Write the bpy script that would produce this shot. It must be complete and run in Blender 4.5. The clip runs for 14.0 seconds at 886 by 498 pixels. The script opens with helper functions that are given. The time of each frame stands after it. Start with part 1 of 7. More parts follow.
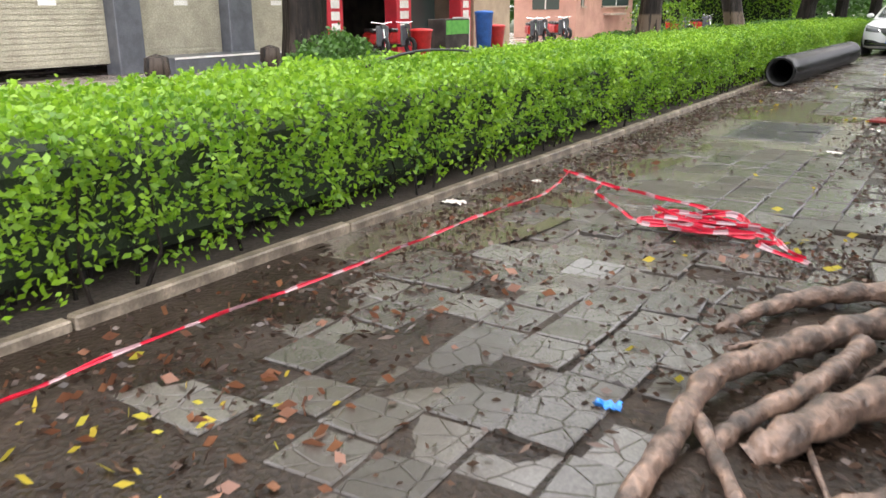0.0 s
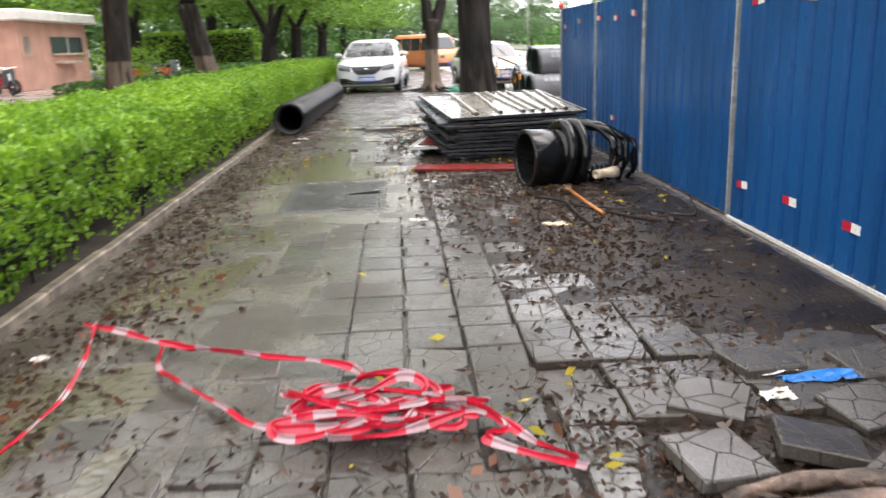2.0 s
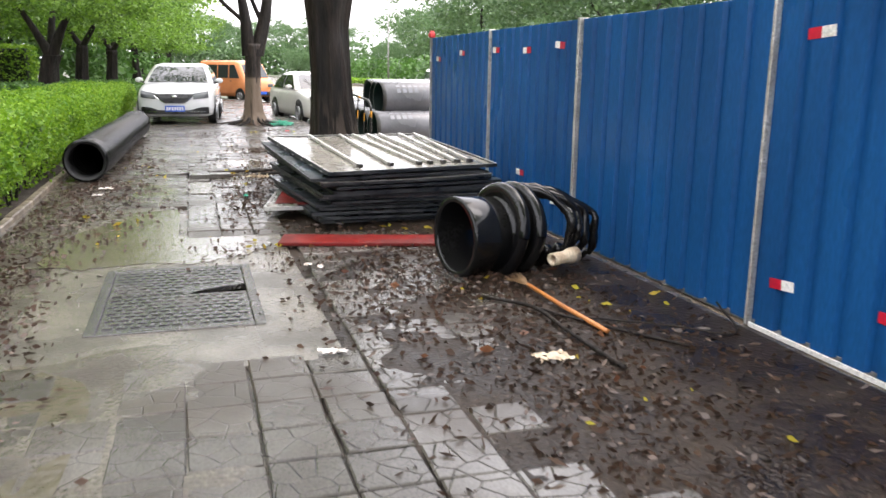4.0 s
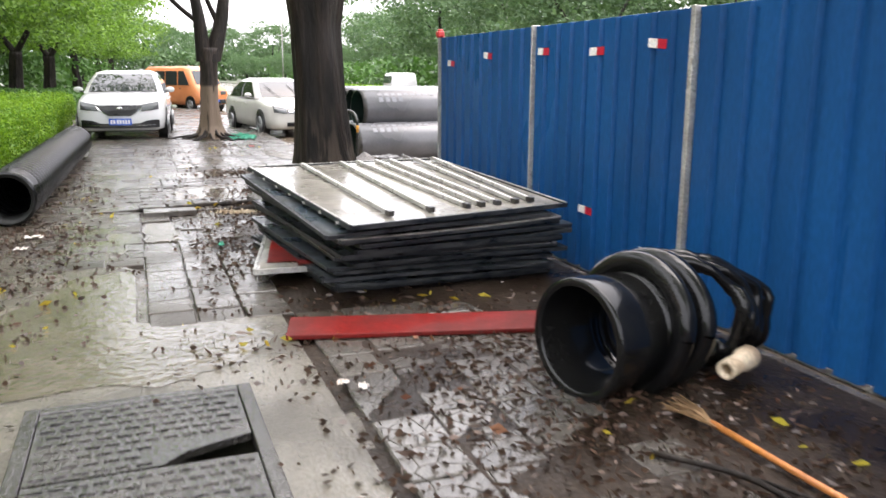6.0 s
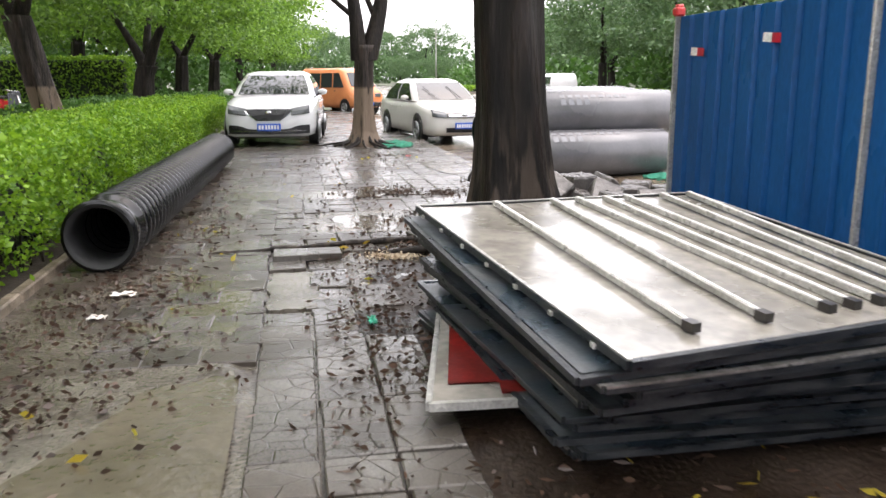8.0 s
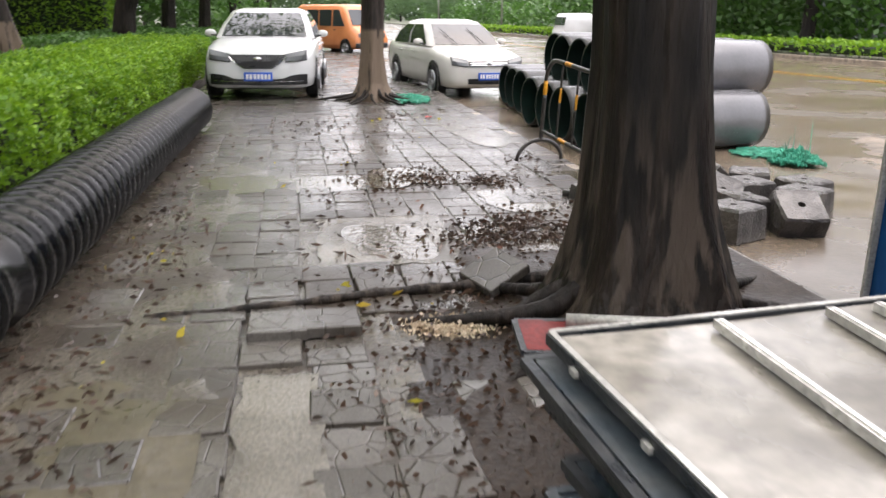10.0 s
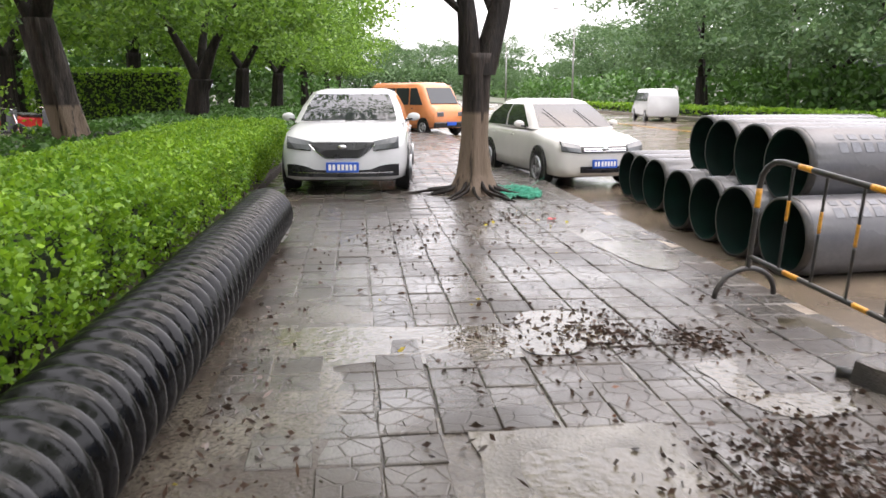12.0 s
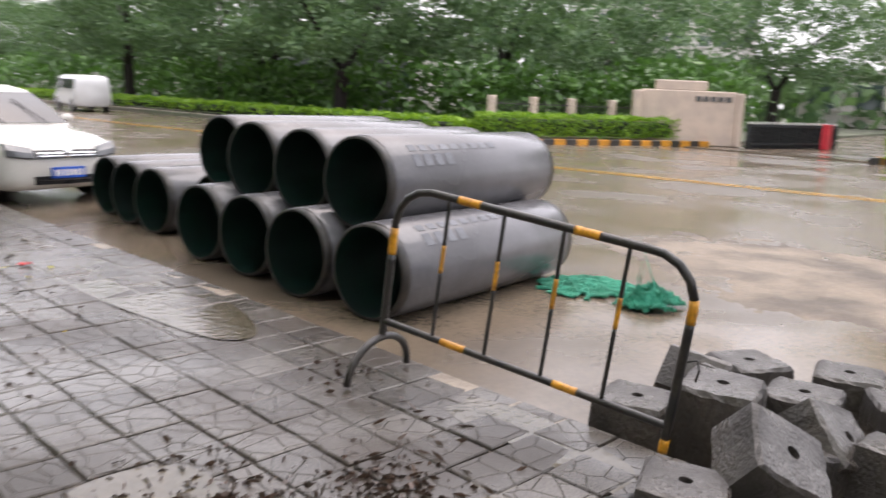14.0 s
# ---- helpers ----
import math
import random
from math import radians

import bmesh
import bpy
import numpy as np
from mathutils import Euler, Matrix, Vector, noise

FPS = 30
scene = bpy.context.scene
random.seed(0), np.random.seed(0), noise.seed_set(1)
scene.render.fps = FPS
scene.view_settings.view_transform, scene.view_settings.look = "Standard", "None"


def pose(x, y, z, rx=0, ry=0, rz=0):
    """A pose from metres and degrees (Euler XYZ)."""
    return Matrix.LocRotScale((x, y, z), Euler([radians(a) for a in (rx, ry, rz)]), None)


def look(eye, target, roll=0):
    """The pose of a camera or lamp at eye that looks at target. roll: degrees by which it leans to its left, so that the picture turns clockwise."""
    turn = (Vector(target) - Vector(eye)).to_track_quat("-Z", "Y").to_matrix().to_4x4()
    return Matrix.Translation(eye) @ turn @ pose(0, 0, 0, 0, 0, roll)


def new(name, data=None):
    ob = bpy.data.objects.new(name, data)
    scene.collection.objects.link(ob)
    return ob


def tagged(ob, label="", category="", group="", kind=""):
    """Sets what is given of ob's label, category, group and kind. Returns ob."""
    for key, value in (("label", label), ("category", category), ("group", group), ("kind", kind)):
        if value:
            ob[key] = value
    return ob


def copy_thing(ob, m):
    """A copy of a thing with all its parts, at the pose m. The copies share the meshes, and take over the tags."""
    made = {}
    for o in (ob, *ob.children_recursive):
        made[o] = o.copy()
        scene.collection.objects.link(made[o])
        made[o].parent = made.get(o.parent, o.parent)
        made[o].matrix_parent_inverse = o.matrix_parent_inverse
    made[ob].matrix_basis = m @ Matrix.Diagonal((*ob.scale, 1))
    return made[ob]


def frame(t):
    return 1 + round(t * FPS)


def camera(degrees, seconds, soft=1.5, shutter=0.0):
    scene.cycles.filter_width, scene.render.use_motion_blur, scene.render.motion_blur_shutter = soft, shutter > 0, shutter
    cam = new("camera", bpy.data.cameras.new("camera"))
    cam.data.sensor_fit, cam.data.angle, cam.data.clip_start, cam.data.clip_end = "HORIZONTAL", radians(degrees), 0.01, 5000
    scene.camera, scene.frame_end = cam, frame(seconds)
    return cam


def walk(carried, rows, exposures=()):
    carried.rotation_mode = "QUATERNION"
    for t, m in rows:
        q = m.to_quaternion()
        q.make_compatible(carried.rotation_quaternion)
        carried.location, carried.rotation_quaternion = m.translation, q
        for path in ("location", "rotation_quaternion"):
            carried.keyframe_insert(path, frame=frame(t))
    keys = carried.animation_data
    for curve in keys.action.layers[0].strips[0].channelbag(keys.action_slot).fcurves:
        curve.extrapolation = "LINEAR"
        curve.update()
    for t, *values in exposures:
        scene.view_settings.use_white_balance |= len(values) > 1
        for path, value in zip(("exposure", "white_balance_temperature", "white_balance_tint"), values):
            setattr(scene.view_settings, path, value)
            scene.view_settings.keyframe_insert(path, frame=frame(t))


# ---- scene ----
cam = camera(57.9, 14.0, shutter=0.4)
PATH = [
    (0, (0.109, 0.891, 1.363), (-0.942, 2.493, 0.789), -0.5),
    (0.5, (-0.211, 1.264, 1.353), (-1.163, 2.932, 0.793), -0.3),
    (1, (-0.591, 1.827, 1.306), (-1.169, 3.66, 0.756), -2.1),
    (1.5, (-0.833, 2.42, 1.356), (-1.171, 4.34, 0.91), -1.7),
    (2, (-1.044, 3.075, 1.381), (-0.948, 5.008, 0.88), -2.0),
    (2.5, (-1.201, 3.654, 1.44), (-1.026, 5.58, 0.931), -3.0),
    (3, (-1.397, 4.187, 1.417), (-1.102, 6.13, 1.046), -1.1),
    (3.2, (-1.42, 4.487, 1.367), (-1.029, 6.406, 0.958), -0.2),
    (5.3, (-1.684, 6.939, 1.374), (-0.97, 8.751, 0.918), 0.5),
    (5.5, (-1.677, 7.151, 1.387), (-0.932, 8.947, 0.919), 0.5),
    (6, (-1.602, 7.71, 1.404), (-0.906, 9.537, 0.982), 0.2),
    (6.5, (-1.552, 8.337, 1.391), (-0.912, 10.188, 0.985), -0.2),
    (7, (-1.443, 8.967, 1.385), (-1.018, 10.87, 0.94), -1.7),
    (7.5, (-1.423, 9.583, 1.356), (-1.146, 11.53, 0.988), -1.1),
    (7.7, (-1.396, 9.826, 1.351), (-1.05, 11.758, 0.967), -0.6),
    (9.8, (-1.358, 12.532, 1.395), (-1.039, 14.428, 0.847), 1.7),
    (10, (-1.342, 12.787, 1.416), (-0.99, 14.674, 0.856), 0.6),
    (10.2, (-1.367, 13.048, 1.45), (-0.993, 14.938, 0.913), 0.0),
    (10.5, (-1.316, 13.361, 1.47), (-1.123, 15.291, 0.982), -0.6),
    (11, (-1.385, 13.988, 1.501), (-1.136, 15.924, 1.065), 1.0),
    (11.5, (-1.496, 14.637, 1.506), (-1.3, 16.578, 1.063), -0.4),
    (12, (-1.682, 15.16, 1.477), (-1.475, 17.111, 1.09), -0.0),
    (12.5, (-1.753, 15.74, 1.456), (-1.387, 17.67, 1.085), -0.5),
    (13, (-1.738, 16.373, 1.441), (-1.153, 18.262, 1.138), 0.3),
    (13.5, (-1.742, 16.925, 1.49), (-0.694, 18.592, 1.139), 2.0),
    (14, (-1.601, 17.494, 1.492), (-0.19, 18.859, 1.11), 2.5),
]
walk(cam, [(t, look(eye, target, roll)) for t, eye, target, roll in PATH], exposures=[(0, 1.9, 6700, 17), (2.5, 1.78, 6720, 18), (5.5, 1.82, 6680, 18), (7.5, 1.64, 6730, 18.5), (10.0, 1.42, 6780, 19), (11.0, 1.54, 6780, 19), (12.5, 1.36, 6760, 20.5), (13.4, 1.12, 6740, 21), (14, 1.12, 6700, 21)])

# ---- light ----
world = bpy.data.worlds.new("overcast_sky")
scene.world = world
world.use_nodes = True
wn, wl = world.node_tree.nodes, world.node_tree.links
sky = wn.new("ShaderNodeTexSky")
sky.sky_type, sky.sun_disc = "NISHITA", False
sky.sun_elevation, sky.sun_rotation = radians(62), radians(40)
sky.air_density, sky.dust_density = 1.0, 4.0
veil = wn.new("ShaderNodeMix")
veil.data_type = "RGBA"
veil.inputs[0].default_value = 0.75
veil.inputs[7].default_value = (11.0, 11.6, 12.0, 1)
wl.new(sky.outputs[0], veil.inputs[6])
# an overcast sky is brighter overhead than at the horizon
wtc, wsep, wmr, wmul = wn.new("ShaderNodeTexCoord"), wn.new("ShaderNodeSeparateXYZ"), wn.new("ShaderNodeMapRange"), wn.new("ShaderNodeVectorMath")
wmr.inputs[1].default_value, wmr.inputs[2].default_value, wmr.inputs[3].default_value, wmr.inputs[4].default_value = 0.0, 1.0, 0.8, 1.4
wmul.operation = "SCALE"
wl.new(wtc.outputs["Generated"], wsep.inputs[0]); wl.new(wsep.outputs[2], wmr.inputs[0])
wl.new(veil.outputs[2], wmul.inputs[0]); wl.new(wmr.outputs[0], wmul.inputs["Scale"])
wl.new(wmul.outputs[0], wn["Background"].inputs[0])
wn["Background"].inputs[1].default_value = 0.11

sun_lamp = new("sun", bpy.data.lights.new("sun", "SUN"))
sun_lamp.data.energy, sun_lamp.data.angle, sun_lamp.data.color = 0.8, radians(40), (1.0, 0.97, 0.92)
sun_lamp.matrix_basis = look((10, 12, 30), (0, 16, 0))


# ---- materials ----
def mat(name, base, base2=None, rough=0.5, rough2=None, metal=0.0, scale=3.0, bump=0.15, bscale=60.0, stretch=(1, 1, 1), fine=0.25, ior=1.5, island=0.0, lo=0.4, hi=0.62, where="Object", spec=0.5):
    """Two colours mixed by large stains, darkened by fine grain, with fine relief."""
    m = bpy.data.materials.new(name)
    m.use_nodes = True
    n, l = m.node_tree.nodes, m.node_tree.links
    b = n["Principled BSDF"]
    co = n.new("ShaderNodeTexCoord")
    mp = n.new("ShaderNodeMapping")
    mp.inputs["Scale"].default_value = stretch
    l.new(n.new("ShaderNodeNewGeometry").outputs["Position"] if where == "Position" else co.outputs["Object"], mp.inputs[0])
    big, small = n.new("ShaderNodeTexNoise"), n.new("ShaderNodeTexNoise")
    big.inputs["Scale"].default_value, big.inputs["Detail"].default_value = scale, 5
    small.inputs["Scale"].default_value, small.inputs["Detail"].default_value = bscale, 3
    l.new(mp.outputs[0], big.inputs[0]); l.new(mp.outputs[0], small.inputs[0])
    rng = n.new("ShaderNodeMapRange")
    rng.inputs[1].default_value, rng.inputs[2].default_value = lo, hi
    l.new(big.outputs[0], rng.inputs[0])
    mix = n.new("ShaderNodeMix"); mix.data_type = "RGBA"
    base2 = base2 or tuple(c * 0.75 for c in base)
    mix.inputs[6].default_value, mix.inputs[7].default_value = (*base, 1), (*base2, 1)
    l.new(rng.outputs[0], mix.inputs[0])
    hsv = n.new("ShaderNodeHueSaturation")
    val = n.new("ShaderNodeMapRange")
    val.inputs[1].default_value, val.inputs[2].default_value = 0.3, 0.7
    val.inputs[3].default_value, val.inputs[4].default_value = 1 - fine, 1 + fine
    l.new(small.outputs[0], val.inputs[0])
    l.new(mix.outputs[2], hsv.inputs["Color"])
    out = val.outputs[0]
    if island:
        geo, info = n.new("ShaderNodeNewGeometry"), n.new("ShaderNodeObjectInfo")
        add = n.new("ShaderNodeMath"); add.operation = "ADD"
        l.new(geo.outputs["Random Per Island"], add.inputs[0]); l.new(info.outputs["Random"], add.inputs[1])
        fr = n.new("ShaderNodeMath"); fr.operation = "FRACT"; l.new(add.outputs[0], fr.inputs[0])
        ir = n.new("ShaderNodeMapRange")
        ir.inputs[3].default_value, ir.inputs[4].default_value = 1 - island, 1 + island
        l.new(fr.outputs[0], ir.inputs[0])
        mul = n.new("ShaderNodeMath"); mul.operation = "MULTIPLY"
        l.new(out, mul.inputs[0]); l.new(ir.outputs[0], mul.inputs[1])
        out = mul.outputs[0]
    l.new(out, hsv.inputs["Value"])
    l.new(hsv.outputs[0], b.inputs["Base Color"])
    rr = n.new("ShaderNodeMapRange")
    rr.inputs[1].default_value, rr.inputs[2].default_value = 0.35, 0.65
    rr.inputs[3].default_value, rr.inputs[4].default_value = rough, rough2 if rough2 is not None else min(1, rough * 1.3)
    l.new(big.outputs[0], rr.inputs[0])
    l.new(rr.outputs[0], b.inputs["Roughness"])
    b.inputs["Metallic"].default_value, b.inputs["IOR"].default_value = metal, ior
    b.inputs["Specular IOR Level"].default_value = spec
    if bump:
        bp = n.new("ShaderNodeBump")
        bp.inputs["Strength"].default_value, bp.inputs["Distance"].default_value = bump, 0.02
        l.new(small.outputs[0], bp.inputs["Height"]); l.new(bp.outputs[0], b.inputs["Normal"])
    return m


def scored(m, scale, depth, dark=0.55):
    """Adds irregular polygon grooves, like the pattern cast into cheap concrete pavers."""
    n, l = m.node_tree.nodes, m.node_tree.links
    b = n["Principled BSDF"]
    geo = n.new("ShaderNodeNewGeometry")
    vo = n.new("ShaderNodeTexVoronoi"); vo.feature = "DISTANCE_TO_EDGE"; vo.voronoi_dimensions = "2D"
    vo.inputs["Scale"].default_value = scale
    l.new(geo.outputs["Position"], vo.inputs["Vector"])
    mr = n.new("ShaderNodeMapRange"); mr.inputs[1].default_value, mr.inputs[2].default_value = 0.0, 0.045
    l.new(vo.outputs["Distance"], mr.inputs[0])
    old = b.inputs["Normal"].links[0].from_node
    bp = n.new("ShaderNodeBump"); bp.inputs["Strength"].default_value, bp.inputs["Distance"].default_value = depth, 0.01
    l.new(mr.outputs[0], bp.inputs["Height"]); l.new(old.outputs[0], bp.inputs["Normal"]); l.new(bp.outputs[0], b.inputs["Normal"])
    src = b.inputs["Base Color"].links[0].from_socket
    dk = n.new("ShaderNodeMapRange"); dk.inputs[3].default_value = dark
    l.new(mr.outputs[0], dk.inputs[0])
    mx = n.new("ShaderNodeMix"); mx.data_type = "RGBA"; mx.blend_type = "MULTIPLY"; mx.inputs[0].default_value = 1
    l.new(src, mx.inputs[6]); l.new(dk.outputs[0], mx.inputs[7]); l.new(mx.outputs[2], b.inputs["Base Color"])
    return m


def leaf_mat(name, a, c, glow=0.3, rough=0.45):
    """Leaves: each one its own shade between two greens, a little light passing through."""
    m = bpy.data.materials.new(name)
    m.use_nodes = True
    n, l = m.node_tree.nodes, m.node_tree.links
    b, o = n["Principled BSDF"], n["Material Output"]
    geo = n.new("ShaderNodeNewGeometry")
    mix = n.new("ShaderNodeMix"); mix.data_type = "RGBA"
    mix.inputs[6].default_value, mix.inputs[7].default_value = (*a, 1), (*c, 1)
    no = n.new("ShaderNodeTexNoise"); no.inputs["Scale"].default_value = 1.3
    l.new(geo.outputs["Position"], no.inputs[0])
    ad = n.new("ShaderNodeMath"); ad.operation = "MULTIPLY_ADD"; ad.inputs[1].default_value = 0.7
    l.new(geo.outputs["Random Per Island"], ad.inputs[0])
    sh = n.new("ShaderNodeMath"); sh.operation = "SUBTRACT"; sh.inputs[1].default_value = 0.35
    l.new(no.outputs[0], sh.inputs[0]); l.new(sh.outputs[0], ad.inputs[2])
    ad.use_clamp = True
    l.new(ad.outputs[0], mix.inputs[0])
    l.new(mix.outputs[2], b.inputs["Base Color"])
    b.inputs["Roughness"].default_value = rough
    tr = n.new("ShaderNodeBsdfTranslucent")
    l.new(mix.outputs[2], tr.inputs[0])
    ms = n.new("ShaderNodeMixShader"); ms.inputs[0].default_value = glow
    l.new(b.outputs[0], ms.inputs[1]); l.new(tr.outputs[0], ms.inputs[2]); l.new(ms.outputs[0], o.inputs[0])
    return m


def bark_mat(name, base, base2, white, top, lime=(0.15, 0.11, 0.08, 1), fade=0.06):
    """Wet bark with upright furrows; white: share of old limewash left below the height top."""
    m = mat(name, base, base2, rough=0.45, rough2=0.7, scale=3, bump=1.0, bscale=12, stretch=(2.6, 2.6, 0.45), fine=0.6, spec=0.2)
    if white <= 0:
        return m
    n, l = m.node_tree.nodes, m.node_tree.links
    b = n["Principled BSDF"]
    src = b.inputs["Base Color"].links[0].from_socket
    co, sep = n.new("ShaderNodeTexCoord"), n.new("ShaderNodeSeparateXYZ")
    l.new(co.outputs["Object"], sep.inputs[0])
    no = n.new("ShaderNodeTexNoise"); no.inputs["Scale"].default_value, no.inputs["Detail"].default_value = 4.5, 6
    mp = n.new("ShaderNodeMapping"); mp.inputs["Scale"].default_value = (2.4, 2.4, 0.3)
    l.new(co.outputs["Object"], mp.inputs[0]); l.new(mp.outputs[0], no.inputs[0])
    mr = n.new("ShaderNodeMapRange"); mr.inputs[1].default_value, mr.inputs[2].default_value = 0.62 - 0.3 * white, 0.7 - 0.3 * white
    l.new(no.outputs[0], mr.inputs[0])
    zr = n.new("ShaderNodeMapRange"); zr.inputs[1].default_value, zr.inputs[2].default_value = top, top - fade
    l.new(sep.outputs[2], zr.inputs[0])
    mu = n.new("ShaderNodeMath"); mu.operation = "MULTIPLY"
    l.new(mr.outputs[0], mu.inputs[0]); l.new(zr.outputs[0], mu.inputs[1])
    mx = n.new("ShaderNodeMix"); mx.data_type = "RGBA"; mx.inputs[7].default_value = lime
    l.new(mu.outputs[0], mx.inputs[0]); l.new(src, mx.inputs[6]); l.new(mx.outputs[2], b.inputs["Base Color"])
    return m


def glass_mat(name, base, rough=0.03):
    m = bpy.data.materials.new(name)
    m.use_nodes = True
    b = m.node_tree.nodes["Principled BSDF"]
    b.inputs["Base Color"].default_value = (*base, 1)
    b.inputs["Roughness"].default_value, b.inputs["IOR"].default_value = rough, 1.52
    b.inputs["Coat Weight"].default_value = 0.1
    return m


M = {}
M["paver"] = scored(mat("wet_concrete_paver", (0.09, 0.082, 0.072), (0.038, 0.029, 0.021), rough=0.1, rough2=0.38, scale=1.1, bump=0.1, bscale=90, island=0.25, where="Position"), 8.0, 0.45, 0.82)
M["soil"] = mat("wet_mud", (0.014, 0.009, 0.006), (0.03, 0.021, 0.015), rough=0.2, rough2=0.6, scale=1.6, bump=0.5, bscale=38, fine=0.5, spec=0.16)
M["silt"] = mat("wet_grey_silt", (0.1, 0.088, 0.07), (0.045, 0.034, 0.026), rough=0.12, rough2=0.4, scale=1.9, bump=0.3, bscale=45, fine=0.4)
M["bed"] = mat("planting_soil", (0.045, 0.033, 0.025), rough=0.7, bump=0.7, bscale=40, fine=0.4)
M["water"] = mat("muddy_water", (0.095, 0.08, 0.058), (0.07, 0.06, 0.04), rough=0.03, rough2=0.08, scale=2.2, bump=0.3, bscale=16, fine=0.12)
M["screed"] = mat("wet_concrete_screed", (0.15, 0.135, 0.11), (0.07, 0.061, 0.048), rough=0.12, rough2=0.35, scale=1.8, bump=0.25, bscale=55)
M["kerb"] = mat("kerb_stone", (0.27, 0.22, 0.165), (0.12, 0.095, 0.07), rough=0.35, scale=5, bump=0.3, bscale=60)
M["kerb_dark"] = mat("muddy_kerb_stone", (0.12, 0.1, 0.08), (0.05, 0.04, 0.032), rough=0.15, rough2=0.4, scale=4, bump=0.3, bscale=60)
M["road"] = mat("wet_concrete_road", (0.16, 0.125, 0.09), (0.085, 0.066, 0.047), rough=0.1, rough2=0.35, scale=0.5, bump=0.06, bscale=30, fine=0.12)
M["ground"] = mat("far_ground", (0.1, 0.1, 0.07), (0.06, 0.08, 0.04), rough=0.8, scale=0.2, bump=0.1, bscale=5)
M["plaza"] = mat("wet_plaza_paving", (0.3, 0.25, 0.22), (0.2, 0.165, 0.145), rough=0.12, rough2=0.4, scale=0.8, bump=0.1, bscale=30)
M["sand"] = mat("wet_sand", (0.17, 0.13, 0.088), (0.075, 0.058, 0.041), rough=0.5, scale=1.5, bump=0.6, bscale=45, fine=0.35)
M["blue"] = mat("blue_painted_steel", (0.007, 0.075, 0.225), (0.005, 0.055, 0.165), rough=0.25, rough2=0.45, scale=1.2, bump=0.03, bscale=50, fine=0.12, stretch=(1, 1, 0.3), spec=0.18)
M["zinc"] = mat("galvanised_steel", (0.34, 0.33, 0.31), (0.17, 0.16, 0.145), rough=0.25, rough2=0.55, metal=0.6, scale=6, bump=0.1, bscale=60)
M["red_tape"] = mat("red_film", (0.5, 0.012, 0.035), (0.4, 0.01, 0.03), rough=0.3, scale=6, bump=0.1, bscale=90, fine=0.1)
M["white_tape"] = mat("white_film", (0.38, 0.26, 0.27), (0.34, 0.2, 0.21), rough=0.3, scale=6, bump=0.1, bscale=90, fine=0.1)
M["pvc"] = mat("black_plastic", (0.005, 0.005, 0.0055), (0.009, 0.009, 0.0085), rough=0.08, rough2=0.18, scale=4, bump=0.03, bscale=50, spec=0.3)
M["pvc_in"] = mat("black_plastic_inside", (0.014, 0.014, 0.014), rough=0.5, scale=4, bump=0.05)
M["grey_pipe"] = mat("grey_coated_pipe", (0.12, 0.118, 0.125), (0.085, 0.084, 0.089), rough=0.16, rough2=0.3, scale=1.5, bump=0.04, bscale=30, fine=0.07)
M["shaded_green_liner"] = mat("shaded_green_liner", (0.002, 0.018, 0.013), (0.0015, 0.01, 0.008), rough=0.4, scale=3, bump=0.05)
M["rubber"] = mat("black_rubber", (0.016, 0.016, 0.016), rough=0.55, scale=8, bump=0.2)
M["panel_back"] = mat("dirty_white_sheet", (0.29, 0.27, 0.235), (0.13, 0.118, 0.095), rough=0.06, rough2=0.3, scale=2.4, bump=0.05, bscale=14, lo=0.42, hi=0.7)
M["panel_edge"] = mat("dark_steel_edge", (0.014, 0.018, 0.022), (0.045, 0.047, 0.048), rough=0.25, rough2=0.6, metal=0.3, scale=9, bump=0.2, stretch=(1, 1, 3))
M["red_paint"] = mat("red_painted_sheet", (0.16, 0.008, 0.006), (0.1, 0.008, 0.006), rough=0.35, rough2=0.6, scale=3, bump=0.08, bscale=50, spec=0.25)
M["panel_blue"] = mat("blue_grey_sheet", (0.024, 0.036, 0.046), (0.05, 0.055, 0.056), rough=0.2, rough2=0.5, scale=4, bump=0.1)
M["alu"] = mat("pale_wet_aluminium", (0.5, 0.49, 0.46), (0.34, 0.33, 0.3), rough=0.22, rough2=0.45, metal=0.35, scale=5, bump=0.08)
M["bark"] = bark_mat("wet_bark", (0.017, 0.012, 0.009), (0.006, 0.005, 0.004), 0.45, 1.15, (0.05, 0.038, 0.029, 1), 0.5)
M["bark_dark"] = bark_mat("dark_bark", (0.018, 0.013, 0.01), (0.008, 0.006, 0.005), 0, 0)
M["bark_white"] = bark_mat("limewashed_bark", (0.04, 0.03, 0.024), (0.018, 0.014, 0.012), 0.85, 1.2)
M["root"] = mat("wet_root_bark", (0.165, 0.105, 0.075), (0.045, 0.03, 0.022), rough=0.4, rough2=0.6, scale=8, bump=1.0, bscale=26, fine=0.5)
M["hedge_leaf"] = leaf_mat("hedge_leaf", (0.06, 0.17, 0.01), (0.27, 0.46, 0.025), 0.4)
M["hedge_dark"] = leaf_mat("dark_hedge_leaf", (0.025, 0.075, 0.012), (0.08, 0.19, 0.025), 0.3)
M["hedge_shade_core"] = mat("hedge_inner_shade", (0.014, 0.025, 0.008), rough=0.9, scale=6, bump=0.5)
M["tree_leaf"] = leaf_mat("tree_leaf", (0.025, 0.08, 0.01), (0.2, 0.36, 0.035), 0.45)
# greyer and flatter than tree_leaf: distance haze mixed into the leaf colour
M["far_haze_leaf"] = leaf_mat("hazy_far_tree_leaf", (0.045, 0.1, 0.04), (0.12, 0.21, 0.07), 0.35)
M["yellow_leaf"] = leaf_mat("fallen_yellow_leaf", (0.45, 0.3, 0.03), (0.55, 0.5, 0.06), 0.2)
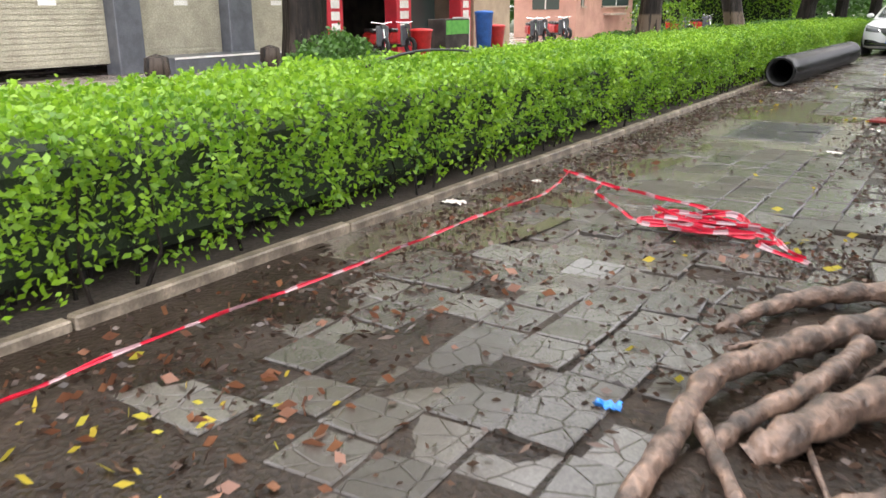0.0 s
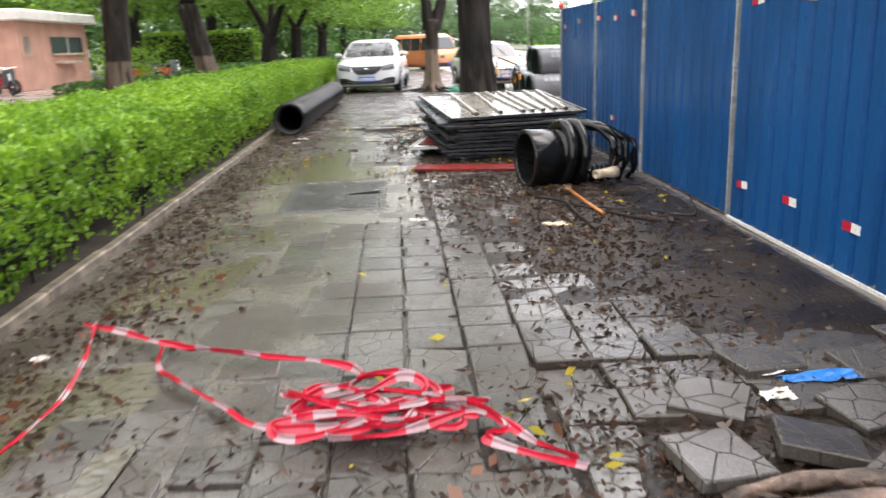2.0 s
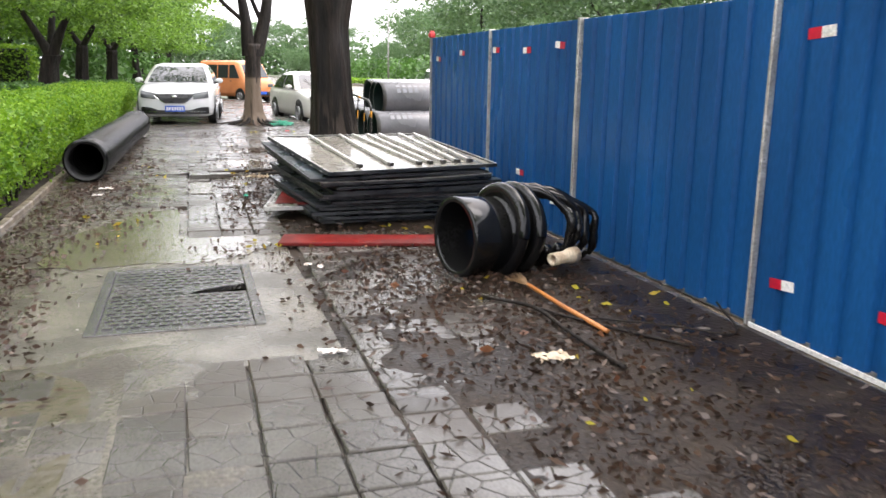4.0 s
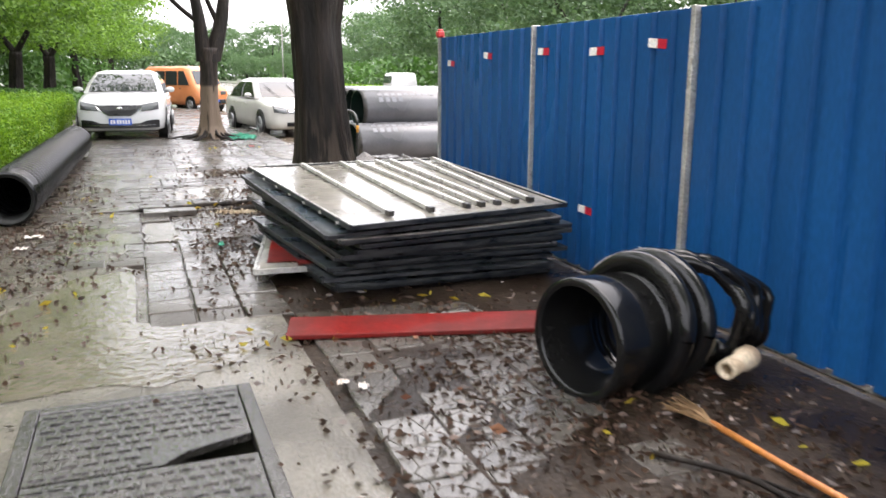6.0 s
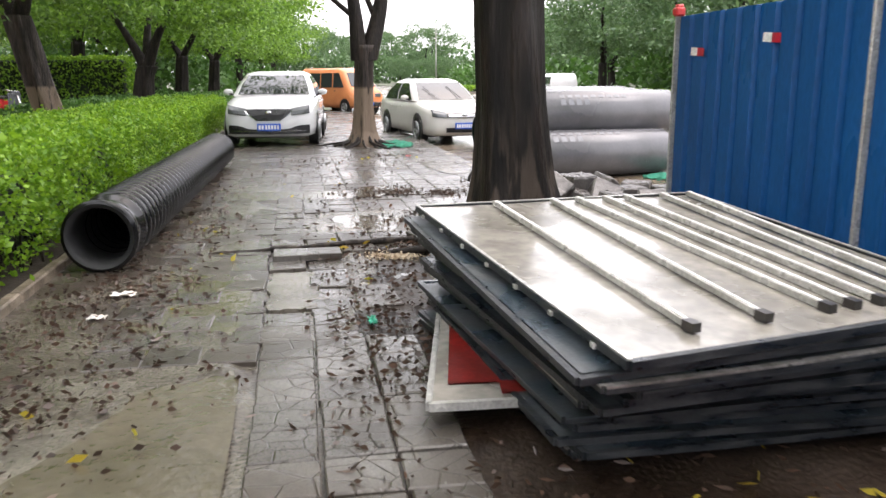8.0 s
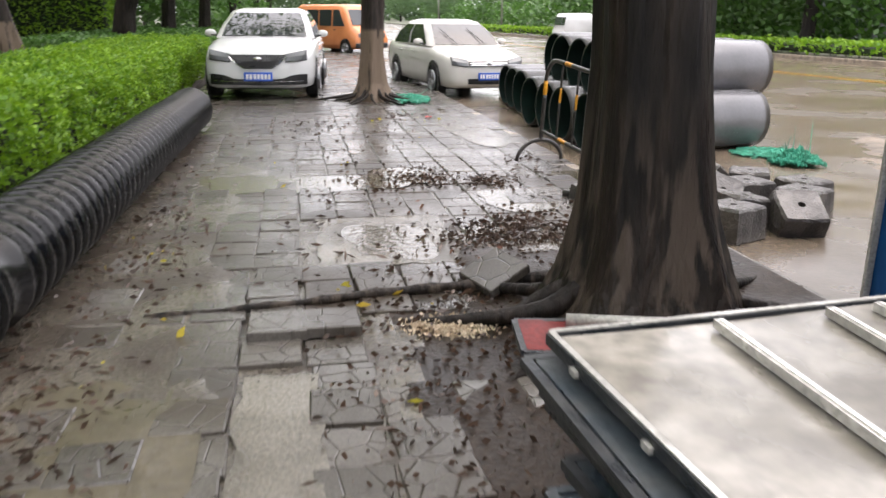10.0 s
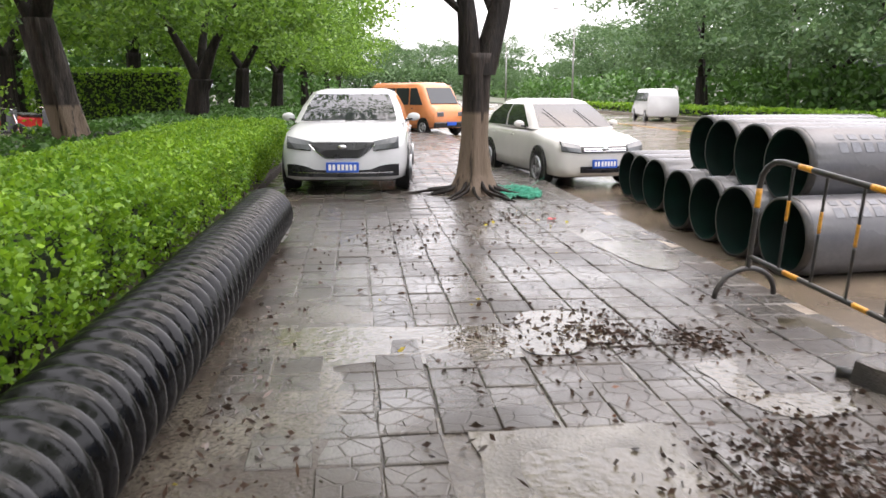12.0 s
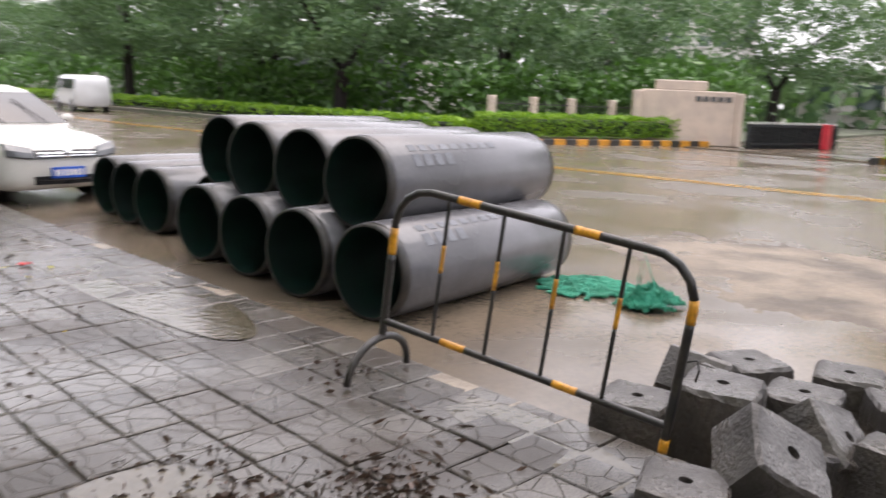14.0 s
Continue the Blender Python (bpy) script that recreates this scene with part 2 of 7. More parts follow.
M["dead_leaf"] = leaf_mat("dead_leaf", (0.02, 0.013, 0.009), (0.1, 0.058, 0.038), 0.05, 0.35)
M["brown_leaf"] = leaf_mat("fallen_brown_leaf", (0.1, 0.035, 0.018), (0.24, 0.1, 0.045), 0.1, 0.4)
M["iron"] = mat("cast_iron", (0.022, 0.02, 0.018), (0.042, 0.037, 0.032), rough=0.1, rough2=0.3, scale=3, bump=0.6, bscale=45, spec=1.0)
M["block"] = mat("wet_concrete_block", (0.075, 0.066, 0.058), (0.03, 0.026, 0.023), rough=0.08, rough2=0.6, scale=4, bump=0.4, bscale=50)
M["black_paint"] = mat("black_paint", (0.02, 0.02, 0.02), (0.035, 0.03, 0.025), rough=0.3, scale=10, bump=0.1)
M["yellow_paint"] = mat("yellow_paint", (0.6, 0.27, 0.015), (0.4, 0.17, 0.02), rough=0.35, scale=10, bump=0.1)
M["car_white"] = mat("white_car_paint", (0.62, 0.62, 0.62), (0.58, 0.58, 0.58), rough=0.08, rough2=0.14, scale=2, bump=0.0, fine=0.02)
M["car_pearl"] = mat("pearl_white_car_paint", (0.56, 0.54, 0.5), (0.52, 0.5, 0.465), rough=0.08, rough2=0.14, scale=2, bump=0.0, fine=0.02)
M["car_orange"] = mat("orange_car_paint", (0.62, 0.23, 0.09), (0.56, 0.2, 0.08), rough=0.12, rough2=0.2, scale=2, bump=0.0, fine=0.03)
M["car_black"] = mat("black_trim", (0.015, 0.015, 0.016), rough=0.25, scale=5, bump=0.05)
M["chrome"] = mat("chrome", (0.75, 0.75, 0.76), rough=0.1, metal=1.0, scale=4, bump=0.0, fine=0.03)
M["rim"] = mat("alloy", (0.4, 0.4, 0.41), rough=0.3, metal=0.8, scale=4, bump=0.0)
M["glass"] = glass_mat("dark_car_glass", (0.03, 0.034, 0.036))
M["lamp_glass"] = glass_mat("headlamp_glass", (0.1, 0.105, 0.11), 0.08)
M["window_glass"] = glass_mat("window_glass", (0.06, 0.085, 0.08), 0.06)
M["plate_blue"] = mat("blue_plate", (0.01, 0.09, 0.5), rough=0.35, scale=9, bump=0.0, fine=0.05)
M["white"] = mat("white_paint", (0.78, 0.76, 0.73), (0.66, 0.64, 0.6), rough=0.4, scale=3, bump=0.05)
M["net"] = mat("green_net", (0.02, 0.3, 0.19), (0.015, 0.2, 0.12), rough=0.5, scale=8, bump=0.4, bscale=120)
M["shutter"] = mat("roller_shutter", (0.42, 0.39, 0.3), (0.34, 0.31, 0.235), rough=0.35, scale=2, bump=0.05, bscale=30)
M["pillar_grey"] = mat("grey_tiles", (0.12, 0.125, 0.14), (0.085, 0.09, 0.1), rough=0.3, scale=4, bump=0.1)
M["wall_beige"] = mat("beige_tile_wall", (0.46, 0.36, 0.26), (0.38, 0.29, 0.21), rough=0.4, scale=1.5, bump=0.1)
M["wall_pink"] = mat("pink_tile_wall", (0.58, 0.33, 0.26), (0.5, 0.28, 0.22), rough=0.4, scale=1.5, bump=0.1)
M["red_sign"] = mat("red_sign", (0.55, 0.03, 0.045), (0.45, 0.025, 0.035), rough=0.4, scale=2, bump=0.03)
M["orange_sign"] = mat("orange_sign", (0.65, 0.3, 0.1), (0.55, 0.25, 0.08), rough=0.4, scale=2, bump=0.03)
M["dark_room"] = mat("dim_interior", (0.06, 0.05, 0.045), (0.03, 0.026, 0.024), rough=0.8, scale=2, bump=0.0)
M["stone"] = mat("pale_stone", (0.5, 0.4, 0.32), (0.42, 0.34, 0.28), rough=0.5, scale=2, bump=0.1)
M["orange_wood"] = mat("orange_wooden_pole", (0.5, 0.19, 0.05), (0.36, 0.13, 0.04), rough=0.35, scale=6, bump=0.1)
M["straw"] = mat("bristles", (0.22, 0.13, 0.06), rough=0.7, scale=10, bump=0.2)
M["cream"] = mat("cream_plastic", (0.6, 0.5, 0.36), (0.4, 0.3, 0.2), rough=0.4, scale=8, bump=0.1)
M["paper"] = mat("soggy_paper", (0.75, 0.72, 0.68), (0.55, 0.48, 0.42), rough=0.6, scale=9, bump=0.4, bscale=60)
M["blue_film"] = mat("blue_film", (0.02, 0.2, 0.6), rough=0.3, scale=9, bump=0.3)
M["bluebin"] = mat("blue_plastic", (0.02, 0.14, 0.5), rough=0.35, scale=5, bump=0.05)
M["redplastic"] = mat("red_plastic", (0.55, 0.02, 0.02), rough=0.35, scale=5, bump=0.05)
M["greenbox"] = mat("green_display_box", (0.12, 0.4, 0.08), (0.08, 0.3, 0.06), rough=0.3, scale=5, bump=0.05)
M["far_wall"] = mat("pale_facade", (0.6, 0.56, 0.53), (0.52, 0.49, 0.46), rough=0.6, scale=0.4, bump=0.05)
M["ylw_line"] = mat("yellow_road_line", (0.6, 0.32, 0.05), (0.45, 0.25, 0.05), rough=0.2, scale=3, bump=0.05)


# ---- builders ----
def mesh_np(name, verts, faces, smooth=False):
    """A mesh from arrays: n x 3 points and m x 4 (or m x 3) corners."""
    verts, faces = np.asarray(verts, dtype=np.float32), np.asarray(faces, dtype=np.int32)
    me = bpy.data.meshes.new(name)
    k = faces.shape[1]
    me.vertices.add(len(verts)); me.vertices.foreach_set("co", verts.ravel())
    me.loops.add(faces.size); me.loops.foreach_set("vertex_index", faces.ravel())
    me.polygons.add(len(faces))
    me.polygons.foreach_set("loop_start", np.arange(0, faces.size, k, dtype=np.int32))
    me.polygons.foreach_set("loop_total", np.full(len(faces), k, dtype=np.int32))
    me.polygons.foreach_set("use_smooth", np.full(len(faces), smooth))
    me.update(calc_edges=True)
    return me


def part(name, bm, material, parent=None, label="", smooth=False):
    """Links a bmesh (or a mesh) as one object under a thing or a part."""
    if isinstance(bm, bmesh.types.BMesh):
        bmesh.ops.recalc_face_normals(bm, faces=bm.faces)
        for f in bm.faces:
            f.smooth = smooth
        me = bpy.data.meshes.new(name)
        bm.to_mesh(me); bm.free()
    else:
        me = bm
    if material and not me.materials:
        me.materials.append(M[material])
    ob = new(name, me)
    if parent:
        ob.parent = parent
    if label:
        ob["label"] = label
    return ob


def thing(name, label, category, m=None, group="", kind=""):
    ob = new(name)
    ob.empty_display_size = 0.1
    if m:
        ob.matrix_basis = m
    return tagged(ob, label, category, group, kind)


def box(bm, x0, x1, y0, y1, z0, z1, bev=0.0, m=None):
    r = bmesh.ops.create_cube(bm, size=1)
    vs = r["verts"]
    bmesh.ops.scale(bm, vec=(x1 - x0, y1 - y0, z1 - z0), verts=vs)
    bmesh.ops.translate(bm, vec=((x0 + x1) / 2, (y0 + y1) / 2, (z0 + z1) / 2), verts=vs)
    if bev:
        es = list({e for v in vs for e in v.link_edges})
        vs = list({v for f in bmesh.ops.bevel(bm, geom=es, offset=bev, segments=1, affect="EDGES")["faces"] for v in f.verts} | {v for v in vs if v.is_valid})
    if m:
        bmesh.ops.transform(bm, matrix=m, verts=vs)
    return bm


def boxed(*a, bev=0.0, m=None):
    return box(bmesh.new(), *a, bev=bev, m=m)


def tube(bm, pts, radii, seg=8, cap=True):
    """A round bar along points, with a radius at each."""
    pts = [Vector(p) for p in pts]
    if not hasattr(radii, "__len__"):
        radii = [radii] * len(pts)
    rings, side = [], None
    for i, p in enumerate(pts):
        d = (pts[min(i + 1, len(pts) - 1)] - pts[max(i - 1, 0)]).normalized()
        if side is None:
            side = d.orthogonal().normalized()
        side = (side - d * side.dot(d)).normalized()
        up = d.cross(side)
        rings.append([bm.verts.new(p + (side * math.cos(a) + up * math.sin(a)) * radii[i]) for a in [2 * math.pi * k / seg for k in range(seg)]])
    for a, b in zip(rings, rings[1:]):
        for k in range(seg):
            bm.faces.new((a[k], a[(k + 1) % seg], b[(k + 1) % seg], b[k]))
    if cap:
        bm.faces.new(rings[0][::-1]); bm.faces.new(rings[-1])
    return bm


def lathe(bm, prof, seg=32, closed=False):
    """Turns (radius, y) pairs round the y axis."""
    rings = [[bm.verts.new((r * math.cos(a), y, r * math.sin(a))) for a in [2 * math.pi * k / seg for k in range(seg)]] for r, y in prof]
    pairs = list(zip(rings, rings[1:])) + ([(rings[-1], rings[0])] if closed else [])
    for a, b in pairs:
        for k in range(seg):
            bm.faces.new((a[k], a[(k + 1) % seg], b[(k + 1) % seg], b[k]))
    return bm


def curve_pts(pts, n):
    """A smooth line through points (Catmull-Rom), with n steps between two."""
    p = [Vector(q) for q in pts]
    p = [2 * p[0] - p[1]] + p + [2 * p[-1] - p[-2]]
    out = []
    for i in range(1, len(p) - 2):
        for k in range(n):
            t = k / n
            a, b, c, d = p[i - 1], p[i], p[i + 1], p[i + 2]
            out.append(0.5 * (2 * b + (c - a) * t + (2 * a - 5 * b + 4 * c - d) * t * t + (3 * b - a - 3 * c + d) * t ** 3))
    return out + [p[-2]]


def leaves(name, centres, size, seed, flat=0.0, aspect=0.55, jitter=0.35):
    """Pointed leaf quads at the centres, turned at random; flat: how far they lie level."""
    g = np.random.default_rng(seed)
    n = len(centres)
    d = g.normal(size=(n, 3)); d[:, 2] *= 1 - flat
    d /= np.linalg.norm(d, axis=1)[:, None]
    r = g.normal(size=(n, 3)); r[:, 2] *= 1 - flat
    s = np.cross(d, r); s /= np.linalg.norm(s, axis=1)[:, None] + 1e-9
    ln = size * (1 + jitter * g.uniform(-1, 1, size=(n, 1)))
    v = np.stack([centres - d * ln / 2, centres + s * ln * aspect / 2 - d * ln * 0.05, centres + d * ln / 2, centres - s * ln * aspect / 2 - d * ln * 0.05], axis=1)
    return mesh_np(name, v.reshape(-1, 3), np.arange(4 * n).reshape(-1, 4))


def fbm(x, y, s, seed=0.0):
    """Cheap smooth noise, about -1 to 1, for arrays."""
    return (np.sin(x * s * 1.7 + 1.3 + seed + 1.9 * np.sin(y * s * 1.1 + seed)) * np.cos(y * s * 1.3 + 0.7 * seed + 1.7 * np.sin(x * s * 0.9 + 2 * seed))
            + 0.5 * np.sin(x * s * 3.9 + 2.1 * seed + 1.3 * np.sin(y * s * 4.1)) * np.cos(y * s * 3.3 + seed)) / 1.5


# ---- ground, road, pavement ----
tagged(part("ground", mesh_np("ground", [(-900, -900, -0.2), (900, -900, -0.2), (900, 1500, -0.2), (-900, 1500, -0.2)], [(0, 1, 2, 3)]), "ground"), "wide flat ground reaching the horizon", "ground", kind="structure")
ROAD_Z = -0.12
xs, ys = np.concatenate([np.arange(1.42, 8, 0.12), np.arange(8, 27, 1.0)]), np.concatenate([np.arange(-6, 14, 1.0), np.arange(14, 30, 0.12), np.arange(30, 400, 5.0)])
gx, gy = np.meshgrid(xs, ys)
near = np.clip((9 - gx) / 3, 0, 1) * np.clip((32 - gy) / 4, 0, 1)
gz = ROAD_Z + 0.008 * fbm(gx, gy, 1.9, 3) * near
nx, ny = len(xs), len(ys)
ii = (np.arange(ny - 1)[:, None] * nx + np.arange(nx - 1)).ravel()
grid = np.stack([ii, ii + 1, ii + nx + 1, ii + nx], 1)
tagged(part("road", mesh_np("road", np.stack([gx, gy, gz], -1).reshape(-1, 3), grid, True), "road"), "rain-wet grey concrete road with shallow water", "road", kind="structure")
LINE = [(15.6, -6), (14.6, 20), (11.3, 47), (10.2, 80), (10.2, 300)]
for dx in (0, 0.28):
    tagged(part("road_line", mesh_np("road_line", [(x + dx + e, y, ROAD_Z + 0.012) for x, y in LINE for e in (0, 0.12)], [(2 * k, 2 * k + 1, 2 * k + 3, 2 * k + 2) for k in range(4)]), "ylw_line"), "worn yellow double line on the wet road", "road marking", kind="structure")
VERGE = [(28.4, 32.2), (19.1, 35.3), (17.0, 58), (16.2, 90), (16.2, 300), (70, 300), (70, 36)]
bm = bmesh.new()
top = [bm.verts.new((x, y, 0.02)) for x, y in VERGE]
low = [bm.verts.new((x, y, -0.25)) for x, y in VERGE]
bm.faces.new(top)
for k in range(7):
    bm.faces.new((top[k], low[k], low[(k + 1) % 7], top[(k + 1) % 7]))
tagged(part("verge", bm, "ground"), "planted verge on the far side of the road", "ground", kind="structure")


def smooth_in(v, a, b, w=0.15):
    """1 between a and b, falling to 0 over w outside."""
    return np.clip((v - a) / w + 1, 0, 1) * np.clip((b - v) / w + 1, 0, 1)


# Stretches of the pavement with no pavers: x0, x1, y0, y1 and how high the mud stands there.
BARE = [(-3.2, -2.42, -6, 29, 0.0), (0.42, 1.4, 6.6, 13.5, 0.012), (-0.45, 1.4, 2.2, 5.1, 0.015), (-0.25, 1.4, 5.0, 5.6, 0.0),
        (-0.3, 1.4, 15.5, 17.5, 0.02), (-0.95, -0.2, 15.8, 16.4, 0.0), (-0.75, 0.3, 26.4, 28.2, 0.01), (-0.75, 1.3, 12.3, 15.2, 0.0)]
CAST = [(-2.5, -2.13, 9.25, 12.4), (-1.19, -0.86, 9.25, 12.4), (-2.13, -1.19, 9.25, 9.88), (-2.13, -1.19, 11.32, 12.4), (-1.22, -0.34, 17.3, 18.45), (-2.5, -1.7, 12.42, 13.9), (-1.6, -1.28, 14.92, 15.86)]


def bare(x, y, grow=0.0):
    return any(a - grow < x < b + grow and c - grow < y < d + grow for a, b, c, d, h in BARE)


xs, ys = np.arange(-3.12, 1.34, 0.055), np.arange(-6, 46, 0.07)
gx, gy = np.meshgrid(xs, ys)
lift = np.where(gy > 17.2, -0.011, -0.024)
for a, b, c, d, h in BARE:
    wob = 0.12 * fbm(gx, gy, 5.0, a)
    k = smooth_in(gx + wob, a, b, 0.2) * smooth_in(gy + wob, c, d, 0.3)
    lift = np.maximum(lift, -0.034 + (0.03 + h) * k - 0.01 * (k <= 0))
# silt washed over the pavers, just level with their tops
for a, b, c, d in [(-2.6, -1.5, 0.6, 4.9), (-1.9, -0.9, 1.6, 3.4), (-0.6, 0.5, 7.3, 11.6), (-2.5, -1.85, 13.6, 20.5), (-0.9, 0.2, 14.6, 16.3), (-2.5, -1.7, 6.0, 9.3)]:
    wob = 0.25 * fbm(gx, gy, 2.3, a + c)
    k = smooth_in(gx + wob, a, b, 0.25) * smooth_in(gy + wob, c, d, 0.5)
    lift = np.maximum(lift, -0.034 + (0.034 + 0.005 * fbm(gx, gy, 1.7, c)) * np.clip(k * 1.6, 0, 1))
lift += 0.006 * np.where(lift < -0.015, 1.0, 0.35) * fbm(gx, gy, 3.1, 1) + 0.004 * np.where(lift < -0.015, 1.0, 0.4) * fbm(gx, gy, 11.0, 2)
nx, ny = len(xs), len(ys)
ii = (np.arange(ny - 1)[:, None] * nx + np.arange(nx - 1)).ravel()
pave_faces = np.stack([ii, ii + 1, ii + nx + 1, ii + nx], 1)
fx, fy = gx.ravel()[pave_faces].mean(1), gy.ravel()[pave_faces].mean(1)
pave_faces = pave_faces[~((fx > -2.1) & (fx < -1.22) & (fy > 9.92) & (fy < 11.28))]
tagged(part("pavement", mesh_np("pavement", np.stack([gx, gy, lift], -1).reshape(-1, 3), pave_faces, True), "soil"), "muddy wet bed of the pavement with broken pavers", "pavement", kind="structure")
pavement = bpy.data.objects["pavement"]
# grey silt lies along the hedge side, dark mud along the hoarding
pavement.data.materials.append(M["silt"])
fx, fy = gx.ravel()[pave_faces].mean(1), gy.ravel()[pave_faces].mean(1)
grey = (fy + 0.4 * fbm(fx, fy, 1.2, 2) > 17.4) & (fx < 0.9) | (fx + 0.3 * fbm(fx, fy, 1.6, 3) + 0.12 * fbm(fx, fy, 6.0, 5) < -1.0) & (fy < 21) & (fy + 0.5 * fbm(fx, fy, 2.0, 8) > 4.4)
pavement.data.polygons.foreach_set("material_index", grey.astype(np.int32))

for i, (a, b, c, d) in enumerate(CAST):
    g = np.random.default_rng(40 + i)
    n = 40
    top = []
    for k in range(n):
        s = k / n * 4
        e, f = int(s), s - int(s)
        x, y = [(a + (b - a) * f, c), (b, c + (d - c) * f), (b - (b - a) * f, d), (a, d - (d - c) * f)][e]
        top.append((x + (g.uniform(-.02, .02) if i > 3 else 0), y + (g.uniform(-.02, .02) if i > 3 else 0)))
    bm = bmesh.new()
    v = [bm.verts.new((x, y, -0.002)) for x, y in top]
    w = [bm.verts.new((x, y, -0.06)) for x, y in top]
    bm.faces.new(v)
    for k in range(n):
        bm.faces.new((v[k], w[k], w[(k + 1) % n], v[(k + 1) % n]))
    part("concrete_patch", bm, "screed", pavement, "wet cast concrete patch")

# Kerb stones along the planting strip and along the road, piece by piece.
kerb_a = thing("kerb", "weathered concrete kerb along the hedge bed", "kerb", kind="structure")
bm = boxed(-0.04, 0.04, -0.48, 0.48, -0.12, 0.055, bev=0.01)
k0 = part("kerb_stone", bm, "kerb", kerb_a)
k0.location = (-3.14, -4.5, 0)
for i in range(31):
    k = k0.copy(); scene.collection.objects.link(k)
    k.location = (-3.14 + random.uniform(-.008, .008), -3.53 + i * 0.97, random.uniform(-.008, .008))
    k.rotation_euler = (random.uniform(-.006, .006), 0, random.uniform(-.008, .008))
kerb_b = thing("kerb", "worn concrete kerb between pavement and road", "kerb", kind="structure")
bm = boxed(-0.07, 0.07, -0.485, 0.485, -0.2, 0.0, bev=0.018)
k0 = part("kerb_stone", bm, "kerb_dark", kerb_b)
k0.location = (1.36, -4.5, 0)
k_pale = k0.data.copy()
k_pale.materials[0] = M["kerb"]
for i in range(44):
    k = k0.copy(); scene.collection.objects.link(k)
    if -3.52 + i * 0.98 > 17.3:
        k.data = k_pale
    k.location = (1.36 + random.uniform(-.012, .012), -3.52 + i * 0.98, random.uniform(-.02, .002))
    k.rotation_euler = (random.uniform(-.012, .012), 0, random.uniform(-.012, .012))

tagged(part("planting_bed", boxed(-5.9, -3.22, -6, 60, -0.3, 0.02), "bed"), "dark soil of the hedge bed", "soil", kind="structure")
tagged(part("plaza", boxed(-60, -5.9, -20, 44, -0.3, 0.0), "plaza"), "wet pinkish paving in front of the shops", "paving", kind="structure")


def puddle(x0, x1, y0, y1, seed, z=0.0005, material="water", label="shallow muddy rain puddle", parent=None):
    g = np.random.default_rng(seed)
    ph = g.uniform(0, 6.28, 6)
    bm = bmesh.new()
    n = 72
    vs = []
    for k in range(n):
        a = 2 * math.pi * k / n
        r = 1 + sum(0.16 / (j + 1) * math.sin((j + 2) * a + ph[j]) for j in range(6))
        ca, sa = math.cos(a), math.sin(a)
        sq = (abs(ca) ** 3 + abs(sa) ** 3) ** (-1 / 3)
        vs.append(bm.verts.new(((x0 + x1) / 2 + (x1 - x0) / 2 * r * ca * sq, (y0 + y1) / 2 + (y1 - y0) / 2 * r * sa * sq, z)))
    bm.faces.new(vs)
    return tagged(part("puddle", bm, material), label, "puddle", kind="structure")


# rainwater standing in the sunk concrete bay beyond the manhole
g = np.random.default_rng(9)
bm = bmesh.new()
bay = [(-2.62, 11.55), (-2.3, 11.42), (-1.9, 11.5), (-1.55, 11.42), (-1.25, 11.6), (-1.0, 11.9), (-0.95, 12.2), (-1.2, 12.33), (-1.55, 12.36), (-1.68, 12.5), (-1.675, 13.2), (-1.685, 13.8), (-1.8, 13.86), (-2.1, 13.7), (-2.2, 13.3), (-2.45, 12.9), (-2.6, 12.3)]
ring = []
for (ax, ay), (bx, by) in zip(bay, bay[1:] + bay[:1]):
    for k in range(5):
        e = 0.0 if ax > -1.7 and ay > 12.4 else 0.03
        ring.append(bm.verts.new((ax + (bx - ax) * k / 5 + g.uniform(-e, e), ay + (by - ay) * k / 5 + g.uniform(-e, e), 0.0015)))
bm.faces.new(ring)
tagged(part("puddle", bm, "water"), "rippled rainwater standing on a sunk concrete bay", "puddle", kind="structure")
puddle(-2.4, -0.7, 19.3, 20.15, 2, 0.001)
puddle(-2.95, -2.1, 4.4, 6.6, 3, 0.002)
puddle(-2.7, -2.0, 7.3, 9.3, 4)
puddle(0.1, 0.75, 18.5, 19.3, 5, 0.003)
puddle(0.55, 1.2, 21.6, 25.2, 6)
puddle(-1.05, -0.45, 17.45, 18.2, 7, -0.001)
puddle(-0.75, -0.15, 19.5, 20.3, 9, 0.007)
puddle(0.95, 1.3, 19.0, 20.0, 10, 0.003)
puddle(-2.4, -1.75, 14.2, 16.0, 8, 0.001)

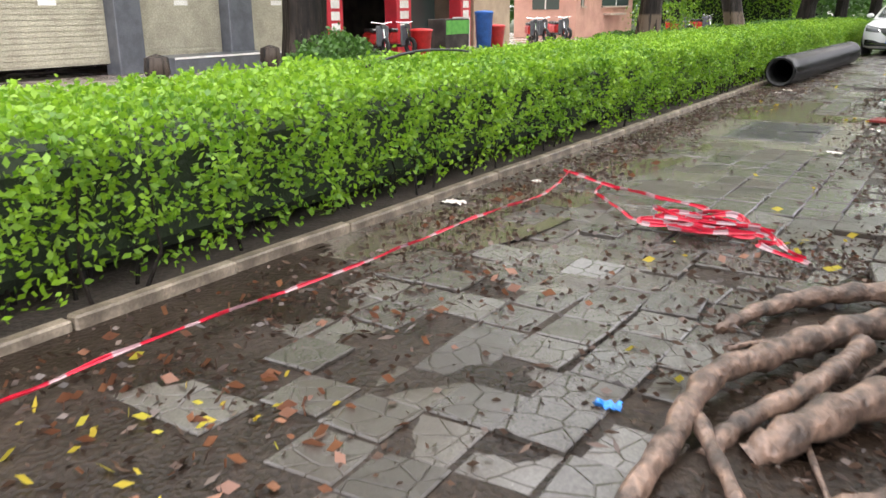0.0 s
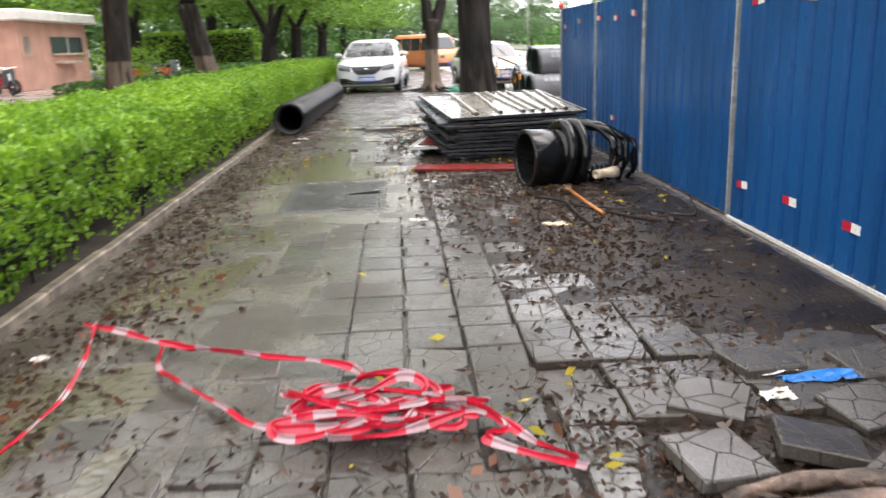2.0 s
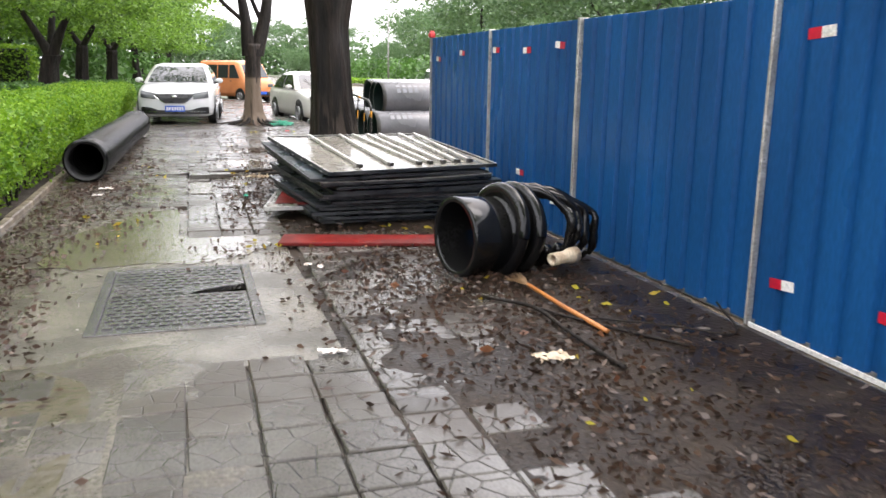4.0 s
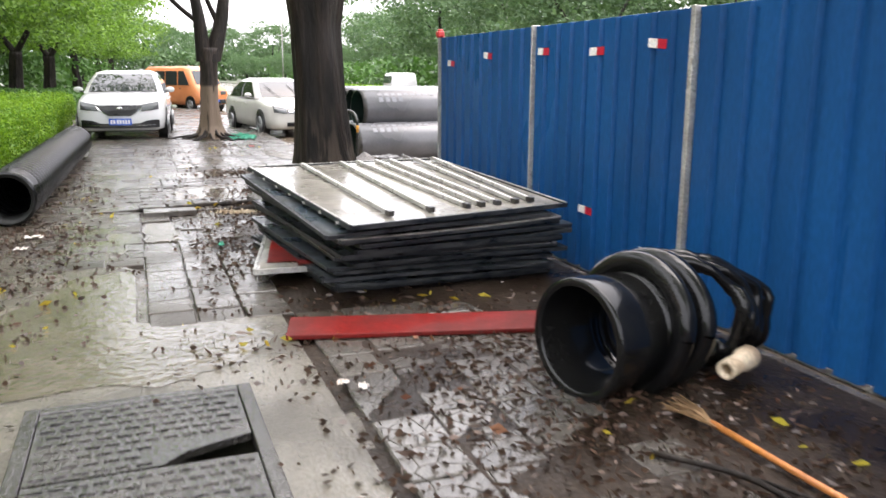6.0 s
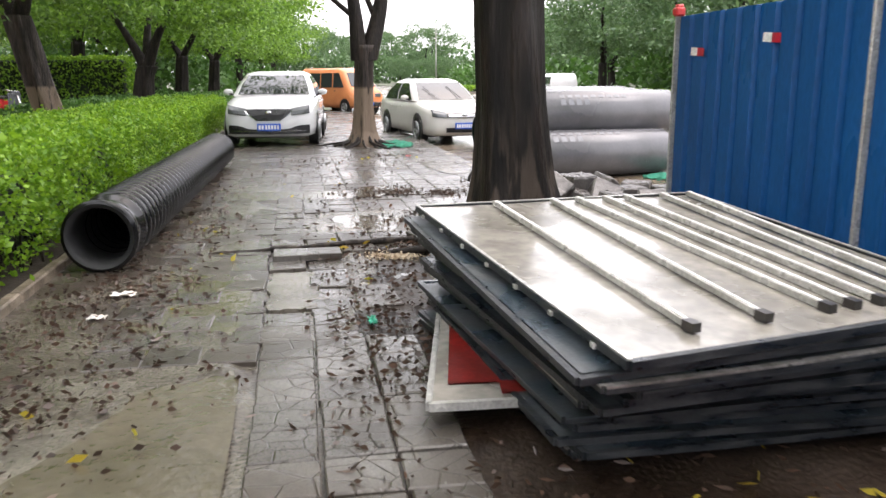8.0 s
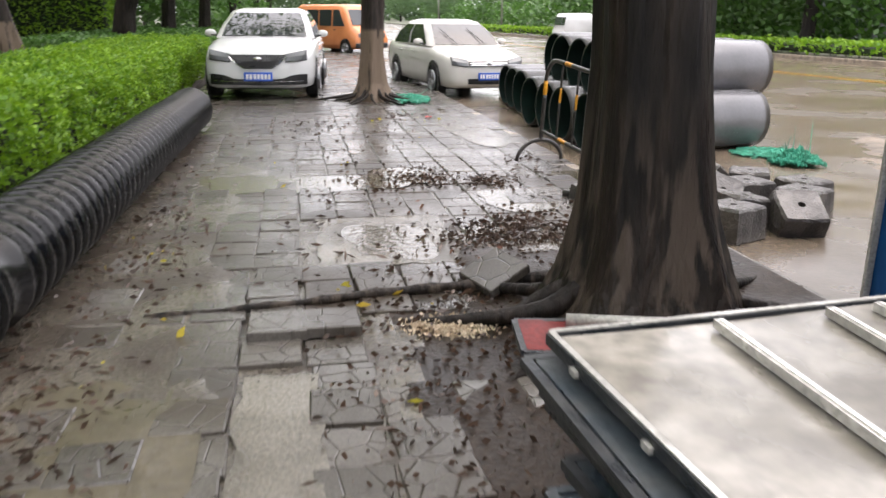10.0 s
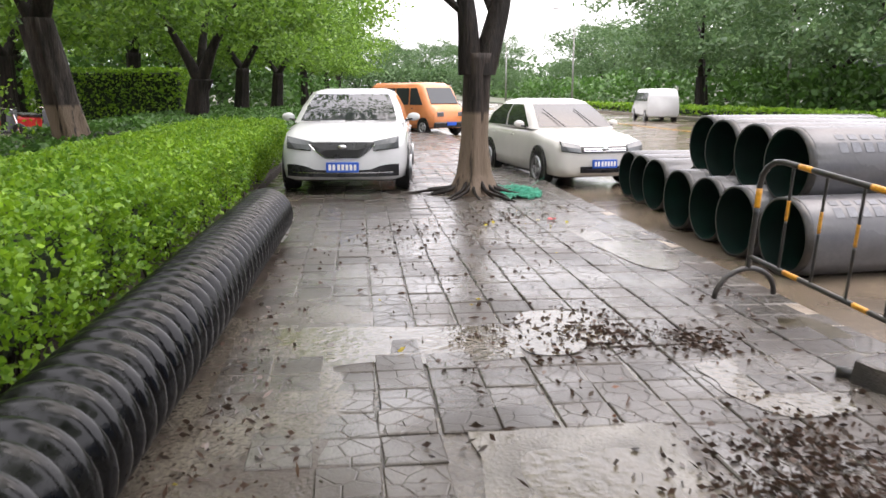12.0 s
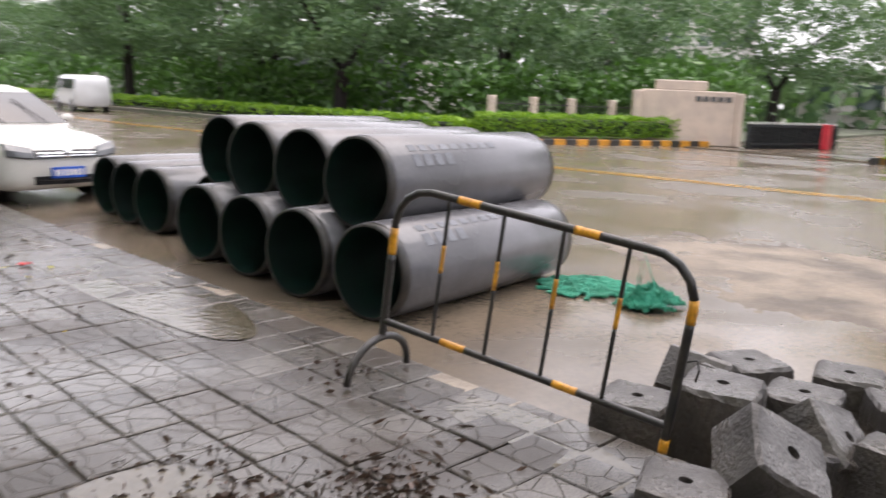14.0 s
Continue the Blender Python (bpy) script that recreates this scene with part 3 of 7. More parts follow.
# ---- planting: hedge along the pavement ----
def hedge(name, x0, x1, y0, y1, h, dens, size, material, label, seed, core="hedge_shade_core"):
    """A clipped hedge: twigs and a core coloured as inner shade, wrapped in leaves, with an uneven top and front."""
    g = np.random.default_rng(seed)
    t = tagged(new(name), label, "hedge")
    w, ln = x1 - x0, y1 - y0
    n_top, n_side, n_end = int(w * ln * dens), int(h * ln * dens), int(w * h * dens)
    pts = []
    u, v = g.uniform(size=n_top), g.uniform(size=n_top)
    x, y = x0 + u * w, y0 + v * ln
    edge = np.minimum(u, 1 - u) * w
    z = h + 0.07 * fbm(x, y, 2.2, seed) + 0.065 * fbm(x, y, 7.0, seed + 1) - 0.12 * np.exp(-edge / 0.12) + g.normal(0, 0.025, n_top) - np.abs(g.normal(0, 0.03, n_top))
    pts.append(np.stack([x, y, z], 1))
    for side, xs_ in ((1, x1), (-1, x0)):
        q = g.uniform(size=n_side) ** 0.8
        y = y0 + g.uniform(size=n_side) * ln
        z = 0.07 + q * (h - 0.07)
        depth = 0.12 * fbm(y, z * 2, 2.6, seed + 3) + 0.1 * fbm(y, z, 7.5, seed + 4) + np.abs(g.normal(0, 0.07, n_side)) + 0.13 * (1 - q) ** 2 + 0.06 * np.exp((z - h) / 0.1)
        keep = (q > 0.3) | (g.uniform(size=n_side) < 0.55)
        pts.append(np.stack([xs_ - side * depth, y, z], 1)[keep])
    for y_, side in ((y0, 1), (y1, -1)):
        x = x0 + g.uniform(size=n_end) * w
        z = 0.08 + g.uniform(size=n_end) * (h - 0.08)
        pts.append(np.stack([x, y_ + side * np.abs(g.normal(0, 0.08, n_end)), z], 1))
    lv = part("leaves", leaves(name, np.concatenate(pts), size, seed, flat=0.25, aspect=0.6), material, t)
    lv["kind"] = "stuff"
    # solid box, near black in place of the shade between the leaves
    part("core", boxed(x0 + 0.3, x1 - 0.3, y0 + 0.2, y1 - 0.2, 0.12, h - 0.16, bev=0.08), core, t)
    bm = bmesh.new()
    for k in range(int(ln * 7)):
        x, y = g.uniform(x1 - 0.55, x1 - 0.15), y0 + g.uniform(0.1, ln - 0.1)
        tube(bm, [(x, y, 0), (x + g.normal(0, .03), y + g.normal(0, .03), 0.2), (x + g.normal(0, .06), y + g.normal(0, .06), h * 0.7)], [0.012, 0.009, 0.005], 5)
    tagged(part("twiggery", bm, "bark_dark", t), kind="stuff")
    return t


hedge("hedge", -4.95, -3.12, -3.0, 32.0, 0.9, 1700, 0.047, "hedge_leaf", "bright green clipped leafy hedge along the kerb", 11)

# ---- blue hoarding on the road's edge ----
SEAMS = [16.42, 14.12, 11.95, 9.5, 7.2, 4.85, 2.5]
FX, FB, FT = 1.66, ROAD_Z, 1.82
for a, b in zip(SEAMS[1:], SEAMS):
    f = thing("site_fence", "blue painted corrugated steel site hoarding panel", "fence panel", group="hoarding along the kerb")
    bm = bmesh.new()
    n = 10
    per = (b - a) / n
    prof = []
    for k in range(n):
        y = a + k * per
        prof += [(0.0, y), (0.0, y + per * 0.62), (0.036, y + per * 0.68), (0.036, y + per * 0.93)]
    prof.append((0.0, b))
    lo, hi = [bm.verts.new((FX + d, y, FB + 0.03)) for d, y in prof], [bm.verts.new((FX + d, y, FT)) for d, y in prof]
    for k in range(len(prof) - 1):
        bm.faces.new((lo[k], lo[k + 1], hi[k + 1], hi[k]))
    sheet = part("sheet", bm, "blue", f)
    sheet.modifiers.new("thick", "SOLIDIFY").thickness = 0.003
    bm = boxed(FX + 0.03, FX + 0.07, a + 0.01, b - 0.01, FT - 0.04, FT + 0.006, bev=0.004)
    part("top_rail", bm, "blue", f)
    bm = boxed(FX + 0.03, FX + 0.07, a + 0.01, b - 0.01, FB, FB + 0.04, bev=0.004)
    part("bottom_rail", bm, "zinc", f)
    # white strip put in for the daylight showing under the sheets
    if b < 11.9:
        part("foot_strip", boxed(FX - 0.016, FX - 0.003, a + 0.01, b - 0.04, FB, FB + 0.03, bev=0.003), "white", f, "white strip standing in for the bright gap under the sheet")
    wide = 0.03 if abs(b - 11.95) < 0.1 else 0.016
    part("post", boxed(FX - 0.012, FX + 0.07, b - wide, b + wide * 0.4, FB, FT + 0.015, bev=0.003), "alu", f, "pale painted post" if wide > 0.02 else "slim steel post")
    for y, z in [(16.03, 1.54), (15.05, 1.6), (13.9, 1.61), (13.05, 1.59), (12.3, 1.62), (13.13, 0.38), (12.28, 0.21), (9.12, 1.6), (8.36, 1.59), (7.6, 1.59), (9.22, 0.2), (8.43, 0.22), (7.64, 0.21), (6.5, 1.59), (6.6, 0.22)]:
        if a < y < b:
            s = 1 if y > 10 else -1
            tilt = pose(FX - 0.006, y, z, random.uniform(-5, 5), 0, 0)
            part("red_sticker", boxed(-0.001, 0.001, -0.1 * (s > 0), 0.1 * (s < 0), -0.03, 0.03, m=tilt), "red_tape", f, "red reflective sticker")
            part("white_sticker", boxed(-0.001, 0.001, -0.1 * (s < 0), 0.1 * (s > 0), -0.03, 0.03, m=tilt), "white", f, "white reflective sticker")
warn = thing("warning_lamp", "small red warning lamp on the hoarding's corner", "lamp", pose(FX, 16.38, FT + 0.006))
part("lamp_body", boxed(-0.04, 0.04, -0.04, 0.04, 0, 0.07, bev=0.012), "redplastic", warn)
part("lamp_cap", boxed(-0.03, 0.03, -0.03, 0.03, 0.07, 0.09, bev=0.01), "redplastic", warn)
side = thing("site_fence", "blue corrugated hoarding panel turning towards the road", "fence panel", group="hoarding along the kerb")
bm = bmesh.new()
prof = []
for k in range(14):
    x = FX + 0.04 + k * 0.2
    prof += [(x, 0), (x + 0.12, 0), (x + 0.14, -0.024), (x + 0.18, -0.024)]
lo, hi = [bm.verts.new((x, 16.4 + d, FB)) for x, d in prof], [bm.verts.new((x, 16.4 + d, FT)) for x, d in prof]
for k in range(len(prof) - 1):
    bm.faces.new((lo[k], lo[k + 1], hi[k + 1], hi[k]))
part("sheet", bm, "blue", side).modifiers.new("thick", "SOLIDIFY").thickness = 0.003


# ---- pipes ----
def ribbed_pipe():
    t = thing("corrugated_pipe", "long black ribbed plastic drain pipe lying beside the hedge", "pipe", pose(-2.78, 16.1, 0.262, 0, 0, -1.4))
    R, L = 0.225, 7.25
    prof = [(R + 0.012, 0), (R + 0.036, 0.008), (R + 0.04, 0.03), (R + 0.034, 0.055), (R + 0.004, 0.07), (R, 0.32), (R + 0.03, 0.35), (R + 0.03, 0.4)]
    y = 0.42
    while y < L - 0.05:
        prof += [(R - 0.03, y)] + [(R - 0.026 + 0.066 * math.sin(math.pi * (0.03 + 0.94 * k / 9)) ** 0.75, y + 0.016 + 0.123 * k / 9) for k in range(10)]
        y += 0.155
    prof.append((R - 0.005, y))
    part("shell", lathe(bmesh.new(), prof, 40), "pvc", t, smooth=True)
    part("lining", lathe(bmesh.new(), [(R + 0.012, 0), (R - 0.02, 0.012), (R - 0.022, 0.4), (R - 0.022, y), (R - 0.005, y)], 40), "pvc_in", t, smooth=True)


ribbed_pipe()


def pipe_stack():
    R, L = 0.352, 2.28
    t0 = thing("steel_pipe", "grey coated pipe with green inner liner, stacked on the road", "pipe", group="stack of grey pipes")
    part("shell", lathe(bmesh.new(), [(R - 0.004, 0.07), (R, 0.075), (R, L - 0.08), (R - 0.004, L - 0.07)], 44), "grey_pipe", t0, smooth=True)
    part("end_band", lathe(bmesh.new(), [(R - 0.028, 0), (R - 0.008, 0), (R - 0.006, 0.075)], 44), "black_paint", t0, "black bare end", smooth=True)
    part("end_band", lathe(bmesh.new(), [(R - 0.006, L - 0.075), (R - 0.008, L), (R - 0.028, L)], 44), "black_paint", t0, "black bare end", smooth=True)
    # liner green taken almost to black for the shadow inside the pipe
    part("liner", lathe(bmesh.new(), [(R - 0.028, 0), (R - 0.03, L)], 44), "shaded_green_liner", t0, "green liner coloured near black for the shade inside", smooth=True)
    for h, y0, cols in ((0.1, 0.3, 4), (0.06, 0.3, 9)):
        for k in range(cols):
            bm = boxed(-h / 2, h / 2, y0 + k * 0.13, y0 + k * 0.13 + 0.085, 0, 0.002)
            bmesh.ops.translate(bm, verts=bm.verts, vec=(0, 0, R + 0.0015))
            bmesh.ops.rotate(bm, verts=bm.verts, cent=(0, 0, 0), matrix=Matrix.Rotation(radians(48 if cols == 4 else 30), 3, "Y"))
            part("stencil_bar", bm, "pillar_grey", t0, "faded dark stencil mark")
    z0 = ROAD_Z + R
    row = [(1.98, 21.69), (1.95, 22.52), (2.02, 23.35), (2.03, 24.14), (2.6, 24.88), (2.3, 25.62), (2.36, 26.34), (2.43, 27.05)]
    spots = [(x, y, z0) for x, y in row]
    # the upper row lies in the hollows between the lower pipes
    for x, k in ((2.2, 0), (2.3, 1), (2.34, 2), (2.48, 3)):
        y0, y1 = row[k][1], row[k + 1][1]
        spots.append((x, (y0 + y1) / 2, z0 + math.sqrt((2 * R) ** 2 - ((y1 - y0) / 2) ** 2) + 0.012))
    for i, (x, y, z) in enumerate(spots):
        m = pose(x, y, z, 0, 0, -84)
        spin = Matrix.Rotation(radians([0, 70, 140, 210, 280, 300, 60, 110, 12, 75, 30, 250][i]), 4, "Y")
        if i == 0:
            t0.matrix_basis = m
        else:
            copy_thing(t0, m @ spin)


pipe_stack()


def broken_pipe():
    t = thing("broken_pipe", "torn stub of black corrugated plastic pipe on the mud", "pipe", pose(0.14, 10.64, 0.272, 0, 0, -76))
    R = 0.272
    part("sleeve", lathe(bmesh.new(), [(R - 0.03, 0.0), (R, 0.0), (R + 0.004, 0.02), (R - 0.002, 0.12), (R - 0.012, 0.3), (R - 0.05, 0.34), (R - 0.055, 0.3), (R - 0.035, 0.02)], 40, True), "pvc", t, smooth=True)
    for k in range(2):
        bm = bmesh.new()
        ring = []
        for j in range(41):
            a = 2 * math.pi * j / 40
            ring.append(((R + 0.02 + 0.008 * math.sin(3 * a + k)) * math.cos(a), 0.36 + 0.115 * k + 0.035 * math.sin(a + 0.7 * k), (R + 0.015) * math.sin(a) + 0.015))
        tube(bm, ring, 0.052, 12, False)
        part("rib", bm, "pvc", t, "thick rounded rib", smooth=True)
    part("torn_wall", lathe(bmesh.new(), [(R - 0.02, 0.3), (R - 0.012, 0.42), (R - 0.016, 0.52), (R - 0.03, 0.52), (R - 0.035, 0.3)], 40, True), "pvc", t, smooth=True)
    g = random.Random(5)
    # four strands still joined over the top swing out and round to the far end
    for k in range(4):
        bm = bmesh.new()
        strand, rad = [], []
        for j in range(29):
            u = j / 28
            a = 1.75 - (2.9 + 0.12 * k) * u
            out = 0.5 + (0.27 + 0.1 * k) * min(1.0, u * 2.4) + 0.03 * math.sin(4 * u + k)
            wob = 0.014 * math.sin(7 * a + 2 * k) + g.uniform(-.005, .005)
            strand.append(((R + 0.005 + wob - 0.012 * k) * math.cos(math.pi - a) * -1, out, (R + wob) * math.sin(a) + 0.02))
            rad.append((0.034 + 0.009 * math.sin(5 * a + k)) * (1 - 0.45 * u ** 4))
        tube(bm, strand, rad, 8)
        part("torn_rib", bm, "pvc", t, "torn twisted rib", smooth=True)
    bm = bmesh.new()
    for k in range(3):
        low = [((R - 0.02) * math.cos(a), 0.56 + 0.1 * k + 0.03 * math.sin(3 * a), (R - 0.01) * math.sin(a) + 0.015) for a in [radians(205 + 11 * j) for j in range(13)]]
        tube(bm, low, 0.036, 8)
    part("lower_ribs", bm, "pvc", t, smooth=True)
    p = thing("plastic_tube", "short cream plastic tube wedged in the torn pipe", "tube", pose(0.88, 10.46, 0.13, 0, 0, -65))
    part("tube_wall", lathe(bmesh.new(), [(0.026, -0.12), (0.045, -0.12), (0.043, 0.02), (0.055, 0.06), (0.056, 0.13), (0.036, 0.13), (0.03, 0.0)], 16, True), "cream", p, smooth=True)


broken_pipe()


# ---- stack of dismantled hoarding panels ----
def panel(i, corners, thick, face, lip="panel_edge"):
    """One framed sheet through four corners (near left, near right, far right, far left)."""
    nl, nr, fr, fl = [Vector(c) for c in corners]
    t = thing("hoarding_sheet", {"back": "dismantled hoarding panel, dirty white back and battens upward", "low": "dismantled white panel with a red painted field lying low", "red": "dismantled red sheet panel lying on wet ground"}.get(face, "dismantled blue-grey hoarding panel, edge dark and bent"), "fence panel", group="stack of loose panels")
    up = (nr - nl).cross(fl - nl).normalized()

    def P(u, v, h):
        sag = 0.012 * math.sin(math.pi * u) * math.sin(2.3 * i) if face == "dark" else 0.0
        return (nl * (1 - u) + nr * u) * (1 - v) + (fl * (1 - u) + fr * u) * v + up * (h + sag)

    def bar(u0, v0, u1, v1, w, h0, h1):
        bm = bmesh.new()
        rows_ = []
        for k in range(7):
            f = k / 6
            a = P(u0 + (u1 - u0) * f, v0 + (v1 - v0) * f, 0)
            s = (P(u1, v1, 0) - P(u0, v0, 0)).cross(up).normalized() * w / 2
            rows_.append([bm.verts.new(q) for q in (a - s + up * h0, a + s + up * h0, a + s + up * h1, a - s + up * h1)])
        for p, q in zip(rows_, rows_[1:]):
            for k in range(4):
                bm.faces.new((p[k], p[(k + 1) % 4], q[(k + 1) % 4], q[k]))
        bm.faces.new(rows_[0][::-1]); bm.faces.new(rows_[-1])
        bmesh.ops.recalc_face_normals(bm, faces=bm.faces)
        return bm

    def field(u0, u1, v0, v1, h):
        bm = bmesh.new()
        n = 14
        lay = [[[bm.verts.new(P(u0 + (u1 - u0) * u / n, v0 + (v1 - v0) * v, hh + (0.004 * math.sin(9 * u / n + i) if hh == h else 0))) for u in range(n + 1)] for v in (0, 0.5, 1)] for hh in (h, h - 0.003)]
        for g_ in lay:
            for r in range(2):
                for u in range(n):
                    bm.faces.new((g_[r][u], g_[r][u + 1], g_[r + 1][u + 1], g_[r + 1][u]))
        return bm

    part("sheet", field(0.01, 0.99, 0.01, 0.99, 0.006), {"back": "panel_back", "low": "panel_back", "red": "red_paint"}.get(face, "panel_blue"), t)
    if face == "low":
        part("red_field", field(0.06, 0.97, 0.1, 0.95, 0.016), "red_paint", t, "red painted field")
        part("red_field", field(0.24, 0.97, 0.03, 0.1, 0.016), "red_paint", t, "red painted field")
    pale = face in ("back", "low")
    for k, (a, b) in enumerate((((0, 0), (1, 0)), ((1, 0), (1, 1)), ((0, 1), (1, 1)), ((0, 0), (0, 1)))):
        e = part("edge_bar", bar(*a, *b, 0.026, -thick, 0.012 if pale else 0.007), "panel_edge" if face != "low" else "alu", t)
        if lip != "panel_edge" or (pale and k):
            part("edge_lip", bar(*a, *b, 0.016 if pale else 0.029, 0.013 if pale else 0.001, 0.017 if pale else 0.009), "alu" if pale else lip, e, "bright edge line")
    if face == "back":
        for u0, u1 in ((0.25, 0.2), (0.45, 0.38), (0.54, 0.55), (0.64, 0.62), (0.72, 0.7), (0.86, 0.79), (0.965, 0.87)):
            b = part("batten", bar(u0, 0.97, u1, 0.07, 0.028, 0.012, 0.036), "alu", t, "grey steel batten")
            part("batten_ridge", bar(u0, 0.965, u1, 0.075, 0.012, 0.036, 0.04), "white", b)
            part("batten_end", bar(u1 - 0.003, 0.082, u1 + 0.001, 0.058, 0.038, 0.01, 0.043), "black_paint", b)
        for k in range(7):
            v = 0.08 + 0.14 * k
            part("bolt", bar(-0.008, v, -0.008, v + 0.012, 0.02, -0.02, -0.004), "alu", t)
    return t


TOP = [(-0.43, 12.33), (1.2, 12.63), (1.0, 14.75), (-0.73, 14.58)]
LOW = [(-0.43, 12.7), (1.14, 12.66), (1.16, 14.5), (-0.66, 14.45)]
g = random.Random(8)
levels = 16
for i in range(levels):
    k = i / (levels - 1)
    last = i == levels - 1
    z0, z1 = 0.022 + 0.47 * k, 0.022 + 0.6 * k
    dx, dy, tw = (0, 0, 0) if last else (g.uniform(-.07, .07), g.uniform(-.07, .07), g.uniform(-.045, .045))
    if i == levels - 2:
        dx, dy, tw = -0.1, -0.02, 0.03
    c = []
    for (ax, ay), (bx, by), z in zip(LOW, TOP, (z0, z0 + 0.01 * k, z1, z1)):
        x, y = ax + (bx - ax) * k ** 2, ay + (by - ay) * k ** 2
        c.append((x + dx + tw * (y - 13.7), y + dy - tw * (x - 0.35), z + (0.02 if last else g.uniform(-.008, .008) * (i > 0))))
    panel(i, c, 0.018, "back" if last else "dark", ("panel_edge", "panel_edge", "zinc", "panel_edge", "panel_blue", "panel_edge")[(i * 5 + 3) % 6])
panel(20, [(-0.92, 13.07, 0.11), (0.3, 13.0, 0.11), (0.35, 14.8, 0.11), (-0.56, 14.78, 0.11)], 0.022, "low")
panel(21, [(-0.45, 15.72, 0.09), (0.9, 15.4, 0.13), (0.92, 15.66, 0.16), (-0.42, 15.99, 0.12)], 0.02, "red")
t = thing("steel_tube", "wet galvanised tube lying across the red panel", "tube")
part("tube_wall", tube(bmesh.new(), [(-0.22, 15.88, 0.155), (0.4, 15.66, 0.175), (1.05, 15.44, 0.195)], 0.028, 14), "alu", t, smooth=True)
t = thing("timber_post", "short timber bearer under the panel stack", "timber")
part("bearer", boxed(-0.1, 1.0, 13.1, 13.18, -0.01, 0.03, bev=0.005), "bark_dark", t)

plank = thing("red_plank", "flat red painted board lying on the mud", "board", pose(-0.08, 11.82, 0.006, 0, 0, -14.5))
part("board", boxed(-0.83, 0.86, -0.17, 0.17, 0, 0.028, bev=0.004), "red_paint", plank)

# ---- manhole ----
mh = thing("manhole_cover", "square wet cast-iron manhole cover with a broken corner", "manhole cover", pose(-1.66, 10.6, 0.0))
for a in ((-0.47, -0.41, -0.72, 0.72), (0.41, 0.47, -0.72, 0.72), (-0.41, 0.41, -0.72, -0.66), (-0.41, 0.41, 0.66, 0.72)):
    part("rim_bar", boxed(*a, -0.05, 0.006, bev=0.004), "iron", mh)
for y0, y1, cut in ((-0.65, -0.008, 0), (0.008, 0.65, 1)):
    bm = bmesh.new()
    out = [(-0.405, y0), (0.405, y0), (0.405, y1), (-0.405, y1)]
    if cut:
        out = [(-0.405, y0), (0.06, y0), (0.16, y0 + 0.09), (0.3, y0 + 0.14), (0.405, y0 + 0.17), (0.405, y1), (-0.405, y1)]
    lo, hi = [bm.verts.new((x, y, -0.03)) for x, y in out], [bm.verts.new((x, y, 0.002)) for x, y in out]
    bm.faces.new(hi)
    for k in range(len(out)):
        bm.faces.new((lo[k], lo[(k + 1) % len(out)], hi[(k + 1) % len(out)], hi[k]))
    plate = part("cover_plate", bm, "iron", mh)
    bm = bmesh.new()
    for ix in range(11):
        for iy in range(9):
            x, y = -0.36 + ix * 0.072 + (0.03 if iy % 2 else 0), y0 + 0.05 + iy * 0.07
            if x < 0.38 and not (cut and x > 0.02 and y < y0 + 0.2):
                box(bm, x - 0.026, x + 0.026, y - 0.02, y + 0.02, 0.002, 0.007)
    tagged(part("studs", bm, "iron", plate), kind="stuff")

# ---- barrier and concrete blocks ----
def barrier():
    a, b = Vector((1.08, 20.53)), Vector((1.35, 19.02))
    L = (b - a).length
    t = thing("crowd_barrier", "black and yellow steel crowd barrier with one arched foot", "barrier", pose(a.x, a.y, 0.0, 0, 6.0, math.degrees(math.atan2(b.y - a.y, b.x - a.x))))
    r = 0.2

    def striped(name, pts, rad, every, off, on):
        pts = [Vector(p) for p in pts]
        run, cur, cur_y = 0.0, [pts[0]], False
        segs = []
        fine = []
        for p, q in zip(pts, pts[1:]):
            n = max(1, int((q - p).length / 0.02))
            fine += [p.lerp(q, k / n) for k in range(n)]
        fine.append(pts[-1])
        cur = [fine[0]]
        for p, q in zip(fine, fine[1:]):
            run += (q - p).length
            y = ((run + off) % every) < on
            cur.append(q)
            if y != cur_y:
                segs.append((cur, cur_y)); cur, cur_y = [q], y
        segs.append((cur, cur_y))
        for s, y in segs:
            if len(s) > 1:
                s = s if len(s) < 6 or name != "rail" else [s[0]] + s[1:-1:2] + [s[-1]]
                part(name + ("_band" if y else ""), tube(bmesh.new(), s, rad + (0.0008 if y else 0), 10), "yellow_paint" if y else "black_paint", t, "yellow band" if y else "", smooth=True)

    arch = [(0, 0, 0.22), (0, 0, 1.04 - r)] + [(r - r * math.cos(x), 0, 1.04 - r + r * math.sin(x)) for x in [math.pi / 16 * k for k in range(1, 9)]]
    arch += [(L - r + r * math.sin(x), 0, 1.04 - r + r * math.cos(x)) for x in [math.pi / 16 * k for k in range(0, 9)]] + [(L, 0, 0.2)]
    striped("rail", arch, 0.02, 0.62, 0.16, 0.12)
    striped("low_rail", [(0, 0, 0.32), (L, 0, 0.32)], 0.018, 0.62, 0.26, 0.13)
    for k in range(1, 5):
        x = L * k / 5
        striped("bar", [(x, 0, 0.32), (x, 0, 1.025)], 0.01, 0.9, 0.56, 0.13)
    pts = [(0, -0.25 * math.cos(x), 0.02 + 0.21 * math.sin(x)) for x in [math.pi * k / 14 for k in range(15)]]
    part("foot", tube(bmesh.new(), pts, 0.02, 10), "black_paint", t, "arched black foot", smooth=True)
    part("hook", tube(bmesh.new(), [(L + 0.02, 0, 0.62), (L + 0.06, 0, 0.64), (L + 0.075, 0, 0.6), (L + 0.07, 0, 0.55)], 0.005, 6), "black_paint", t)


barrier()


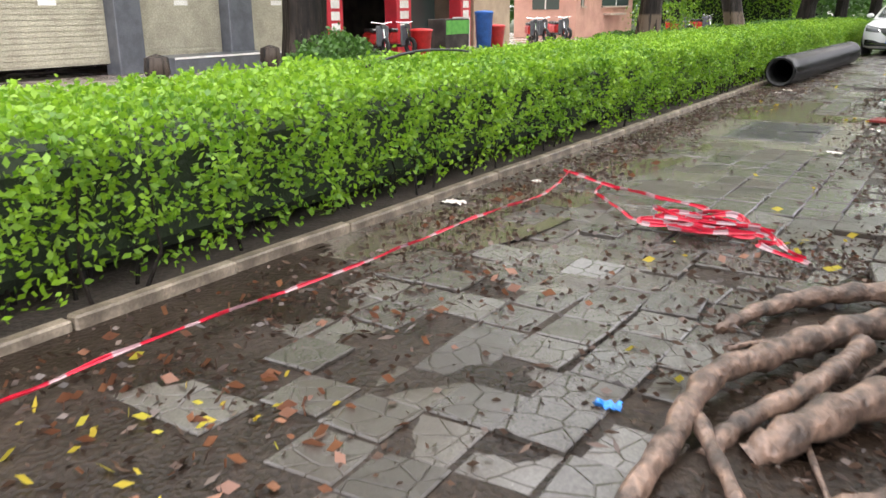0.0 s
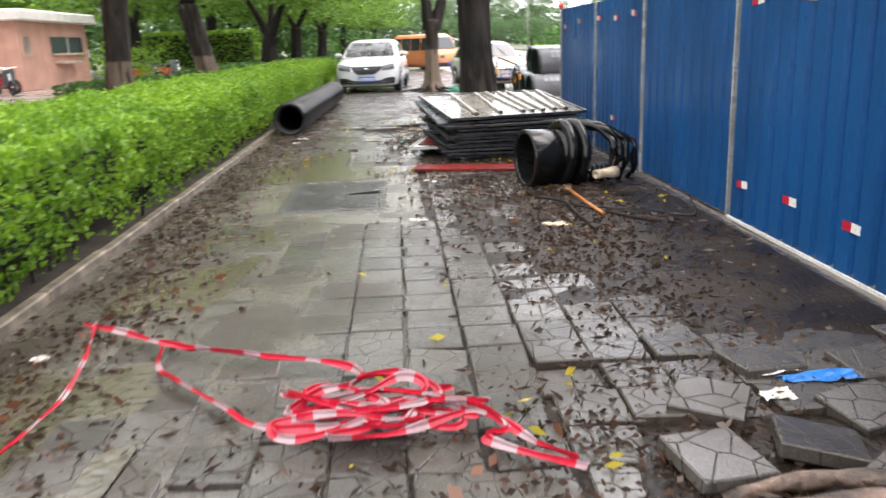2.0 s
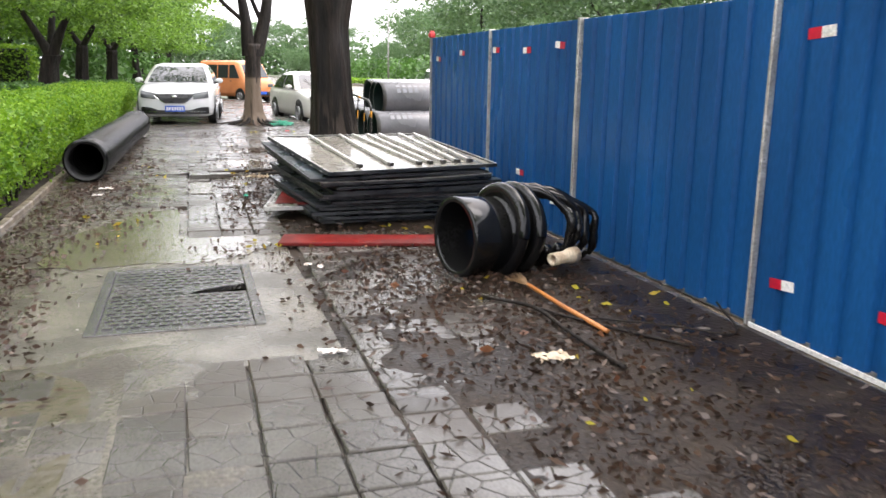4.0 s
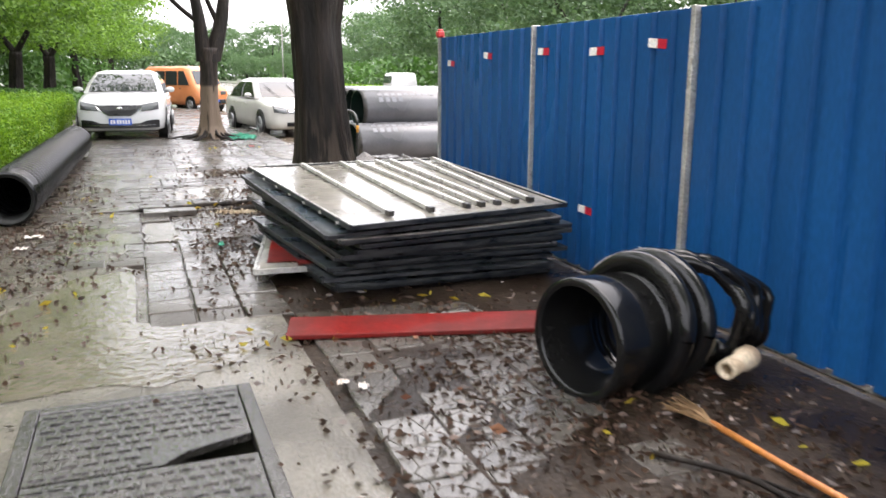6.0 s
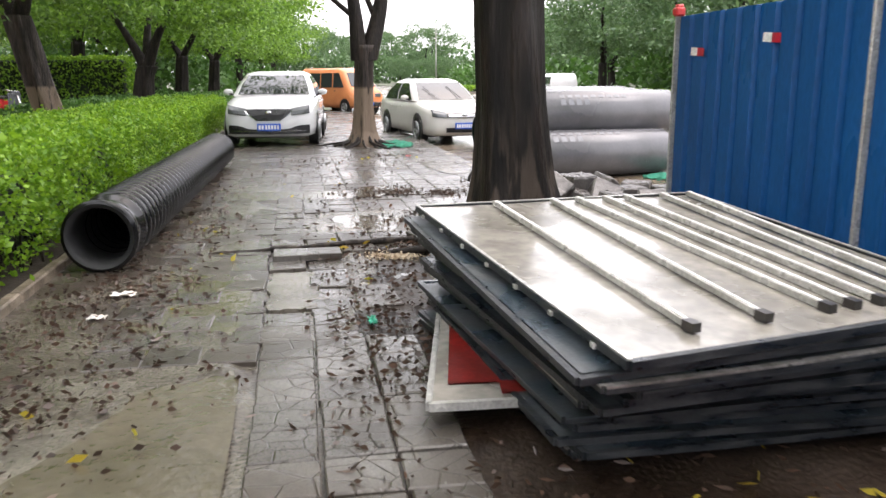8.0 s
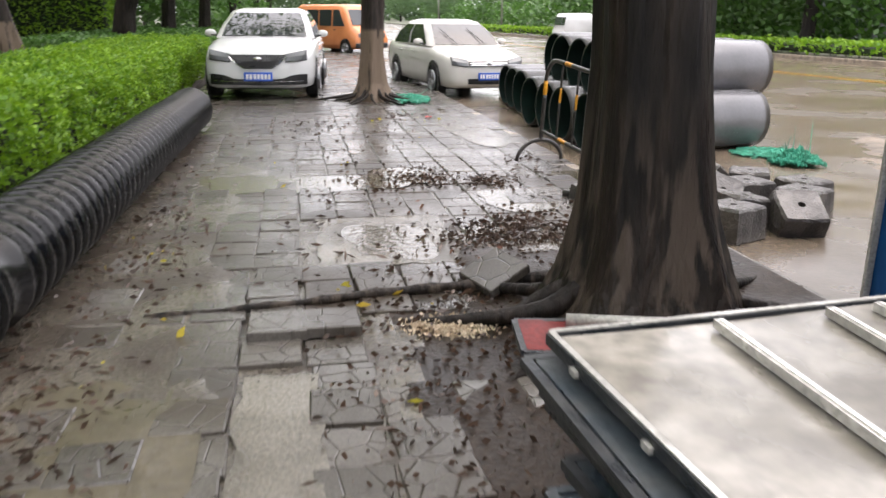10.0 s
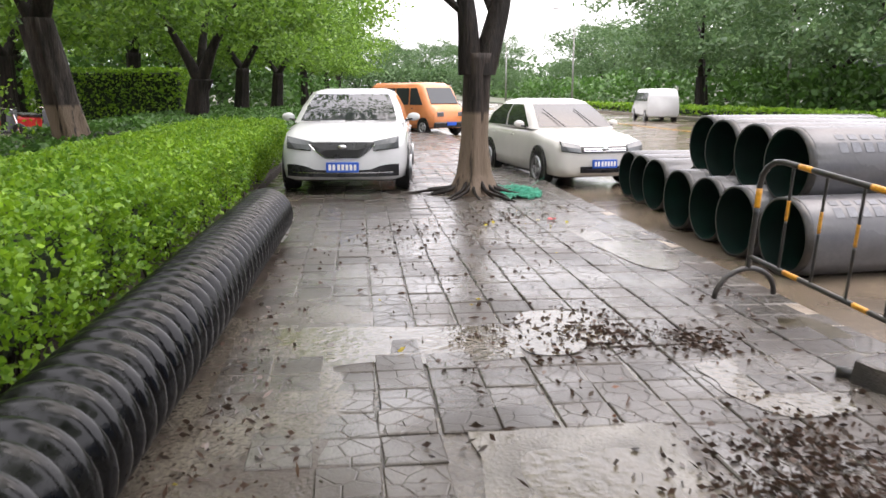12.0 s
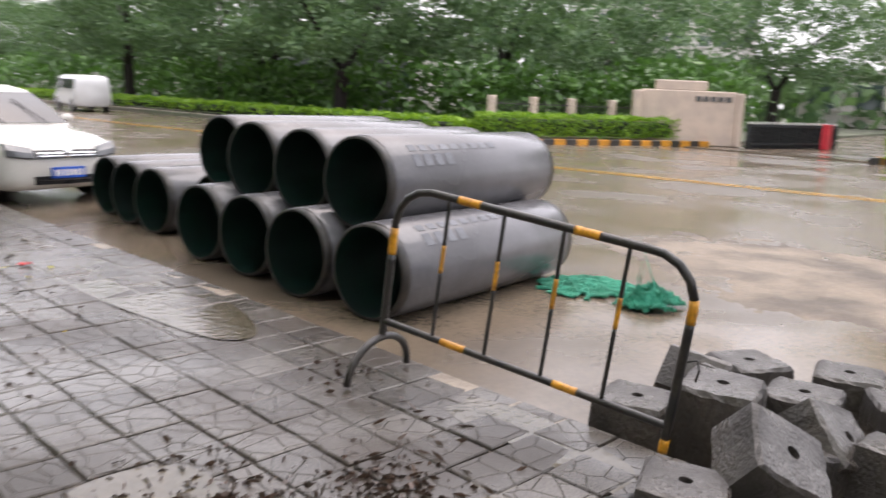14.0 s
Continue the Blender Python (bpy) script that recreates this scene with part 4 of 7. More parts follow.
def concrete_block(seed):
    """A chipped block with a post hole, origin at its middle."""
    bm = bmesh.new()
    w, d, h = 0.17, 0.17, 0.125
    # top ring round the hole, outer square, chamfers
    g_ = random.Random(seed)
    n = 24
    rings = []
    for rad, z, sq in ((0.026, -0.06, 0), (0.028, h, 0), (0.08, h, 0), (w - 0.014, h, 1), (w, h - 0.016, 1), (w + 0.012, -h + 0.012, 1), (w, -h, 1)):
        ring = []
        for k in range(n):
            a = 2 * math.pi * k / n
            ca, sa = math.cos(a), math.sin(a)
            s = 1 / max(abs(ca), abs(sa)) if sq else 1
            if sq and min(abs(ca), abs(sa)) * s > 0.95:
                s *= 0.965
            e = g_.uniform(-.004, .004) if sq else 0
            ring.append(bm.verts.new((ca * s * rad + e, sa * s * rad + e, z + (g_.uniform(-.004, .004) if sq else 0))))
        rings.append(ring)
    for a, b in zip(rings, rings[1:]):
        for k in range(n):
            bm.faces.new((a[k], a[(k + 1) % n], b[(k + 1) % n], b[k]))
    bm.faces.new(rings[0][::-1]); bm.faces.new(rings[-1])
    t = thing("concrete_block", "grey wet concrete block with a round post hole", "concrete block", group="heap of concrete blocks")
    part("block_body", bm, "block", t)
    return t


blk = concrete_block(3)
HEAP = [(1.03, 18.74, 0.062, 2, 0, 22), (1.36, 18.56, 0.13, 32, -24, 30), (1.8, 18.98, 0.07, 2, -2, 14), (1.66, 19.32, 0.0, 0, 0, 12), (2.12, 19.12, 0.03, 18, 30, 40), (2.3, 19.35, 0.02, 12, 35, 25),
        (1.95, 18.55, 0.03, 40, 20, -15), (2.35, 18.8, 0.005, 0, 0, 10), (2.62, 18.4, 0.005, 0, 0, 30), (2.62, 19.2, 0.005, 0, 0, 60), (2.0, 18.25, 0.005, 0, 8, 5), (1.72, 18.62, -0.01, 0, 12, -20), (1.75, 17.95, 0.005, 0, 0, 25), (2.3, 18.0, 0.005, 30, 0, -10), (2.85, 18.75, 0.005, 0, 0, 15)]
for i, h in enumerate(HEAP):
    if i == 0:
        blk.matrix_basis = pose(*h)
    else:
        c = copy_thing(blk, pose(*h))
        if i == 2:
            c.scale = (1, 1, 1.5)
blk.scale = (0.95, 0.95, 0.5)
t = thing("iron_bar", "short black iron tube beside the blocks", "tube", pose(0.92, 18.86, 0.03, 0, 0, -20))
part("bar", tube(bmesh.new(), [(-0.14, 0.02, 0.0), (0.02, 0, 0)], 0.03, 10), "black_paint", t, smooth=True)


# ---- trees ----
def trunk_mesh(bm, pts, radii, seg=24, flute=0.1, lobes=5, seed=0):
    """A furrowed trunk: rings whose radius swells and folds round the axis."""
    g = random.Random(seed)
    ph = [g.uniform(0, 6.28) for _ in range(4)]
    rings = []
    for p, r in zip(pts, radii):
        ring = []
        for k in range(seg):
            a = 2 * math.pi * k / seg
            q = 1 + 0.5 * flute * math.sin(2 * a + ph[3] + 1.3 * p[2]) + flute * (math.sin(lobes * a + ph[0] + 0.5 * p[2]) + 0.5 * math.sin((lobes + 4) * a + ph[1] - 0.8 * p[2]) + 0.35 * math.sin(13 * a + ph[2] + 2 * math.sin(1.5 * p[2])))
            ring.append(bm.verts.new((p[0] + r * q * math.cos(a), p[1] + r * q * math.sin(a), p[2])))
        rings.append(ring)
    for a, b in zip(rings, rings[1:]):
        for k in range(seg):
            bm.faces.new((a[k], a[(k + 1) % seg], b[(k + 1) % seg], b[k]))
    bm.faces.new(rings[-1])
    return bm


def crown_points(n, centre, radii, seed, clumps=70, spread=0.55, hollow=0.45):
    g = np.random.default_rng(seed)
    d = g.normal(size=(clumps, 3)); d /= np.linalg.norm(d, axis=1)[:, None]
    r = (hollow + (1 - hollow) * g.uniform(size=(clumps, 1)) ** 0.6)
    r *= 1 + 0.22 * np.sin(3 * np.arctan2(d[:, 1:2], d[:, :1]) + seed)
    c = d * r * np.array(radii) + np.array(centre)
    pick = g.integers(0, clumps, n)
    s = spread * g.uniform(0.5, 1.3, size=(clumps, 1))
    p = c[pick] + g.normal(size=(n, 3)) * s[pick] * np.array([1, 1, 0.6])
    return p


def tree(name, m, trunk, radii, limbs, crown, leaf, bark, label, seed, leaf_mat_name="tree_leaf", flute=0.1, roots=0):
    t = thing(name, label, "tree", m)
    steps = curve_pts(trunk, 7)
    rr = np.interp(np.linspace(0, 1, len(steps)), np.linspace(0, 1, len(radii)), radii)
    part("trunk", trunk_mesh(bmesh.new(), steps, rr, 28, flute, 5, seed), bark, t, smooth=True)
    for pts, r0, r1 in limbs:
        c = curve_pts(pts, 5)
        part("limb", trunk_mesh(bmesh.new(), c, np.linspace(r0, r1, len(c)), 14, 0.06, 3, seed + 1), "bark_dark", t, smooth=True)
    g = random.Random(seed)
    for k in range(roots):
        a = 2 * math.pi * k / roots + g.uniform(-.25, .25)
        r, L = radii[0] * 0.8, g.uniform(0.35, 0.95)
        bend = g.uniform(-.5, .5)
        pts = [(r * 0.6 * math.cos(a), r * 0.6 * math.sin(a), 0.22), (r * 1.15 * math.cos(a), r * 1.15 * math.sin(a), 0.09), ((r + L * .5) * math.cos(a + bend * .3), (r + L * .5) * math.sin(a + bend * .3), 0.035), ((r + L) * math.cos(a + bend * .6), (r + L) * math.sin(a + bend * .6), -0.03)]
        c = curve_pts(pts, 4)
        part("root", tube(bmesh.new(), c, list(np.linspace(g.uniform(.05, .085) * (0.6 if roots > 15 else 0.85), 0.012, len(c))), 8), "bark_dark", t, smooth=True)
    if crown:
        p = np.concatenate([crown_points(n, c, r, seed + 7 * j, cl, sp) for j, (n, c, r, cl, sp) in enumerate(crown)])
        cr = part("crown", leaves("crown", p, leaf, seed, flat=0.3, aspect=0.5), leaf_mat_name, t)
        cr["kind"] = "stuff"
    return t


# the big tree beside the panel stack, and the forked one before the cars
tree("street_tree", pose(0.27, 16.22, 0.0), [(0, 0, -0.05), (0.02, 0, 0.25), (0.0, 0, 0.6), (-0.03, 0, 1.2), (-0.06, 0, 1.9), (-0.06, 0, 2.5)], [0.52, 0.39, 0.305, 0.258, 0.25, 0.34],
     [([(-0.12, 0, 2.35), (-0.5, 0.1, 3.2), (-1.0, 0.5, 4.6), (-1.6, 0.8, 6.5)], 0.21, 0.08), ([(0.1, 0.05, 2.35), (0.45, 0.1, 3.1), (1.0, -0.2, 4.5), (1.6, -0.6, 6.5)], 0.22, 0.08)],
     [(13000, (-0.6, 0.3, 8.6), (4.6, 5.0, 2.2), 110, 0.5)], 0.19, "bark", "large wet-barked street tree rooted among broken pavers", 21, roots=13, flute=0.085)
tree("street_tree", pose(0.0, 26.72, 0.0), [(0, 0, -0.05), (0.0, 0, 0.3), (0.0, 0, 0.8), (0.02, 0, 1.4), (0.05, 0, 2.0)], [0.38, 0.235, 0.185, 0.19, 0.2],
     [([(-0.06, 0, 1.7), (-0.12, 0, 2.6), (-0.3, 0.2, 3.6), (-0.9, 0.5, 5.5)], 0.17, 0.06), ([(0.1, 0, 1.7), (0.36, 0.1, 2.6), (0.55, 0.2, 3.6), (1.1, 0.3, 5.5)], 0.2, 0.06), ([(0.3, 0.1, 2.5), (0.1, 0.2, 3.0), (-0.2, 0.3, 3.8)], 0.07, 0.04),
      ([(-0.2, 0.15, 3.2), (-0.9, 0.5, 3.9), (-1.8, 1.0, 4.6)], 0.07, 0.03), ([(-0.1, 0, 2.5), (-0.75, 0.1, 3.1), (-1.5, 0.3, 4.2)], 0.09, 0.04)],
     [(13000, (-0.6, 1.5, 8.4), (4.6, 5.0, 2.2), 110, 0.5)], 0.19, "bark_white", "forked street tree with faded limewash and tangled roots", 33, roots=22, flute=0.08)

# row behind the hedge and the wood beyond
for i, (x, y, lean, r) in enumerate([(-7.9, 23.8, 0.15, 0.33), (-7.9, 33.7, -0.55, 0.36), (-7.6, 46.0, 0.25, 0.42)]):
    fork = 3.0 if i < 2 else 1.9
    tree("row_tree", pose(x, y, 0.0, 0, 0, 0), [(0, 0, -0.05), (0, 0, 0.4), (lean * 0.4, 0, 1.4), (lean, 0, fork)], [r * 1.35, r * 1.05, r * 0.9, r * 0.95],
         [([(lean, 0, fork - 0.15), (lean - 0.7, 0.2, fork + 1.2), (lean - 1.8, 0.3, fork + 3)], r * 0.6, 0.08), ([(lean, 0, fork - 0.15), (lean + 0.6, -0.2, fork + 1.3), (lean + 1.7, -0.3, fork + 3)], r * 0.65, 0.08), ([(lean, 0, fork - 0.15), (lean, 0.9, fork + 1.5), (lean + 0.1, 2.0, fork + 3)], r * 0.5, 0.08)],
         [(20000, (lean, 0, 6.9), (5.4, 5.4, 2.8), 130, 0.55), (6000, (lean + 0.5, -1.5, 4.3), (4.4, 4.0, 0.9), 50, 0.42)], 0.2, "bark_white" if i < 2 else "bark_dark", "leafy street tree behind the hedge with limewashed trunk" if i < 2 else "dark forked street tree with drooping foliage", 50 + i)

wood = tree("wood_tree", pose(-7.5, 57, 0.0), [(0, 0, -0.05), (0.1, 0, 1.2), (0.2, 0, 2.6)], [0.4, 0.3, 0.3], [([(0.2, 0, 2.5), (-0.8, 0.3, 4), (-2, 0.5, 6)], 0.2, 0.08), ([(0.2, 0, 2.5), (1.1, -0.3, 4), (2.2, 0, 6)], 0.2, 0.08)],
            [(9000, (0, 0, 6.4), (5.6, 5.6, 3.2), 130, 0.6), (2500, (0, 0, 3.7), (5.2, 5.2, 0.8), 40, 0.45)], 0.27, "bark_dark", "tall dark leafy tree in the wood beside the road", 71)
wood["group"] = "wood beside the pavement"
for i, (x, y, s) in enumerate([(-6.8, 68, 1.05), (-7.8, 80, 1.1), (-6.5, 94, 1.1), (-7, 112, 1.2), (-14.5, 47, 1.0), (-13.5, 60, 1.15), (-15, 76, 1.2), (-21, 55, 1.2), (-23, 70, 1.25), (-28, 50, 1.1), (-30, 64, 1.3), (-38, 58, 1.3), (-22, 92, 1.4), (-36, 84, 1.4), (-13, 100, 1.3), (-6, 134, 1.3), (-5, 160, 1.4), (-46, 70, 1.3), (-12, 130, 1.3), (-18.5, 120, 1.5), (-30, 110, 1.5)]):
    c = copy_thing(wood, pose(x, y, 0, 0, 0, 67 * i % 360))
    c.scale = (s, s, s * (0.95 + 0.1 * (i % 3)))

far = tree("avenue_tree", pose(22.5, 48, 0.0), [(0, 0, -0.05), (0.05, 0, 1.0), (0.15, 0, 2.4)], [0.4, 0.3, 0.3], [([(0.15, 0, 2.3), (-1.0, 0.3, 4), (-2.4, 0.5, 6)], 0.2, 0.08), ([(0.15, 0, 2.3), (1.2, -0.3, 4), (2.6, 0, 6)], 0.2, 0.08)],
           [(10000, (0, 0, 6.6), (6.0, 6.0, 3.4), 150, 0.6), (2500, (0, 0, 3.8), (5.6, 5.6, 0.8), 45, 0.45)], 0.3, "bark_dark", "broad green avenue tree across the wet road", 91, "far_haze_leaf")
far["group"] = "trees across the road"
for i, (x, y, s) in enumerate([(23.5, 56, 1.1), (20.5, 66, 1.0), (26.5, 79, 1.0), (31, 98, 0.9), (36, 115, 1.0), (31, 140, 0.6), (26, 165, 0.6), (22, 190, 0.6), (29.5, 44, 1.05), (38, 62, 1.3), (41, 76, 1.3), (37, 95, 1.2), (44, 48, 1.1), (60, 43, 1.15), (30.5, 22.5, 0.9), (45, 22, 1.2), (68, 36, 1.1), (48, 120, 1.4), (40, 150, 1.4), (12, 260, 1.5), (2, 240, 1.5), (22, 240, 1.6), (34, 225, 1.5), (-8, 230, 1.6), (50, 180, 1.6)]):
    c = copy_thing(far, pose(x, y, 0.0, 0, 0, 77 * i % 360))
    c.scale = (s, s, s * (0.92 + 0.08 * (i % 3)))

# roots of the tree beside the start of the way
rt = thing("root_mat", "thick knotted bare tree roots over lifted pavers", "tree roots", pose(0, 0, 0))
ROOTS = [([(0.85, 3.6, 0.2), (0.45, 4.35, 0.16), (0.1, 4.5, 0.13), (-0.15, 4.3, 0.11), (-0.38, 3.95, 0.09), (-0.53, 3.6, 0.08), (-0.53, 3.15, 0.05), (-0.56, 2.75, -0.02)], 0.1, 0.05),
         ([(0.85, 3.4, 0.14), (0.35, 3.95, 0.12), (0.0, 3.72, 0.1), (-0.21, 3.36, 0.07), (-0.3, 3.28, 0.0)], 0.1, 0.075),
         ([(-0.1, 4.15, 0.1), (-0.22, 3.7, 0.08), (-0.37, 3.4, 0.05), (-0.42, 3.2, 0.0)], 0.06, 0.045),
         ([(0.85, 3.9, 0.18), (0.4, 4.85, 0.12), (-0.1, 4.92, 0.09), (-0.4, 4.7, 0.07), (-0.6, 4.45, 0.03), (-0.68, 4.3, -0.02)], 0.085, 0.035),
         ([(0.85, 4.0, 0.14), (0.6, 4.9, 0.08), (0.25, 5.2, 0.05), (-0.1, 5.22, -0.02)], 0.07, 0.03),
         ([(0.8, 3.2, 0.1), (0.25, 3.2, 0.09), (-0.1, 2.9, 0.06), (-0.3, 2.5, 0.0)], 0.08, 0.03),
         ([(-0.5, 3.35, 0.05), (-0.3, 3.0, 0.05), (-0.15, 2.7, 0.02)], 0.04, 0.025), ([(-0.2, 4.0, 0.05), (-0.1, 4.4, 0.05), (-0.3, 4.4, 0.03), (-0.6, 4.1, -0.01)], 0.03, 0.018),
         ([(-0.28, 3.9, 0.04), (-0.2, 3.5, 0.04), (-0.05, 3.1, 0.02)], 0.022, 0.012), ([(0.3, 4.6, 0.06), (0.0, 4.2, 0.05), (-0.1, 3.8, 0.03)], 0.025, 0.012)]
for i, (pts, a, b) in enumerate(ROOTS):
    c = curve_pts(pts, 6)
    g = random.Random(i)
    part("root", tube(bmesh.new(), [(p[0], p[1], p[2] + g.uniform(-.008, .008)) for p in c], [0.74 * (a + (b - a) * k / (len(c) - 1)) * (1 + 0.16 * math.sin(2.1 * k + i) + g.uniform(-.06, .06)) for k in range(len(c))], 12), "root", rt, smooth=True)
# trunk inferred from the roots; unseen crown kept dense to shade the hoarding
t = tree("street_tree", pose(1.02, 3.4, -0.02), [(0, 0, -0.05), (0, 0, 0.3), (0, 0, 1.2), (0.05, 0, 2.6)], [0.34, 0.27, 0.24, 0.26], [([(0.05, 0, 2.5), (-0.6, 0.2, 3.6), (-1.4, 0.5, 5.5)], 0.16, 0.06), ([(0.05, 0, 2.5), (0.6, -0.2, 3.6), (1.4, -0.4, 5.5)], 0.16, 0.06)],
     [(24000, (0.6, 2.0, 8.2), (4.4, 6.0, 2.2), 140, 0.55)], 0.19, "bark", "street tree with bare roots spreading over the pavers", 45)

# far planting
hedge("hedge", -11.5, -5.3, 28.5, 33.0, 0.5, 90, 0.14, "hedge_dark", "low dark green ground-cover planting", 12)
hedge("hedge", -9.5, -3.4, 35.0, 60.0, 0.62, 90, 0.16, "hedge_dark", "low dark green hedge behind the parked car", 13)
hedge("hedge", -15.5, -9.0, 51.0, 53.0, 2.4, 120, 0.16, "hedge_leaf", "tall clipped green hedge block", 14)
hedge("hedge", 0.0, 9.4, 0.0, 1.5, 0.85, 260, 0.11, "hedge_leaf", "clipped hedge beside the gate across the road", 15).matrix_basis = pose(19.5, 35.75, 0.02, 0, 0, -18)
hedge("hedge", 0.0, 1.2, 0.0, 60.0, 0.6, 60, 0.2, "hedge_leaf", "low clipped hedge along the far side of the road", 16).matrix_basis = pose(19.2, 37.0, 0.02, 0, 0, 4.5)
hedge("hedge", 25.8, 46.0, 23.4, 25.2, 1.0, 160, 0.13, "hedge_leaf", "clipped hedge on the other side of the gateway", 17)
for (x, y, r) in ((-11.0, 34.5, 1.3), (-11.2, 14.2, 0.7), (-12.0, 15.4, 0.6), (-10.8, 13.2, 0.55)):
    t = thing("shrub", "rounded leafy green shrub on the ground", "shrub", pose(x, y, 0))
    s = part("leaves", leaves("shrub", crown_points(1500, (0, 0, r * 0.7), (r, r, r * 0.7), int(x * 10 + 500), 40, r * 0.18, 0.6), 0.12, 5), "hedge_dark" if r < 1 else "hedge_leaf", t)
    s["kind"] = "stuff"
    part("stem", tube(bmesh.new(), [(0, 0, 0), (0.03, 0, r * 0.6)], 0.04, 6), "bark_dark", t)
# crown lies above the view, widened to block sky light from the left
tree("plaza_tree", pose(-12.2, 14.3, 0), [(0, 0, -0.05), (0, 0, 1), (0.1, 0, 3.5)], [0.6, 0.46, 0.42], [([(0.1, 0, 3.4), (-0.8, 0.2, 5), (-2, 0.4, 7)], 0.25, 0.08), ([(0.1, 0, 3.4), (0.9, 0.2, 5), (2, 0.4, 7)], 0.25, 0.08)],
     [(20000, (-0.5, 0, 9), (5.5, 7.0, 3.0), 140, 0.6)], 0.22, "bark", "thick-trunked tree before the shuttered shops", 47)


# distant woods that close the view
def woods(x0, y0, x1, y1, n, h, seed, label, size=1.5, wide=5, m_="far_haze_leaf"):
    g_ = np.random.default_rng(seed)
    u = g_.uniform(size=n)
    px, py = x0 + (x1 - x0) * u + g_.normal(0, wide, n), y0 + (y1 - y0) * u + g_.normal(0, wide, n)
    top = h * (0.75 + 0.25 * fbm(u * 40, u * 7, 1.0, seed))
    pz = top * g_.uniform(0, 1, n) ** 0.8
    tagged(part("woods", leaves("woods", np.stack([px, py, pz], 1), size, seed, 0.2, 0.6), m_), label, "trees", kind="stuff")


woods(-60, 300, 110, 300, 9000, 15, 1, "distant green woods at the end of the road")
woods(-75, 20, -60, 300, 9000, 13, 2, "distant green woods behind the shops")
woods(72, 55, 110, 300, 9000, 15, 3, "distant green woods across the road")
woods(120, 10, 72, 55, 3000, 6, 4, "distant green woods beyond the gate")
# three dark green leaf belts, added for the shade under the canopies
woods(-50, 57, -9.5, 78, 7000, 4.5, 5, "dark leaf belt standing in for shade below the wood", 0.5, 1.5, "hedge_dark")
woods(-9.5, 78, -7, 190, 5000, 4.0, 6, "dark leaf belt standing in for shade under the roadside trees", 0.6, 1.5, "hedge_dark")
woods(28, 58, 32, 210, 9000, 4.5, 7, "dark leaf belt standing in for shade behind the avenue trees", 0.6, 1.5, "hedge_dark")
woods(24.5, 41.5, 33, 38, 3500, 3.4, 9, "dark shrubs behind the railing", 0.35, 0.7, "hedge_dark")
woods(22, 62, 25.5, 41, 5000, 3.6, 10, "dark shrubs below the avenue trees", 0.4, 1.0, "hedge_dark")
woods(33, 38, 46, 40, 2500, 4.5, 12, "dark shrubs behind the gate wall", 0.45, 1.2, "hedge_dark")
woods(-8, 235, 40, 225, 6000, 9.0, 8, "dark trees closing the end of the road", 0.9, 3.0, "far_haze_leaf")


# ---- cars ----
def car_body(t, st, paint, zoff=0.0):
    """Lofts the lower body through stations (y, half width, bottom, top)."""
    bm = bmesh.new()
    rings = []
    for y, hw, zb, zt in st:
        h = zt - zb
        half = [(0.0, zb), (hw * 0.8, zb), (hw * 0.96, zb + 0.07 * h), (hw * 0.995, zb + 0.3 * h), (hw, zb + 0.55 * h), (hw * 0.985, zb + 0.78 * h), (hw * 0.94, zb + 0.92 * h), (hw * 0.8, zb + 0.985 * h), (hw * 0.4, zt + 0.012), (0.0, zt + 0.018)]
        ring = [(x, y, z) for x, z in half] + [(-x, y, z) for x, z in half[-2:0:-1]]
        rings.append([bm.verts.new(p) for p in ring])
    n = len(rings[0])
    for a, b in zip(rings, rings[1:]):
        for k in range(n):
            bm.faces.new((a[k], a[(k + 1) % n], b[(k + 1) % n], b[k]))
    bm.faces.new(rings[0][::-1]); bm.faces.new(rings[-1])
    return part("body", bm, paint, t, smooth=True)


